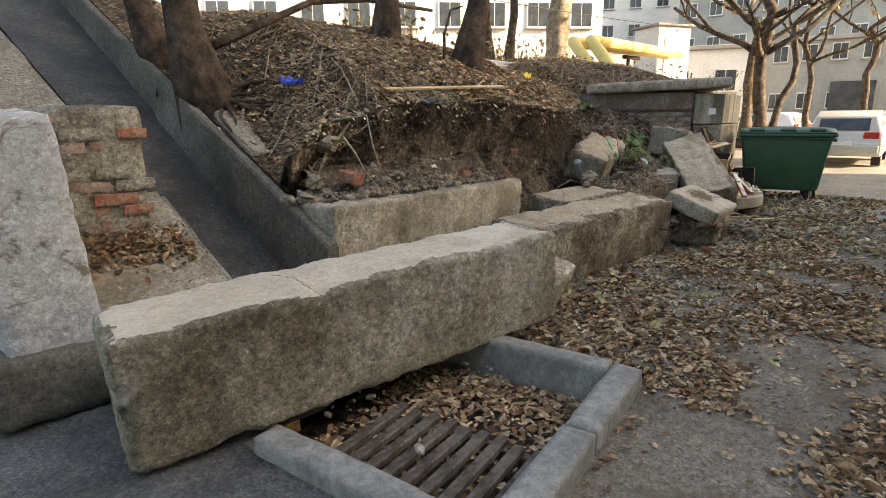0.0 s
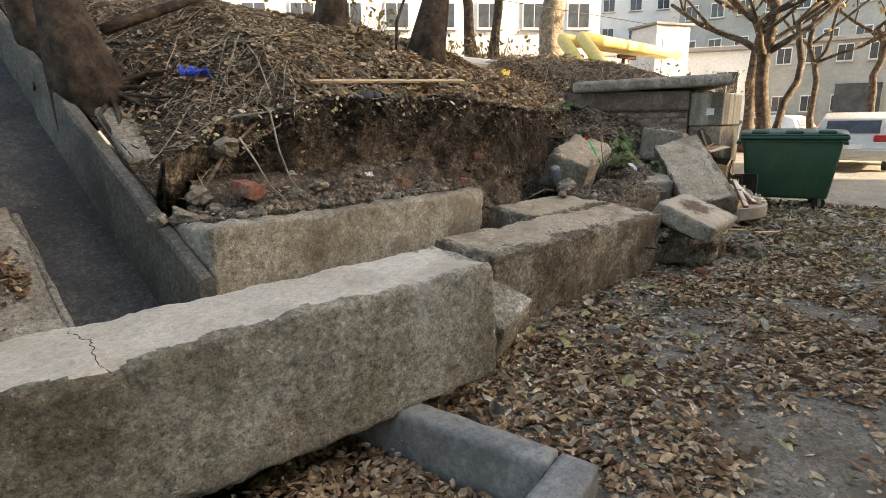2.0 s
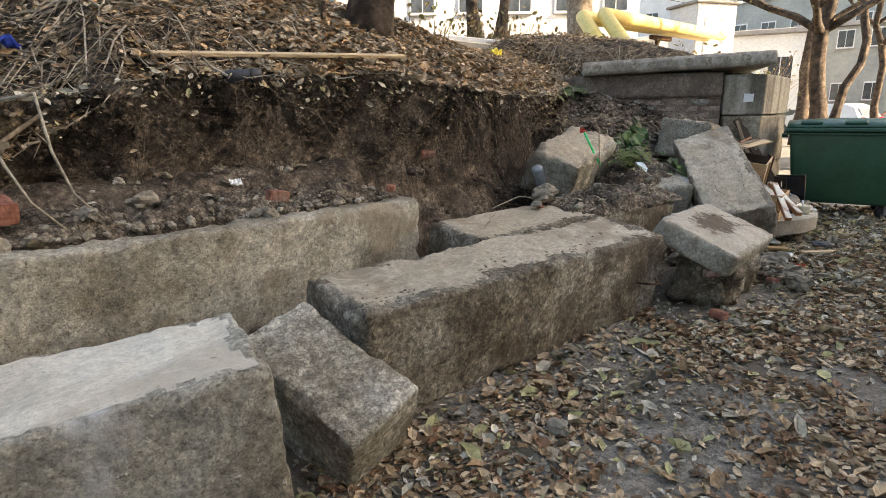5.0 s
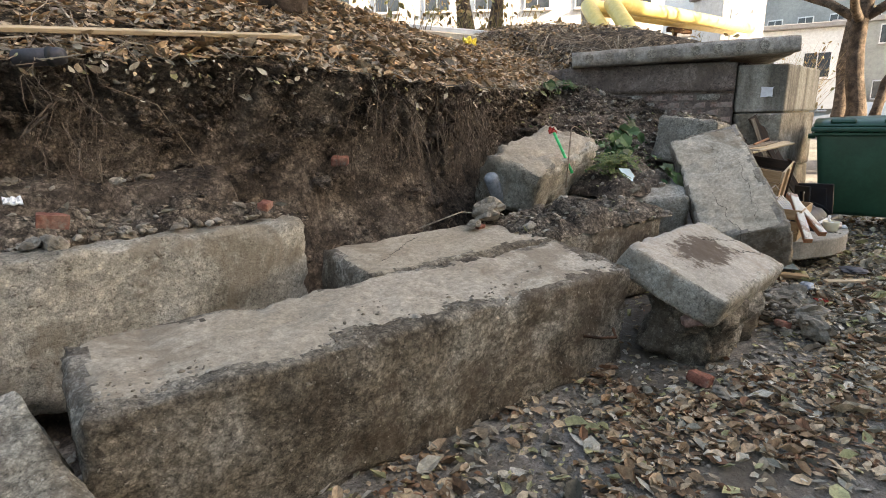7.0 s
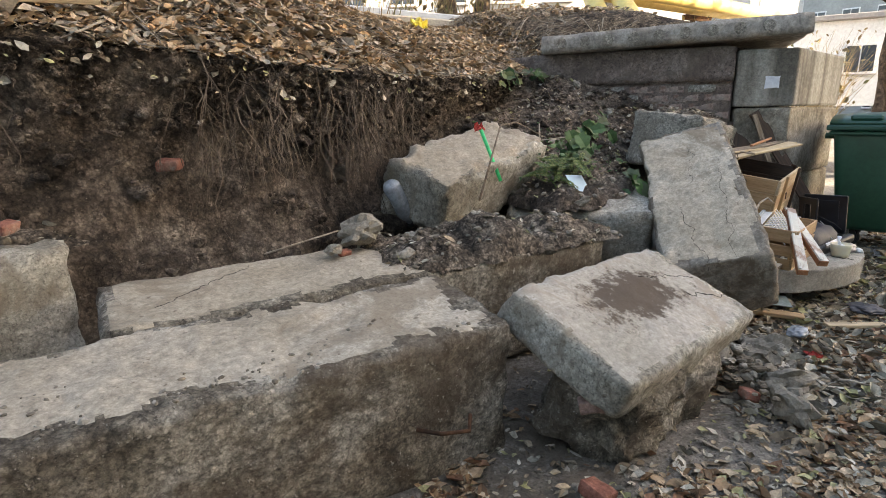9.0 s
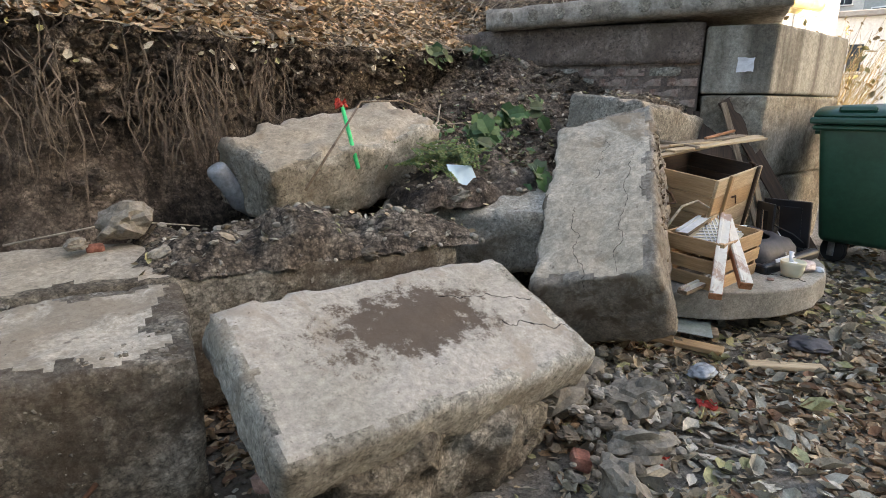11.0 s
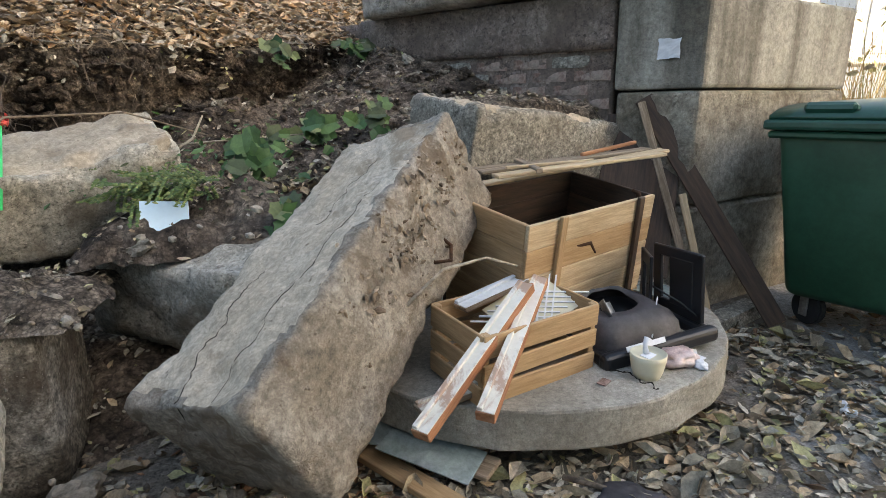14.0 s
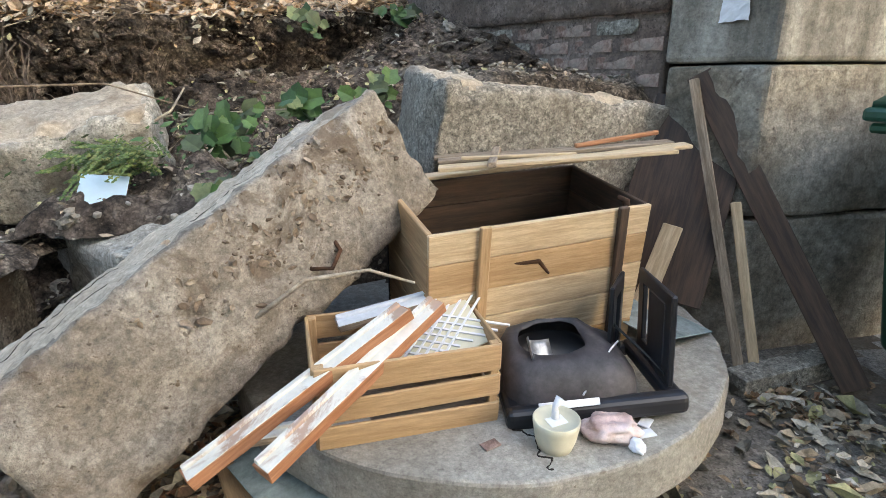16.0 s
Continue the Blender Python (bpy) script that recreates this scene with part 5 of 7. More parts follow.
# the tubs and bags
def tub(m, r, h, label):
    ob = thing("plastic_tub", m, label, "food tub")
    bm = bmesh.new()
    prof = [(0.0, 0.0), (r * 0.72, 0.0), (r * 0.86, h * 0.3), (r * 0.98, h * 0.8), (r, h), (r * 0.95, h * 1.02), (r * 0.9, h * 0.9), (0, h * 0.86)]
    vs = [bm.verts.new((a, 0, b)) for a, b in prof]
    es = [bm.edges.new((vs[i], vs[i + 1])) for i in range(len(vs) - 1)]
    bmesh.ops.spin(bm, geom=vs + es, cent=(0, 0, 0), axis=(0, 0, 1), angle=2 * math.pi, steps=28)
    bmesh.ops.remove_doubles(bm, verts=bm.verts[:], dist=0.0008)
    bmesh.ops.recalc_face_normals(bm, faces=bm.faces[:])
    part("cup", bm, TUB, ob, smooth=True)
    part("label", box(0.05, 0.035, 0.002, 0), PAPER, ob, "white paper label", m=pose(0, 0, h * 0.9, 4, 0, 20))
    part("knot", tube([(0, 0.01, h * 0.9), (0.0, 0.02, h * 1.25), (0.015, 0.025, h * 1.5)], [0.012, 0.008, 0.014], 7), PAPER, ob, "knotted bag end")
    return ob


def bag(name, m, size, mat, label, seed, category="plastic bag"):
    bm = bmesh.new()
    bmesh.ops.create_icosphere(bm, subdivisions=4, radius=1)
    for x in bm.verts:
        x.co = Vector([c * s for c, s in zip(x.co, size)]) * (1 + 0.28 * fbm(x.co * 1.8 + Vector((seed, 0, 0)), 4))
        x.co.z = max(x.co.z, -size[2] * 0.75)
    return tagged(part(name, bm, mat, None, m=m, smooth=True), label, category)


tub(pose(8.44, 2.25, 0.26), 0.062, 0.085, "cream plastic food tub in a knotted bag")
bag("plastic_bag", pose(8.60, 2.28, 0.285), (0.075, 0.055, 0.035), PINK_BAG, "pink tinted plastic bag with food waste", 2)
bag("plastic_bag", pose(8.65, 2.22, 0.272), (0.02, 0.025, 0.018), PAPER, "small knotted white bag end", 5)
for (x, y, r, mat, lab) in ((8.70, 2.28, 12, PAPER, "small white paper slip on the well cover"), (8.72, 2.33, 50, PAPER, "small white paper slip on the well cover"), (8.27, 2.26, 30, BRICK_OLD, "flat reddish tile chip on the well cover")):
    tagged(part("scrap", box(0.05, 0.032, 0.004, 0.001), mat, None, m=pose(x, y, 0.264, 1, 1, r)), lab, "scrap")


# ---- litter, stones, roots and leaves ----
rng = random.Random(11)
heaps = Pile()
for _ in range(90000):
    x, y = rng.uniform(0.3, 11), rng.uniform(-1.3, 2.9)
    cloud = fbm((x * 1.25, y * 1.25, 31), 4) + 0.30 * math.exp(-((y - 1.25) / 0.7) ** 2) - (0.15 if y < -0.2 else 0) - (0.22 if x > 6.2 else 0) - (0.2 if x > 8.8 else 0)
    dens = 0.035 + 0.95 * max(0.0, min(1.0, (cloud + 0.06) / 0.26))
    d = Vector((x, y)) - PIT
    inside = -0.16 < -d.dot(U) < 1.6 and -0.17 < d.dot(V) < 1.2
    if inside or rng.random() > dens or x < 0.9:
        continue
    heaps.add(leaf_data((x, y, ground_z(x, y) + rng.uniform(0.003, 0.014)), (rng.uniform(-0.4, 0.4), rng.uniform(-0.4, 0.4), 1), min(0.062, 0.027 * math.exp(rng.gauss(0, 0.42))), rng, 0.75))
tagged(part("fallen_leaves", heaps.mesh("leaves"), LEAF), "dry brown leaves strewn over the ground", "leaves", kind="stuff")
heaps = Pile()
for _ in range(32000):
    x, y = rng.uniform(2.4, 11), rng.uniform(-0.2, 2.9)
    front = 2.05 if x < 5.6 else (1.75 if x < 7 else 2.3)
    ring = math.hypot(x - 8.5, y - 2.9)
    dens = math.exp(-abs(y - front + 0.35) / 0.45) * 0.9 + (1.0 if 0.85 < ring < 1.55 and x < 9.75 else 0) + (0.45 if 6.4 < x < 8.9 else 0.07) * (0.6 + fbm((x, y, 12), 2)) * (x > 6.4)
    if rng.random() > dens:
        continue
    heaps.add(leaf_data((x, y, ground_z(x, y) + rng.uniform(0.002, 0.018)), (rng.uniform(-0.5, 0.5), rng.uniform(-0.5, 0.5), 1), min(0.085, (0.032 if x > 6.6 else 0.024) * math.exp(rng.gauss(0, 0.5))), rng, 0.8))
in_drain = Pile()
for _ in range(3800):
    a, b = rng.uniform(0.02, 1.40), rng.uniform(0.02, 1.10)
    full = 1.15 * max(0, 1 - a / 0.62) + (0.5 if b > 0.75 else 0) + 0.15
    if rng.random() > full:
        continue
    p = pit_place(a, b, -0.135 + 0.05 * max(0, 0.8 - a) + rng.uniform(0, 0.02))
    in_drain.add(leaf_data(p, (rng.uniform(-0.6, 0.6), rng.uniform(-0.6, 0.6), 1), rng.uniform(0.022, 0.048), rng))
tagged(part("dusty_leaves", heaps.mesh("dusty leaves"), LEAF_GREY), "grey dusty leaves along the foot of the blocks", "leaves", kind="stuff")
# LEAF rather than LEAF_GREY: the pit's shade is put into a darker leaf colour
tagged(part("drain_leaves", in_drain.mesh("drain leaves"), LEAF), "brown leaves lying in the drain, darkened for its shade", "leaves", kind="stuff")
silt = mud_heap("leaf_silt", pose(*pit_place(0.30, 0.55, -0.20), 0, 0, yaw), 0.75, 1.2, 0.09, "silt and leaves in the drain", 33, SOIL)

heaps = Pile()
for _ in range(62000):
    x = rng.uniform(1.6, 13)
    d = rng.random() ** 1.6 * 6.0
    if x > 8.4 and d < 1.2:
        continue
    y = lip(x)[0] + d
    if x < wall_outer(y) + 0.08 or (x < 2.0 and d < 0.8 and rng.random() < 0.7):
        continue
    z = bank_top(x, d) + rng.uniform(0.0, 0.03)
    heaps.add(leaf_data((x, y, z), (rng.uniform(-0.6, 0.6), rng.uniform(-0.9, 0.3), 1), min(0.065, 0.026 * math.exp(rng.gauss(0, 0.45))), rng, 0.6))
for _ in range(11000):
    x, d = rng.uniform(3.6, 8.6), rng.random() ** 1.3 * 1.6
    y = lip(x)[0] + d - 0.03
    heaps.add(leaf_data((x, y, bank_top(x, max(d, 0.0)) + rng.uniform(0.005, 0.03)), (rng.uniform(-0.6, 0.6), rng.uniform(-0.9, 0.3), 1), min(0.085, 0.034 * math.exp(rng.gauss(0, 0.4))), rng, 0.7))
tagged(part("bank_leaves", heaps.mesh("bank leaves"), LEAF_PALE), "dry leaf litter covering the bank", "leaves", kind="stuff")
heaps = Pile()
for _ in range(800):
    x = rng.uniform(1.8, 8.4)
    y0, z0 = lip(x)
    heaps.add(leaf_data((x, y0 + rng.uniform(-0.06, 0.05), z0 + abs(rng.gauss(0, 0.07)) * -1.3 + 0.04), (rng.uniform(-0.6, 0.6), -1, 0.8), min(0.05, 0.02 * math.exp(rng.gauss(0, 0.45))), rng, 0.5))
tagged(part("lip_leaves", heaps.mesh("lip leaves"), LEAF_GREY), "dusty leaves caught on the edge of the bank", "leaves", kind="stuff")

stones = Pile()
for _ in range(6500):
    x, y = rng.uniform(0.9, 11), rng.uniform(-0.6, 2.6)
    front = 2.05 if x < 5.6 else (1.75 if x < 7 else 2.2)
    if rng.random() > math.exp(-abs(y - front + 0.25) / 0.3) + 0.06:
        continue
    stones.add(stone_data((x, y, ground_z(x, y) + 0.002), abs(rng.gauss(0.003, 0.008)) + 0.003, rng))
for _ in range(300):                                   # rubble between the plate and the leaning block
    x, y = rng.gauss(6.80, 0.20), rng.gauss(2.12, 0.24)
    if y > 1.6:
        stones.add(stone_data((x, y, rng.uniform(0.0, 0.10)), abs(rng.gauss(0.006, 0.019)) + 0.006, rng))
for _ in range(900):                                   # stones in the fallen earth
    x = rng.uniform(1.9, 9.0)
    y = lip(x)[0] - rng.uniform(-0.05, 1.2)
    if y < 2.7:
        continue
    stones.add(stone_data((x, y, mound_z(x, y) + 0.004), abs(rng.gauss(0.008, 0.014)) + 0.005, rng))
for _ in range(500):                                   # on the covered block
    t, w = rng.uniform(-1.15, 1.15), rng.uniform(-0.16, 0.24)
    q = pose(2.86, 3.15, 0.815, 0, 1.2, 9.4) @ Vector((t, w, 0))
    stones.add(stone_data((q.x, q.y, q.z + 0.06 * max(0, w + 0.1) + 0.02), abs(rng.gauss(0.006, 0.014)) + 0.005, rng))
lying = next(o for k, o in blocks.items() if "dusty beige" in k)
for _ in range(420):                                   # crumbs on the lying block
    q = (rng.uniform(-1.15, 1.15), -0.24 + abs(rng.gauss(0, 0.10)), 0)
    if fbm((q[0] * 2.5, q[1] * 3, 5), 3) > -0.08:
        stones.add(stone_data(lying.matrix_world @ top_of(lying, q), abs(rng.gauss(0.0, 0.0050)) + 0.0018, rng))
for heap in HEAPS[:4]:
    for _ in range(170):
        q = rng.choice(heap)
        stones.add(stone_data(q + Vector((0, 0, 0.004)), abs(rng.gauss(0.004, 0.011)) + 0.004, rng))
tagged(part("rubble", stones.mesh("rubble"), STONE), "grey gravel and concrete crumbs", "rubble", kind="stuff")

roots = Pile()
for _ in range(3200):
    x = rng.uniform(2.0, 8.4)
    y0, z0 = lip(x)
    dens = 0.02 + 0.45 * fbm((x * 2.0, 0, 7), 3) + (0.75 * max(0.0, 0.55 + fbm((x * 5.0, 2, 3), 2)) if 4.75 < x < 6.2 else 0)
    if rng.random() > dens:
        continue
    start = z0 * rng.uniform(0.72, 1.0)
    length = min(start - 0.2, abs(rng.gauss(0.10, 0.20)) + 0.05 + (0.25 * rng.random() if 4.75 < x < 6.2 else 0))
    yy = y0 - rng.uniform(0.02, 0.10)
    p, pts = Vector((x, yy, start)), []
    for k in range(5):
        pts.append(p.copy())
        p += Vector((rng.gauss(0, 0.035), rng.gauss(-0.012, 0.025), -length / 4 * rng.uniform(0.6, 1.3)))
    r = rng.uniform(0.0010, 0.0026) * (1.45 if 4.75 < x < 6.2 else 1.0)
    roots.add(tube_data(pts, [r, r, r * 0.8, r * 0.6, r * 0.3], 3))
tagged(part("hanging_roots", roots.mesh("roots"), ROOT), "thin roots hanging from the cut earth", "roots", kind="stuff")

litter = Pile()
for heap in HEAPS[:4]:
    for _ in range(160):
        q = rng.choice(heap)
        litter.add(leaf_data(q + Vector((0, 0, 0.008)), (rng.uniform(-0.7, 0.7), rng.uniform(-0.7, 0.7), 1), min(0.05, 0.02 * math.exp(rng.gauss(0, 0.5))), rng, 0.6))
for _ in range(2600):
    x, y = rng.uniform(5.9, 8.9), rng.uniform(2.8, 5.0)
    if y < lip(min(x, 8.3))[0] and x < 9.4 - 0.75 * (y - 3.2):
        litter.add(leaf_data((x, y, mound_z(x, y) + rng.uniform(0, 0.02)), (rng.uniform(-0.7, 0.7), rng.uniform(-1, 0.4), 1), min(0.055, 0.02 * math.exp(rng.gauss(0, 0.5))), rng, 0.6))
for _ in range(500):
    x, y = rng.gauss(7.35, 0.22), rng.gauss(3.75, 0.16)
    litter.add(leaf_data((x, y, mound_z(x, y) + rng.uniform(0.0, 0.10)), (rng.uniform(-1, 1), rng.uniform(-1, 0.3), 0.8), min(0.06, 0.026 * math.exp(rng.gauss(0, 0.4))), rng, 0.8))
tagged(part("dirt_litter", litter.mesh("litter"), LEAF_GREY), "grey leaf scraps on the fallen earth", "leaves", kind="stuff")

EARTH_BITS = island_material("earth crumbs", [(0.19, 0.14, 0.095), (0.27, 0.21, 0.15), (0.34, 0.28, 0.21), (0.13, 0.095, 0.065)], 1.0)
tuft = Pile()
turn = axes_pose((7.50, 2.70, 0.60), (0.77, 0.79, 0.59), (-0.69, -0.31, 0.62))
for _ in range(420):
    a = Vector((rng.gauss(0.22, 0.30), -1.0, rng.gauss(0.06, 0.10)))
    found, at, _, _ = leaner.ray_cast(a, Vector((0, 1, 0)))
    if found and fbm((a.x * 5, a.z * 5, 3), 3) > -0.05:
        tuft.add(stone_data(turn @ at, abs(rng.gauss(0.0, 0.0048)) + 0.0015, rng))
for _ in range(90):
    a = Vector((rng.gauss(0.22, 0.22), -1.0, rng.gauss(0.08, 0.06)))
    found, at, _, _ = leaner.ray_cast(a, Vector((0, 1, 0)))
    if found:
        tuft.add(leaf_data(turn @ (at + Vector((0, -0.004, 0))), turn.to_3x3() @ Vector((rng.uniform(-0.6, 0.6), -1, rng.uniform(-0.6, 0.6))), rng.uniform(0.012, 0.03), rng, 0.5))
tagged(part("root_tuft", tuft.mesh("tuft"), EARTH_BITS), "dried roots and grit clinging to the leaning block", "roots", kind="stuff")

clods = Pile()
for _ in range(3600):
    x = rng.uniform(1.9, 8.5)
    y0, z0 = lip(x)
    v = 1.0 - abs(rng.gauss(0, 0.16)) if rng.random() < 0.75 else rng.uniform(0.12, 1.0)
    if v < 0.12:
        continue
    clods.add(stone_data((x, y0 + 0.14 * math.sin(math.pi * max(0, (v - 0.35) / 0.65)) - 0.38 * (1 - v) ** 2 - 0.01 + 0.08 * fbm((x * 2.2, v * 2.0, 1), 4), z0 * v), abs(rng.gauss(0.004, 0.011 if x < 5.0 else 0.017)) + 0.004, rng))
for _ in range(2600):                                  # crumbled earth on the slope towards the wall
    x, y = rng.uniform(5.7, 9.1), rng.uniform(3.0, 5.1)
    if y < lip(min(x, 8.3))[0] + 0.1 and (x - 9.48) * -0.8 + (y - 3.17) * -0.6 > 0.03:
        clods.add(stone_data((x, y, mound_z(x, y) + 0.002), abs(rng.gauss(0.004, 0.017)) + 0.005, rng))
tagged(part("earth_clods", clods.mesh("clods"), SOIL), "clods of dark earth in the cut bank", "earth clods", kind="stuff")


def on_bank(x, y):
    return bank_top(x, y - lip(x)[0])


twigs = Pile()
for _ in range(1100):
    x = rng.uniform(1.8, 9)
    d = rng.random() ** 1.3 * 4
    y = lip(x)[0] + d
    a, L = rng.uniform(0, 6.28), rng.uniform(0.12, 0.7)
    pts = []
    for k in range(5):
        t = k / 4 - 0.5
        px, py = x + L * t * math.cos(a) + rng.gauss(0, 0.012), y + L * t * math.sin(a) + rng.gauss(0, 0.012)
        px = max(px, wall_outer(py) + 0.05)
        dd = py - lip(px)[0]
        pz = bank_top(px, max(dd, 0)) + (0.02 if dd > 0 else -0.1 * abs(dd)) + rng.uniform(0, 0.03)
        pts.append((px, py, pz))
    r = rng.uniform(0.002, 0.006)
    twigs.add(tube_data(pts, [r, r, r, r * 0.8, r * 0.4], 4))
tagged(part("twigs", twigs.mesh("twigs"), TWIG_PALE), "dry twigs lying on the bank", "twigs", kind="stuff")


brush = Pile()
for _ in range(1500):
    x = rng.uniform(1.9, 9)
    d = rng.random() ** 1.5 * 3.5
    y = lip(x)[0] + d
    a, L = rng.uniform(0, 6.28), rng.uniform(0.10, 0.5)
    pts = []
    for k in range(4):
        t = k / 3 - 0.5
        px, py = x + L * t * math.cos(a) + rng.gauss(0, 0.01), y + L * t * math.sin(a) + rng.gauss(0, 0.01)
        px = max(px, wall_outer(py) + 0.05)
        dd = py - lip(px)[0]
        pts.append((px, py, bank_top(px, max(dd, 0)) + (0.025 if dd > 0 else -0.25 * abs(dd)) + rng.uniform(0, 0.03)))
    r = rng.uniform(0.0015, 0.0045)
    brush.add(tube_data(pts, [r, r, r * 0.9, r * 0.4], 4))
tagged(part("dark_twigs", brush.mesh("brush"), TWIG), "dark brown twigs lying on the leaf litter", "twigs", kind="stuff")


def stem(points, r, label, mat=TWIG_PALE, name="dead_stem", taper=0.5):
    n = len(points)
    tagged(part(name, tube(points, [r * (1 - (1 - taper) * i / (n - 1)) for i in range(n)], 7), mat), label, "branch")


stem([(2.05, 3.28, 1.40), (2.20, 3.06, 1.43), (2.22, 3.02, 1.20), (2.27, 3.00, 1.02), (2.36, 2.98, 0.90)], 0.008, "pale dead stem drooping over the bank")
stem([(2.02, 3.12, 1.28), (2.06, 3.02, 1.15), (2.12, 2.98, 1.00), (2.22, 2.95, 0.88)], 0.007, "pale dead stem drooping over the bank")
stem([(1.75, 3.10, 0.95), (1.95, 3.25, 1.15), (2.3, 3.40, 1.40), (2.6, 3.62, 1.52)], 0.014, "thick dry root along the edge of the bank", TWIG)
stem([(3.1, 3.75, 1.58), (3.6, 3.4, 1.35), (3.75, 3.3, 1.05)], 0.004, "thin bent twig hanging over the bank", TWIG)
stem([(6.02, 3.05, 0.78), (6.4, 3.35, 1.16), (6.75, 3.62, 1.17), (7.1, 3.7, 1.05)], 0.006, "dark thin twig lying on a broken block", TWIG)
stem([(6.80, 3.55, 0.92), (7.0, 3.66, 1.05), (7.05, 3.72, 1.15)], 0.008, "pale broken stalk in the cut greenery")
stem([(6.6, 3.7, 1.0), (7.1, 3.75, 1.03), (7.7, 3.75, 1.06)], 0.006, "pale stalk lying on fallen earth")
stem([(7.62, 2.45, 0.55), (7.78, 2.48, 0.66), (7.95, 2.52, 0.67), (8.08, 2.54, 0.62)], 0.008, "bent stick on the laths", TWIG_PALE)
stem([(4.9, 3.2, 0.62), (5.3, 3.3, 0.66), (5.6, 3.35, 0.60)], 0.005, "thin stick behind the lying blocks", TWIG_PALE)
for pts, lab in ((((7.74, 2.62, 0.70), (7.78, 2.57, 0.66), (7.84, 2.57, 0.66), (7.86, 2.62, 0.70), (7.83, 2.66, 0.73)), "bent rusty lifting loop in the leaning block"),
                 (((5.02, 2.03, 0.28), (5.08, 1.98, 0.27), (5.18, 1.97, 0.25), (5.22, 2.02, 0.27)), "bent rusty lifting loop in a lying block")):
    tagged(part("rebar_loop", tube(pts, [0.007] * len(pts), 7), RUST), lab, "rebar")

# scraps
def scrap(name, m, L, W, T, mat, label, seed=0, category="scrap"):
    bm = bmesh.new()
    bmesh.ops.create_grid(bm, x_segments=8, y_segments=8, size=0.5)
    for x in bm.verts:
        x.co = Vector((x.co.x * L * (1 + 0.2 * fbm((x.co.y * 3, seed, 0), 2)), x.co.y * W * (1 + 0.2 * fbm((x.co.x * 3, seed, 4), 2)), T * 3 * fbm((x.co.x * 3, x.co.y * 3, seed), 2)))
    bmesh.ops.solidify(bm, geom=bm.faces[:], thickness=T)
    return tagged(part(name, bm, mat, None, m=m), label, category)


tagged(part("card", box(0.17, 0.14, 0.004, 0.001), CARD_BLUE, None, m=axes_pose((6.90, 3.175, 0.782), (0.95, 0.12, -0.09), (0.05, -0.75, 0.65))), "pale blue card lying on damp mud", "card")
scrap("paper_sheet", axes_pose((9.365, 3.31, 1.45), (0.6, -0.8, 0), (-0.8, -0.6, 0.0)), 0.11, 0.10, 0.002, PAPER, "torn white notice stuck to the wall", 2, "paper")
scrap("blue_scrap", pose(2.12, 4.02, 1.73, 25, 0, 20), 0.20, 0.11, 0.02, BLUE, "crumpled blue plastic scrap on the bank", 3, "plastic scrap")
scrap("yellow_scrap", pose(7.03, 5.35, on_bank(7.03, 5.35) + 0.10, 45, 0, 20), 0.16, 0.11, 0.02, YELLOW_SCRAP, "crumpled yellow plastic on the bank", 4, "plastic scrap")
scrap("white_strip", pose(7.02, 1.93, 0.035, 0, 0, 45), 0.24, 0.055, 0.004, PAINT_CHIP, "white painted wood chip on the ground", 5, "scrap")
scrap("white_wrapper", pose(6.92, 1.98, 0.03, 0, 0, 60), 0.16, 0.06, 0.008, PAPER, "torn white wrapper on the ground", 6, "wrapper")
scrap("packet", pose(9.30, 2.10, 0.02, 0, 0, 30), 0.085, 0.05, 0.012, PAPER, "crushed white packet on the ground", 7, "packet")
scrap("red_cloth", pose(6.34, 3.48, 1.15, 40, 0, 0), 0.06, 0.05, 0.01, RED_CLOTH, "red cap of a green plastic tube", 8, "scrap")
scrap("red_scrap", pose(6.78, 1.72, 0.02, 0, 0, 20), 0.09, 0.10, 0.006, RED_CLOTH, "torn red paper among leaves", 9, "scrap")
scrap("red_scrap", pose(7.25, 1.85, 0.02, 0, 0, 50), 0.06, 0.07, 0.006, RED_CLOTH, "torn red paper among leaves", 10, "scrap")
scrap("white_plate", pose(3.01, 3.2, 0.99, 30, 0, 10), 0.06, 0.05, 0.006, PAPER, "white plastic cup scrap on the earth", 11, "scrap")
tagged(part("plastic_tube", tube([(6.341, 3.475, 1.139), (6.346, 3.38, 0.99), (6.35, 3.282, 0.835)], [0.011] * 3, 8), GREEN_TUBE), "bright green plastic tube lying over a broken block", "plastic tube")
bottle = thing("plastic_bottle", axes_pose((5.78, 3.50, 0.72), (0.3, 0.1, -0.5), (0, 0, 1)), "dusty crushed plastic bottle in the earth", "bottle")
part("flask", tube([(-0.16, 0, 0), (-0.14, 0, 0), (-0.05, 0, 0.004), (0.06, 0, -0.004), (0.10, 0, 0), (0.14, 0, 0)], [0.04, 0.052, 0.05, 0.048, 0.03, 0.014], 14), BOTTLE, bottle)
part("cap", tube([(0.14, 0, 0), (0.165, 0, 0)], [0.017, 0.017], 12), RUBBER, bottle)
can = thing("bottle_end", axes_pose((3.19, 3.41, 1.545), (0.9, -0.4, 0.05), (0, 0, 1)), "dark plastic bottle lying at the edge of the bank", "bottle")
part("flask", tube([(-0.1, 0, 0), (-0.09, 0, 0), (0.07, 0, 0), (0.09, 0, 0)], [0.03, 0.036, 0.036, 0.03], 14), GREY_PLASTIC, can)
part("ring", tube([(0.03, 0, 0), (0.05, 0, 0)], [0.04, 0.04], 14), RUBBER, can, "dark band")
p, q = Vector((2.76, 3.55, 1.655)), Vector((4.42, 3.62, 1.725))
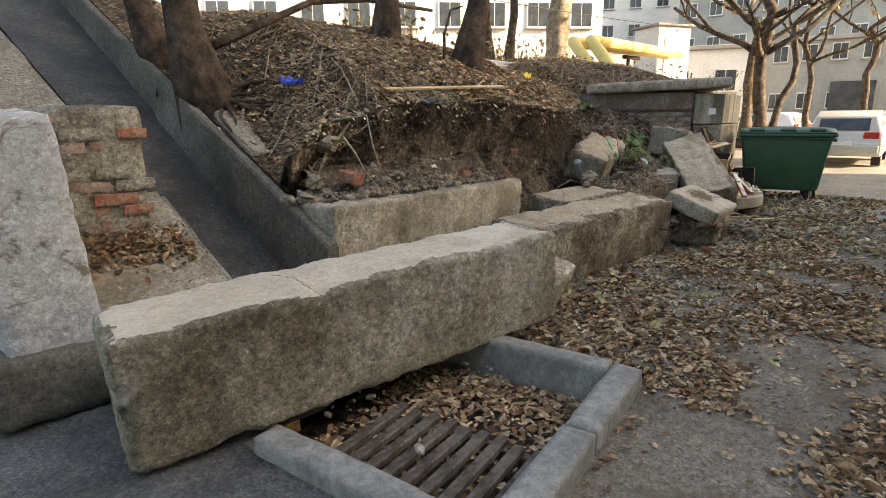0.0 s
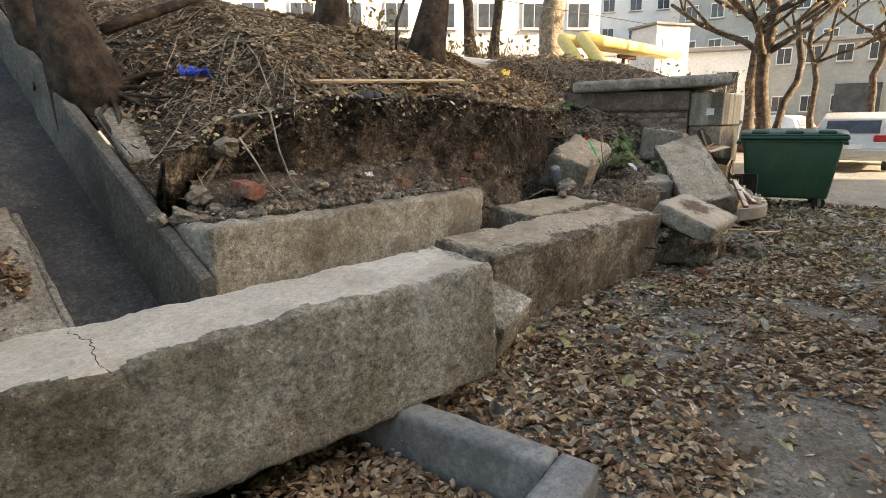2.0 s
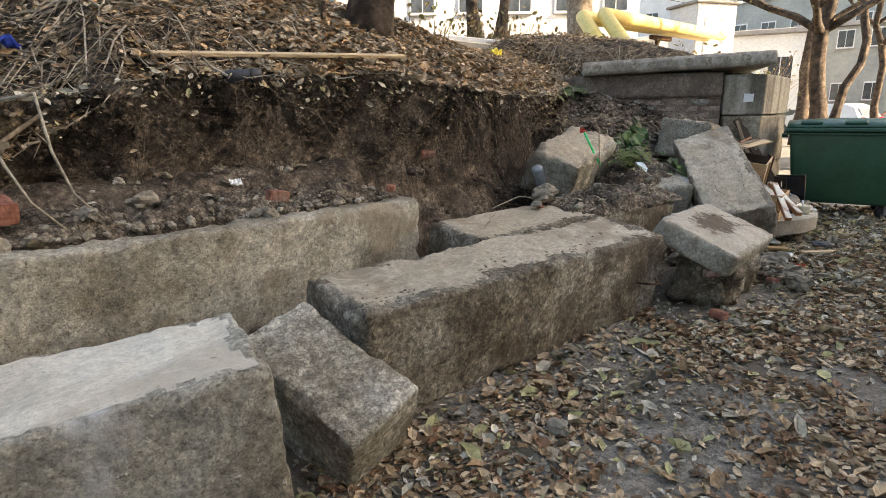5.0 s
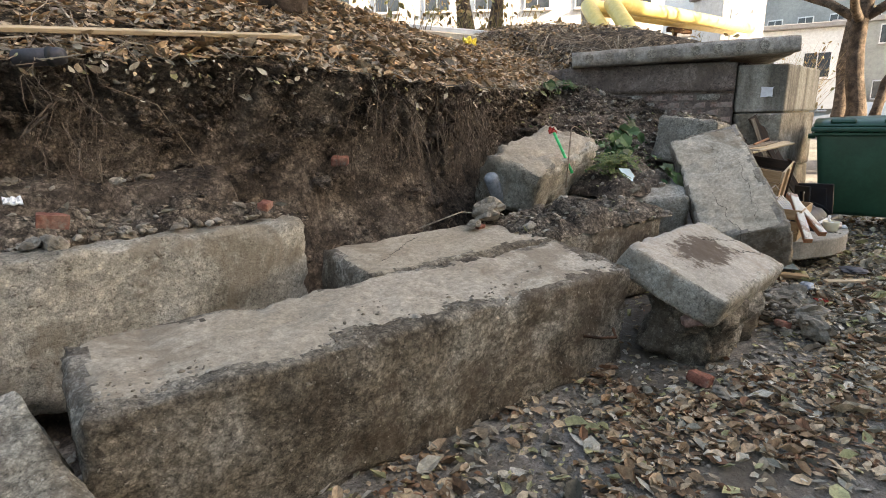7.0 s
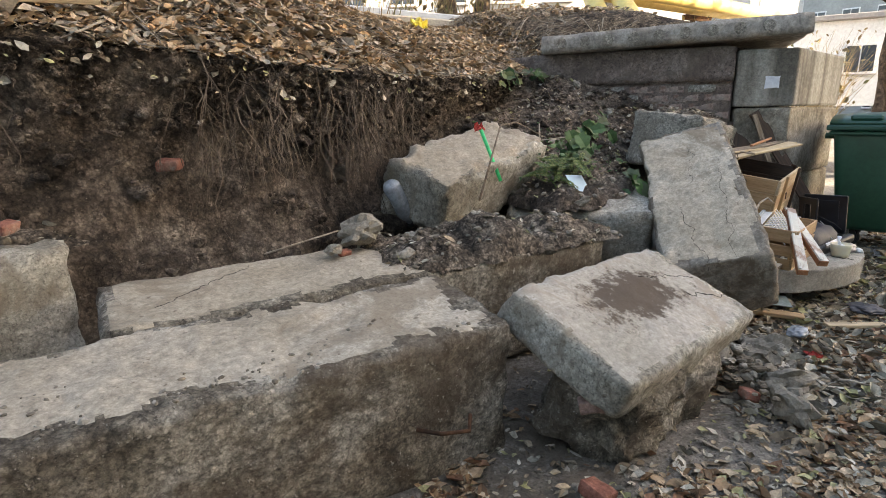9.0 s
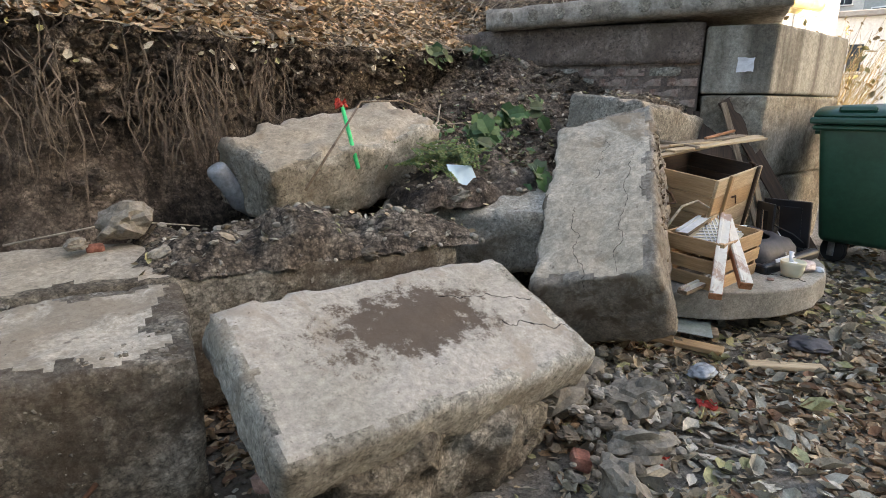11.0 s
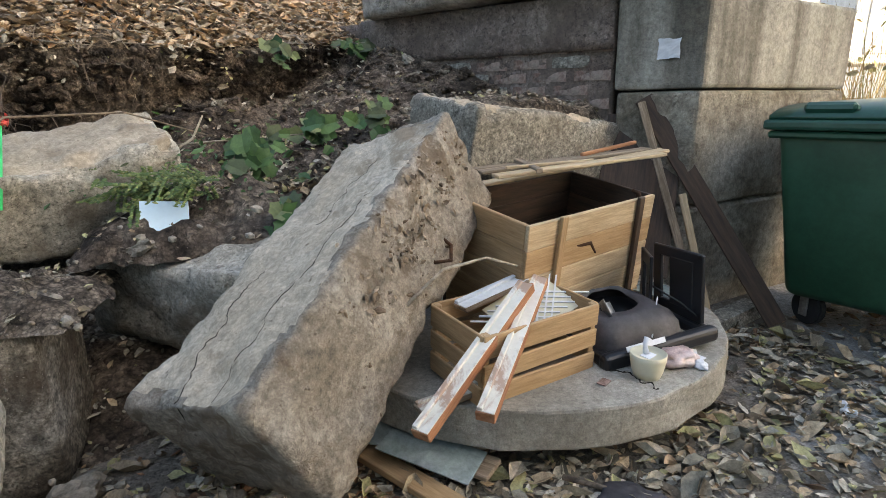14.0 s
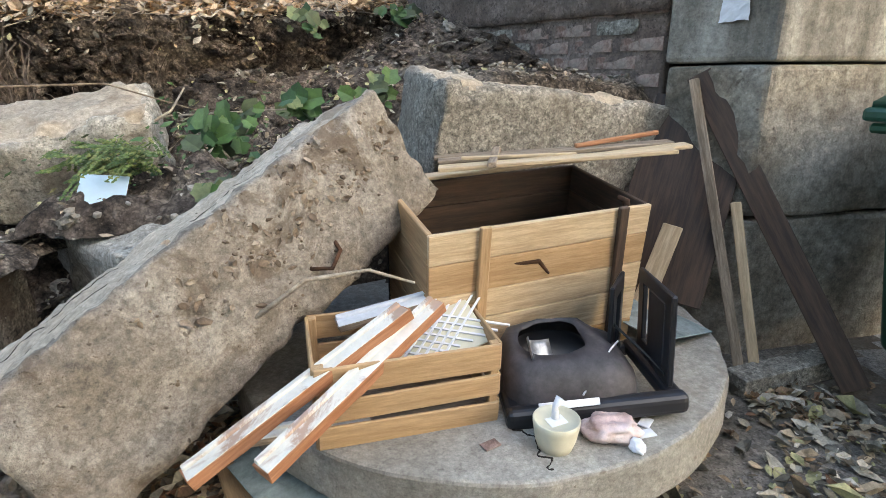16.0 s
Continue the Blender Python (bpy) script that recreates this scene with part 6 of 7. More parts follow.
tagged(part("plank", box((q - p).length, 0.04, 0.022, 0.003), WOOD_NEW, None, m=axes_pose((p + q) / 2, q - p, (0, -0.4, 1))), "long pale plank lying along the edge of the bank", "plank")
for i, (x, y, z, s, mat) in enumerate(((3.125, 2.94, 0.93, 0.05, BRICK), (3.99, 3.20, 0.86, 0.04, BRICK), (5.52, 1.73, 0.03, 0.05, BRICK), (5.60, 1.84, 0.27, 0.045, BRICK_OLD), (5.21, 3.0, 0.62, 0.03, BRICK), (6.55, 1.80, 0.03, 0.04, BRICK), (2.0, 3.02, 0.98, 0.08, BRICK), (4.6, 3.60, 1.02, 0.05, BRICK))):
    v, f, sd = slab_data(s * 2.1, s * 1.5, s * 1.1, step=0.012, r=0.004, wobble=0.004, chip=s * 0.5, seed=100 + i)
    tagged(part("brick_fragment", raw_mesh("fragment", v, f), mat, None, m=pose(x, y, z, 12 * math.sin(i), 10 * math.cos(i * 2), 47 * i)), "broken piece of red brick", "brick fragment", "brick fragments")
for i, (x, y, z, s) in enumerate(((1.76, 3.12, 0.96, 0.085), (1.82, 3.08, 0.88, 0.06), (1.74, 3.04, 0.82, 0.06), (1.62, 3.02, 0.86, 0.07), (1.50, 3.06, 0.86, 0.06), (1.98, 3.3, 1.22, 0.10), (8.76, 5.08, 1.70, 0.13), (8.45, 4.9, 1.58, 0.10), (6.75, 1.75, 0.06, 0.11), (6.55, 1.62, 0.06, 0.09), (6.95, 1.95, 0.08, 0.10), (6.72, 2.15, 0.10, 0.13), (5.3, 3.05, 0.70, 0.09), (5.15, 2.98, 0.65, 0.05), (5.48, 1.60, 0.02, 0.04), (3.7, 1.55, 0.03, 0.05), (2.55, 3.15, 0.95, 0.06), (2.3, 3.0, 0.93, 0.05))):
    pl = Pile()
    pl.add(stone_data((0, 0, 0), s, random.Random(200 + i)))
    tagged(part("rock", pl.mesh("rock"), STONE, None, m=pose(x, y, z)), "rough grey lump of broken concrete", "stone", "loose lumps")

lump_rng = random.Random(404)
for i in range(16):
    x, y, size = lump_rng.uniform(6.58, 6.98), lump_rng.uniform(2.05, 2.62), lump_rng.uniform(0.045, 0.10)
    pl = Pile()
    pl.add(stone_data((0, 0, 0), size, random.Random(430 + i)))
    tagged(part("rock", pl.mesh("rock"), STONE, None, m=pose(x, y, size * 0.35)), "rough grey lump of broken concrete", "stone", "loose lumps")
for x, y, z, L, W, tilt, turn_, label in ((7.68, 2.36, 0.085, 0.34, 0.15, 8, -48, "broken sheet of greenish glass on a board"), (7.60, 2.50, 0.08, 0.22, 0.12, 12, -30, "broken piece of greenish glass on a board"), (8.93, 3.0, 0.30, 0.20, 0.12, 20, 30, "broken piece of greenish glass by the casing")):
    tagged(part("glass_sheet", box(L, W, 0.006, 0.0015), GLASS_PANE, None, m=pose(x, y, z, tilt, 4, turn_)), label, "glass sheet")
bag("plastic_sheet", pose(8.17, 1.97, 0.03), (0.10, 0.09, 0.022), GREY_PLASTIC, "crumpled dark grey plastic sheet among leaves", 8, "plastic sheet")
bag("plastic_bag", pose(7.45, 2.02, 0.03), (0.07, 0.05, 0.028), BOTTLE, "crumpled clear plastic bag among leaves", 12)
stem([(8.05, 2.15, 0.03), (8.17, 2.02, 0.035), (8.30, 1.93, 0.03)], 0.010, "grey stick beside the well cover", TWIG)
stem([(6.98, 1.72, 0.02), (7.05, 1.60, 0.03), (7.10, 1.50, 0.02)], 0.007, "thin brown stick lying among leaves", TWIG_PALE)
green = Pile()
for _ in range(190):
    x, y = rng.gauss(7.15, 0.24), rng.gauss(3.62, 0.22)
    green.add(leaf_data((x, y, 0.80 + 0.35 * (y - 3.2) + rng.uniform(0, 0.10)), (rng.uniform(-0.7, 0.7), rng.uniform(-1, 0.1), 1), min(0.05, 0.018 * math.exp(rng.gauss(0, 0.5))), rng, 0.8))
for x, y, z in ((7.28, 3.55, 0.98), (7.22, 3.48, 0.96), (7.34, 3.62, 1.02), (7.47, 4.60, 1.50), (8.0, 4.85, 1.58), (7.55, 3.75, 1.08), (7.9, 3.9, 1.1), (7.35, 3.05, 0.75)):
    for _ in range(14):
        green.add(lobed_leaf((x + rng.gauss(0, 0.05), y + rng.gauss(0, 0.05), z + rng.gauss(0, 0.04)), (rng.uniform(-0.8, 0.8), -1, rng.uniform(0.2, 1.2)), rng.uniform(0.03, 0.09), rng))
tagged(part("cut_greenery", green.mesh("greenery"), GREENLEAF), "wilting green leaves thrown on the earth", "leaves", kind="stuff")
sprig = Pile()
for _ in range(60):
    o = Vector((rng.gauss(6.90, 0.10), rng.gauss(3.35, 0.06), rng.uniform(0.82, 0.93)))
    d = Vector((rng.gauss(0, 0.6), rng.gauss(-0.5, 0.3), rng.gauss(-0.1, 0.25))).normalized() * rng.uniform(0.08, 0.17)
    for k in range(14):
        p = o + d * (k / 13)
        for s in (-1, 1):
            sprig.add(leaf_data(p + Vector((s * 0.012, 0, 0.004)), (rng.uniform(-0.5, 0.5), -0.5, 1), 0.018, rng, 0.2))
tagged(part("conifer_sprigs", sprig.mesh("sprigs"), SPRIG), "yellow green conifer sprigs on damp mud", "sprigs", kind="stuff")
debris = Pile()
for _ in range(520):
    yy = 3.43 - abs(rng.gauss(0, 0.14))
    debris.add(leaf_data((rng.uniform(0.30, 0.92), yy, stub_top(yy) + 0.01 + rng.uniform(0, max(0.02, 0.12 - 0.5 * (3.43 - yy)))), (rng.uniform(-1, 1), rng.uniform(-1, 1), 0.8), rng.uniform(0.02, 0.05), rng, 0.6))
tagged(part("ledge_leaves", debris.mesh("ledge leaves"), LEAF), "brown leaves and twigs on the broken ledge", "leaves", kind="stuff")


# ---- trees and the background ----
def limb(pile, p, d, r, length, depth, rng, wander=0.18, sides=7, up=0.15):
    """A tapering limb that forks into thinner ones."""
    n = 6
    pts, radii = [], []
    p, d = Vector(p), Vector(d).normalized()
    for i in range(n):
        pts.append(p.copy())
        radii.append(r * (1 - 0.45 * i / (n - 1)) if depth else r * (1 - 0.85 * i / (n - 1)))
        d = (d + Vector((rng.gauss(0, wander), rng.gauss(0, wander), rng.gauss(up * 0.4, wander * 0.6)))).normalized()
        p = p + d * length / (n - 1)
    pile.add(tube_data(pts, radii, sides if r > 0.02 else 4))
    if depth:
        for _ in range(3 if depth > 1 else 4):
            k = rng.randint(2, n - 1)
            nd = (d + Vector((rng.gauss(0, 0.6), rng.gauss(0, 0.6), rng.gauss(0.15, 0.4)))).normalized()
            limb(pile, pts[k], nd, radii[k] * rng.uniform(0.45, 0.7), length * rng.uniform(0.5, 0.75), depth - 1, rng, wander, sides, up)


def bare_tree(base, lean, r, trunk, label, seed, mat=BARK, depth=3, flare=1.7, leaves=None, spread=1.0, leaf_size=0.065, leaf_count=700):
    base = Vector(base)
    t = thing("tree", Matrix.Translation(base), label, "tree", "bare trees")
    rg = random.Random(seed)
    pts, radii = [], []
    n = 9
    for i in range(n):
        f = i / (n - 1)
        q = Vector(lean) * trunk * f + Vector((0, 0, trunk * f - 0.15)) + Vector((fbm((seed, f * 3, 0), 2), fbm((seed, f * 3, 9), 2), 0)) * 0.10 * trunk * f
        pts.append(q)
        radii.append(r * (flare * (1 - f * 4) + f * 4 if f < 0.25 else 1 - 0.25 * f))
    me = tube(pts, radii, 14)
    for v in me.vertices:
        v.co += Vector((v.co.x, v.co.y, 0)).normalized() * r * 0.16 * fbm((v.co.x * 9, v.co.y * 9, v.co.z * 2.2 + seed), 3)
    part("trunk", me, mat, t)
    crown = Pile()
    for k in range(4):
        i = rg.randint(n - 4, n - 1)
        a = rg.uniform(0, 6.28)
        limb(crown, pts[i], (math.cos(a) * spread, math.sin(a) * spread, rg.uniform(0.2, 0.9)), radii[i] * 0.6, trunk * 0.75, depth, rg)
    part("crown", crown.mesh("crown", True), mat, t, "bare twiggy crown")
    if leaves:
        lv = Pile()
        for _ in range(leaf_count):
            v = rg.choice(crown.v)
            lv.add(leaf_data(Vector(v) + Vector((rg.gauss(0, 0.1), rg.gauss(0, 0.1), rg.gauss(0, 0.1))), (rg.gauss(0, 1), rg.gauss(0, 1), 0.5), leaf_size * rg.uniform(0.6, 1.4), rg))
        part("dry_leaves", lv.mesh("dry leaves"), leaves, t, "last dry leaves")
    return t


bare_tree((1.60, 4.50, 1.50), (-0.12, 0.10, 0), 0.155, 3.4, "dark rough tree trunk with bared roots on the bank", 1)
bare_tree((1.50, 5.20, 1.85), (-0.22, 0.15, 0), 0.11, 3.2, "dark crooked tree trunk on the bank", 2)
bare_tree((3.74, 4.85, 2.15), (0.16, -0.02, 0), 0.125, 3.4, "dark tree trunk leaning over the bank", 3)
bare_tree((4.48, 4.28, 1.93), (0.30, 0.02, 0), 0.135, 3.4, "dark tree trunk leaning strongly", 4)
bare_tree((9.2, 8.1, 2.3), (-0.10, 0, 0), 0.11, 4.0, "slim dark tree trunk beside another", 5)
bare_tree((9.6, 8.0, 2.3), (0.16, 0, 0), 0.10, 4.0, "slim dark tree trunk beside another", 6)
bare_tree((17.5, 12.2, 2.2), (0.0, 0, 0), 0.46, 7.0, "thick pale tree trunk in sunlight", 7, BARK_PALE)
bare_tree((16.1, 4.6, 0.4), (0.02, 0.08, 0), 0.17, 4.2, "old tree trunk with twiggy crown beside the road", 8, BARK, leaves=DRY_GRASS)
bare_tree((16.8, 4.7, 0.4), (0.30, -0.1, 0), 0.10, 4.0, "leaning tree trunk beside the road", 9, BARK)
bare_tree((24.0, 7.6, 0.2), (0.1, 0.05, 0), 0.2, 5.0, "slim tree in front of a building", 12, BARK, leaves=DRY_GRASS, spread=1.4, leaf_size=0.11, leaf_count=1800)
bare_tree((27.0, 6.2, 0.1), (-0.1, 0.05, 0), 0.12, 5.5, "slim tree in front of a building", 14, BARK, leaves=DRY_GRASS, spread=1.5, leaf_size=0.12, leaf_count=1800)
bare_tree((30.0, 4.8, 0.0), (0.0, 0.05, 0), 0.16, 5.0, "slim tree in front of a building", 13, BARK, leaves=DRY_GRASS, spread=1.4, leaf_size=0.13, leaf_count=1800)
rr = random.Random(77)
rootp = Pile()
for k in range(16):
    a = rr.uniform(-0.6, 3.6) - 1.5
    p, d = Vector((1.62, 4.42, 1.62)), Vector((math.cos(a), math.sin(a) - 0.4, 0)).normalized()
    pts = []
    for i in range(6):
        px = max(p.x, wall_outer(p.y) + 0.04)
        pts.append((px, p.y, (on_bank(px, p.y) if p.y > lip(px)[0] else 1.3) + 0.05 - 0.01 * i + rr.uniform(0, 0.04)))
        p = p + d * rr.uniform(0.08, 0.18)
        d = (d + Vector((rr.gauss(0, 0.3), rr.gauss(0, 0.3), 0))).normalized()
    rootp.add(tube_data(pts, [0.022, 0.02, 0.016, 0.012, 0.008, 0.004], 6))
tagged(part("bare_roots", rootp.mesh("bare roots", True), BARK), "bared tree roots spreading over the bank", "roots", kind="stuff")
stem([(1.75, 4.7, 2.05), (2.3, 4.9, 2.30), (3.0, 5.1, 2.62), (3.9, 5.3, 2.78), (5.2, 5.6, 2.85)], 0.045, "long dark fallen branch between the trees", BARK, "fallen_branch")
stem([(4.1, 4.2, 1.95), (4.15, 4.25, 2.3), (4.4, 4.4, 2.6), (4.8, 4.6, 2.72)], 0.02, "crooked dark sapling on the bank", BARK, "sapling")

# dry bushes and grass
def bush(x, y, z, w, h, n, label, seed, mat=DRY_GRASS, group="dry bushes"):
    rg, pl = random.Random(seed), Pile()
    for _ in range(n):
        a, s = rg.uniform(0, 6.28), rg.random() ** 0.5 * w
        p = Vector((s * math.cos(a) * 0.5, s * math.sin(a) * 0.5, 0))
        d = Vector((math.cos(a) * rg.uniform(0.1, 0.6), math.sin(a) * rg.uniform(0.1, 0.6), 1)).normalized()
        L = h * rg.uniform(0.5, 1.1)
        q, pts = p.copy(), []
        for k in range(4):
            pts.append(q.copy())
            q += d * L / 3
            d = (d + Vector((rg.gauss(0, 0.16), rg.gauss(0, 0.16), -0.06))).normalized()
        r = rg.uniform(0.003, 0.009)
        pl.add(tube_data(pts, [r, r * 0.8, r * 0.6, r * 0.3], 3))
        if rg.random() < 0.5:
            pl.add(leaf_data(pts[-1], (rg.gauss(0, 1), rg.gauss(0, 1), 0.6), rg.uniform(0.04, 0.10), rg))
    tagged(part("bush", pl.mesh("bush"), mat, None, m=pose(x, y, z)), label, "bush", group)


bush(14.2, 5.6, 0.55, 1.1, 1.6, 170, "dry straw coloured bush in sunlight", 1)
bush(15.6, 6.2, 0.7, 1.4, 1.8, 190, "dry straw coloured bush in sunlight", 2)
bush(13.0, 6.6, 1.6, 1.0, 1.0, 160, "dry straw coloured weeds above the wall", 3)
bush(11.4, 7.2, 2.2, 0.9, 0.5, 160, "dry weeds round the yellow pipes", 4)
bush(9.2, 7.6, 2.25, 1.2, 0.7, 200, "dry weeds at the tree feet", 5)
bush(7.6, 8.2, 2.3, 1.6, 0.7, 220, "dry weeds at the top of the bank", 6)
bush(5.6, 7.6, 2.55, 1.6, 0.6, 160, "dry weeds at the top of the bank", 7)
bush(12.2, 8.6, 2.2, 1.6, 0.8, 200, "dry weeds round the yellow pipes", 8)

# gas pipes
pipe = thing("gas_pipe", pose(0, 0, 0), "yellow painted overground gas pipe with a bend", "gas pipe")
for dx, dy in ((0, 0), (0.12, -0.42)):
    a, b, c = Vector((10.72 + dx, 6.05 + dy, 1.9)), Vector((11.55 + dx, 7.55 + dy, 3.13)), Vector((19.5 + dx, 9.0 + dy, 3.45))
    pts = [a, a.lerp(b, 0.5), a.lerp(b, 0.92), b, b.lerp(c, 0.03), b.lerp(c, 0.5), c]
    part("pipe_run", tube(pts, [0.135] * 7, 16), YELLOW, pipe)
part("pipe_bracket", join(box(0.9, 0.10, 0.10, 0.01, pose(15.4, 8.1, 3.05)), box(0.08, 0.08, 1.2, 0.01, pose(15.4, 8.2, 2.5))), RUST, pipe, "dark steel support")
# long low rail and cabinet
railing = thing("low_rail", axes_pose((7.7, 7.6, 2.42), (3.4, -1.9, -0.35), (0, 0, 1)), "long pale concrete kerb lying across the bank top", "kerb rail")
part("beam", box(4.2, 0.22, 0.14, 0.02), CONC_TOP, railing)
part("upper_beam", box(4.1, 0.08, 0.10, 0.015), PANEL_WHITE, railing, "whitish strip", m=pose(0, 0.08, 0.11))
cab = thing("gas_cabinet", axes_pose((20.5, 9.7, 1.9), (0.85, -0.35, 0), (0, 0, 1)), "white painted metal gas cabinet", "cabinet")
part("body", box(1.5, 1.3, 2.6, 0.03, pose(0, 0, 1.3)), PANEL_WHITE, cab)
part("roof", box(1.7, 1.5, 0.08, 0.02, pose(0, 0, 2.64)), ROOF, cab, "grey roof sheet")
part("door", box(0.9, 0.03, 2.0, 0.01, pose(0, -0.66, 1.2)), PANEL_WHITE, cab)


def house(name, m, L, D, H, storeys, bays, mat, label, roof=True, base=0.0, win=(1.3, 1.4)):
    h = thing(name, m, label, "building")
    part("wall", box(L, D, H, 0.02, pose(0, D / 2, H / 2)), mat, h)
    if roof:
        part("roof", box(L + 0.6, D + 0.6, 0.25, 0.03, pose(0, D / 2, H + 0.13)), ROOF, h, "grey flat roof")
    sh = H / storeys
    wm = mesh_of(join(box(win[0], 0.10, win[1], 0.01)), "frame")
    wm.materials.append(PANEL_WHITE)
    pm = mesh_of(join(box(win[0] * 0.42, 0.04, win[1] * 0.85, 0.005)), "pane")
    pm.materials.append(GLASS_DARK)
    sm = mesh_of(join(box(win[0] + 0.15, 0.18, 0.05, 0.01)), "sill")
    sm.materials.append(ROOF)
    for s in range(storeys):
        for b in range(bays):
            x, z = -L / 2 + L * (b + 0.5) / bays, base + sh * (s + 0.55)
            w = part("window", wm, None, h, m=pose(x, -0.03, z))
            for o in (-0.23, 0.23):
                part("pane", pm, None, w, m=pose(o * win[0], -0.045, 0))
            part("sill", sm, None, w, m=pose(0, -0.08, -win[1] / 2 - 0.03))
    return h


def facing(x, y, z, bearing):
    """A house whose front looks back along a bearing (degrees) towards the path."""
    return pose(x, y, z, 0, 0, bearing - 90)


house("white_house", facing(20, 24, 2.2, 52), 22, 8, 6, 2, 9, PANEL_WHITE, "long white house with windows beyond the bank")
house("long_shed", facing(33, 19, 1.2, 28), 16, 7, 4.0, 1, 6, PANEL_WHITE, "low white shed with a grey roof")
house("apartment_building", facing(56, 9.5, 0, 10), 30, 10, 15, 5, 14, PANEL_GREY, "grey five storey apartment building behind trees", win=(1.1, 1.3))
house("apartment_building", facing(58, 36, 0, 33), 34, 10, 15, 5, 12, PANEL_WHITE, "pale five storey apartment building far behind")
gate = house("gate_house", facing(40, 9.0, 0, 12), 9, 5, 5.6, 2, 6, PANEL_GREY, "grey building with a dark passage", base=0.6, win=(0.8, 1.0))
# no opening is cut; a dark slab on the wall stands for the passage's shade
part("passage", box(2.2, 0.3, 3.2, 0.02, pose(1.6, -0.12, 1.6)), GLASS_DARK, gate, "dark slab for the shade of the passage")
low = part("low_wall", box(2.4, 0.3, 1.0, 0.02), PANEL_WHITE, None, m=pose(13.3, 4.75, 0.55, 0, 0, 25))
tagged(low, "low whitewashed wall in sunlight", "wall")
# unseen tall house added at the walker's back to keep sun off the yard
house("apartment_building", pose(-8, -14, 0, 0, 0, 180), 68, 12, 16, 5, 20, PANEL_GREY, "unseen grey five storey building added to shade the yard")


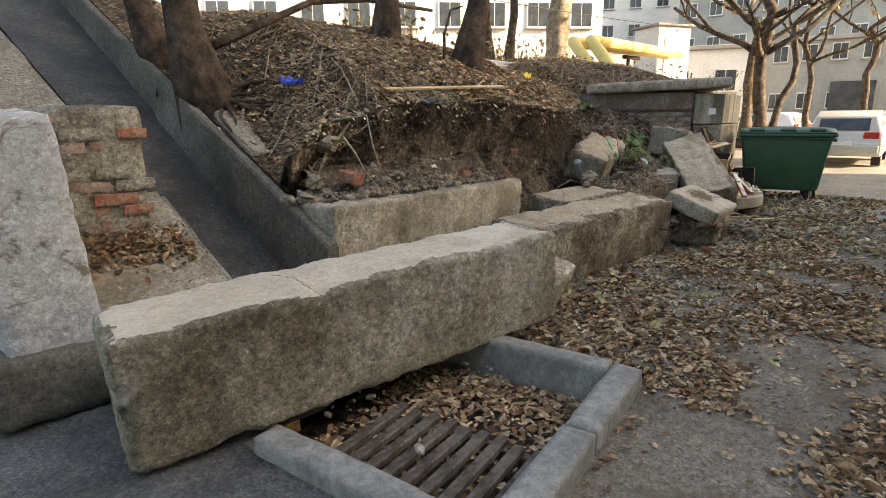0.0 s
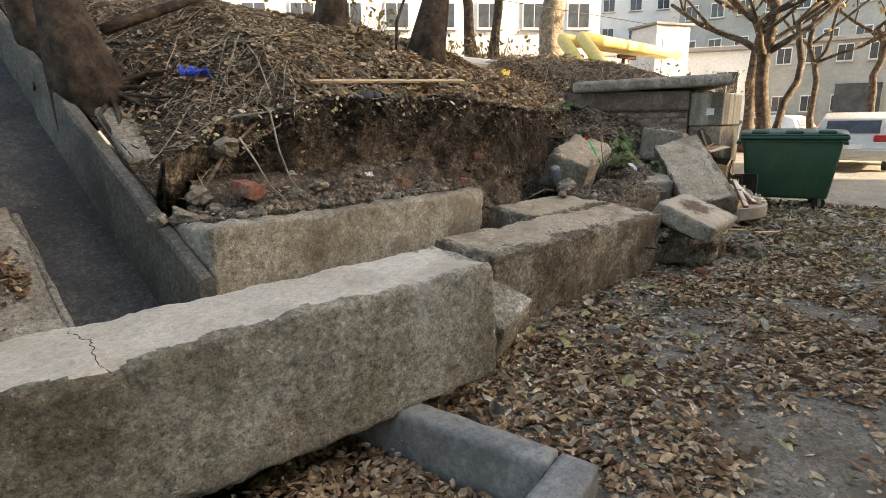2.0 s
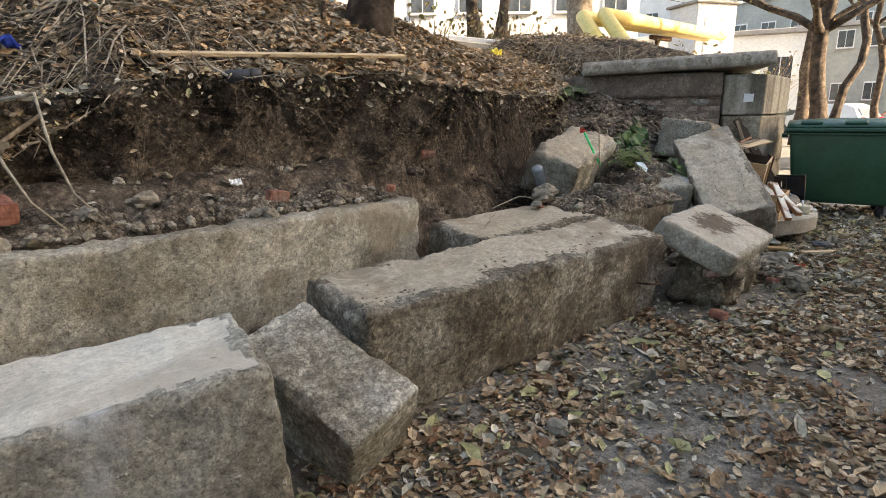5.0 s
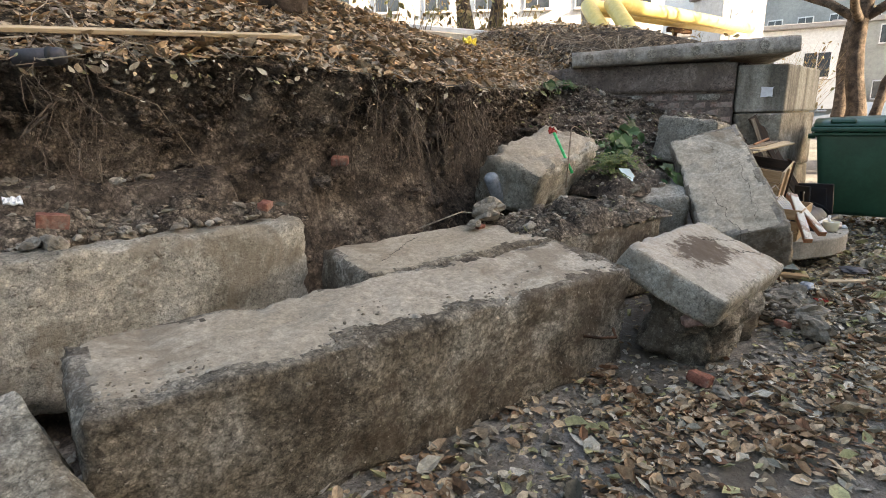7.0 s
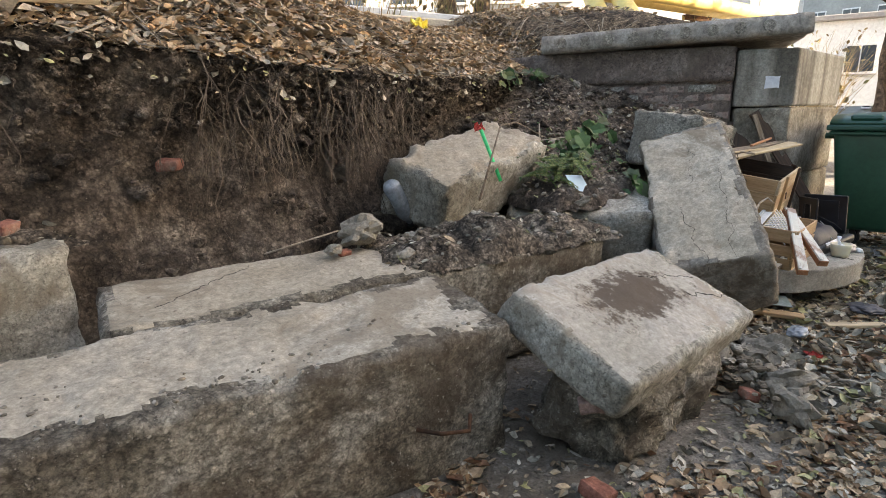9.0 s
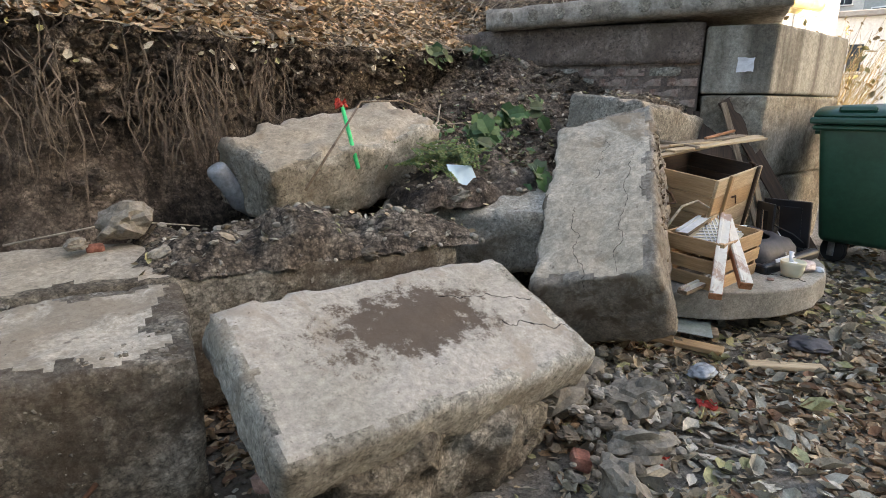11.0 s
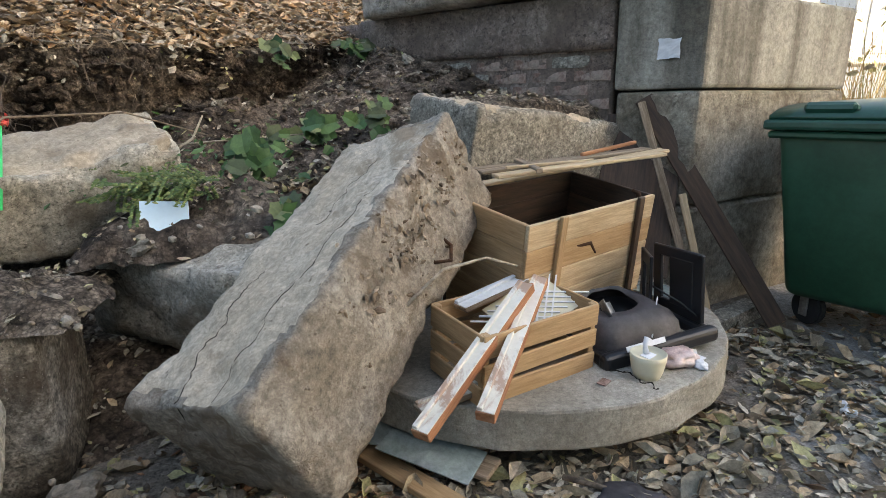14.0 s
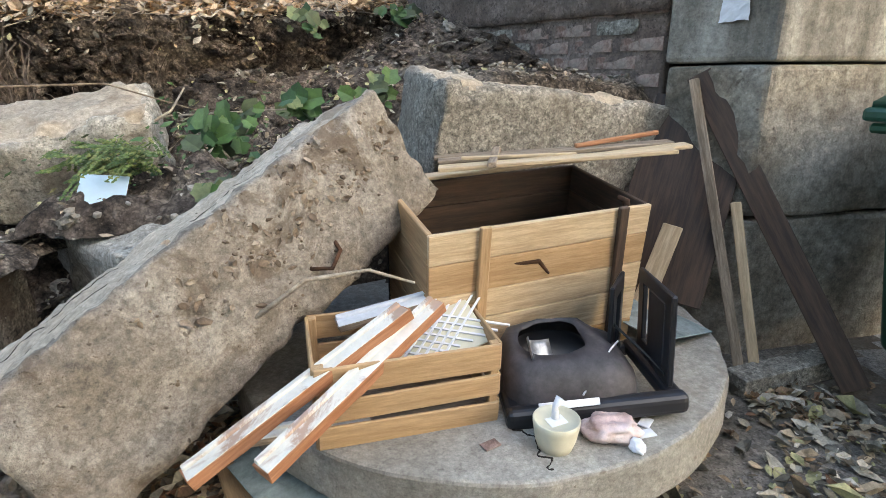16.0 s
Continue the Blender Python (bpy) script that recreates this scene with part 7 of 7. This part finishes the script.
def car(m, paint, label, length=4.2):
    c = thing("car", m, label, "car", "parked cars")
    side = [(-0.5, 0.28), (-0.5, 0.62), (-0.475, 0.86), (-0.40, 1.30), (-0.30, 1.45), (-0.02, 1.47), (0.10, 1.38), (0.24, 0.98), (0.44, 0.86), (0.5, 0.66), (0.5, 0.28)]
    bm = bmesh.new()
    rings = []
    for y, k in ((-0.86, 0.90), (-0.80, 1.0), (0.80, 1.0), (0.86, 0.90)):
        ring = []
        for x, z in side:
            tuck = 0.80 if z > 0.95 else 1.0
            ring.append(bm.verts.new((x * length * (0.985 if k < 1 else 1), y * tuck, 0.28 + (z - 0.28) * (0.99 if k < 1 else 1))))
        rings.append(ring)
    for a, b in zip(rings, rings[1:]):
        for i in range(len(side)):
            j = (i + 1) % len(side)
            bm.faces.new((a[i], a[j], b[j], b[i]))
    bm.faces.new(rings[0][::-1])
    bm.faces.new(rings[-1])
    bmesh.ops.recalc_face_normals(bm, faces=bm.faces[:])
    bmesh.ops.bevel(bm, geom=bm.edges[:], offset=0.025, segments=2, affect="EDGES", profile=0.5)
    part("body", bm, paint, c, smooth=True)
    part("rear_window", box(0.02, 1.12, 0.36, 0.01), GLASS_DARK, c, m=pose(-0.442 * length, 0, 1.10, 0, 32, 0))
    part("windscreen", box(0.02, 1.12, 0.45, 0.01), GLASS_DARK, c, m=pose(0.172 * length, 0, 1.18, 0, -56, 0))
    for s in (-1, 1):
        part("side_window", box(0.40 * length, 0.02, 0.32, 0.01), GLASS_DARK, c, m=pose(-0.14 * length, s * 0.70, 1.17, s * 8, 0, 0))
        part("tail_light", box(0.06, 0.34, 0.16, 0.02), TAIL, c, "red tail light", m=pose(-0.487 * length, s * 0.62, 0.82))
        for x in (-0.31, 0.31):
            wh = bmesh.new()
            bmesh.ops.create_cone(wh, cap_ends=True, segments=24, radius1=0.31, radius2=0.31, depth=0.2, matrix=pose(0, 0, 0, 90, 0, 0))
            w = part("wheel", wh, RUBBER, c, m=pose(x * length, s * 0.76, 0.31))
            rim = bmesh.new()
            bmesh.ops.create_cone(rim, cap_ends=True, segments=20, radius1=0.19, radius2=0.19, depth=0.21, matrix=pose(0, 0, 0, 90, 0, 0))
            part("rim", rim, STEEL, w)
    part("bumper", box(0.14, 1.62, 0.22, 0.04, seg=3), paint, c, m=pose(-0.495 * length, 0, 0.46))
    part("number_plate", box(0.02, 0.5, 0.11, 0.004), PANEL_WHITE, c, "white number plate", m=pose(-0.508 * length - 0.04, 0, 0.62))
    return c


car(pose(19.6, 3.3, 0, 0, 0, 6), CAR_PAINT, "silver beige car seen from behind in sunlight")
car(pose(33.5, 6.4, 0, 0, 0, 60), CAR_RED, "dark red car parked by the buildings")
car(pose(35.0, 4.6, 0, 0, 0, 60), CAR_WHITE, "white car parked by the buildings")
car(pose(31.5, 9.3, 0, 0, 0, 75), CAR_WHITE, "white car parked under trees")
tagged(part("overhead_cable", tube([(2, 16, 5.5), (9, 11, 4.6), (16, 9.5, 4.4), (30, 14, 6)], [0.012] * 4, 5), RUBBER), "thin black overhead cable between trees", "cable")

# ---- bricks of the stair wall and of the retaining wall, last ----
shapes = []
for i, mat in enumerate((BRICK, BRICK_OLD, MORTAR, BRICK_OLD, BRICK)):
    bv, bf, _ = slab_data(0.25 - (0.07 if i == 4 else 0.008 * i), 0.12, 0.068, step=0.042, r=0.006, wobble=0.006, chip=0.035, seed=60 + i)
    me = raw_mesh("brick", bv, bf)
    me.materials.append(mat)
    shapes.append(me)
rb = random.Random(5)
for row in range(9):
    z = 0.78 + 0.079 * row
    for k in range(3):
        x = 0.30 + 0.13 * (row % 2) * 0.9 + 0.255 * k
        if x > 0.78 - 0.018 * row + 0.07 * math.sin(row * 2.1):
            continue
        part("brick", shapes[rb.choice((0, 1, 2, 2, 3, 4, 4))], None, stair, m=pose(x + rb.uniform(-0.02, 0.01), 3.485 + rb.uniform(-0.02, 0.012), z, rb.uniform(-2, 2), rb.uniform(-1.5, 1.5), 3 + rb.uniform(-3, 3)))
for row in range(9):
    z = 0.86 + 0.079 * row
    for k in range(8):
        a = 0.60 + 0.262 * k + 0.13 * (row % 2)
        if a > 2.2 or z > 1.52 or (a > 1.2 and z > 1.42) or z < 1.0:
            continue
        p = CORNER + BACKWARD * a
        part("brick", shapes[rb.choice((1, 1, 3, 3, 3, 2))], None, retaining, m=pose(p.x + 0.068, p.y + 0.051, z, 0, rb.uniform(-1, 1), wall_yaw + rb.uniform(-2, 2)))
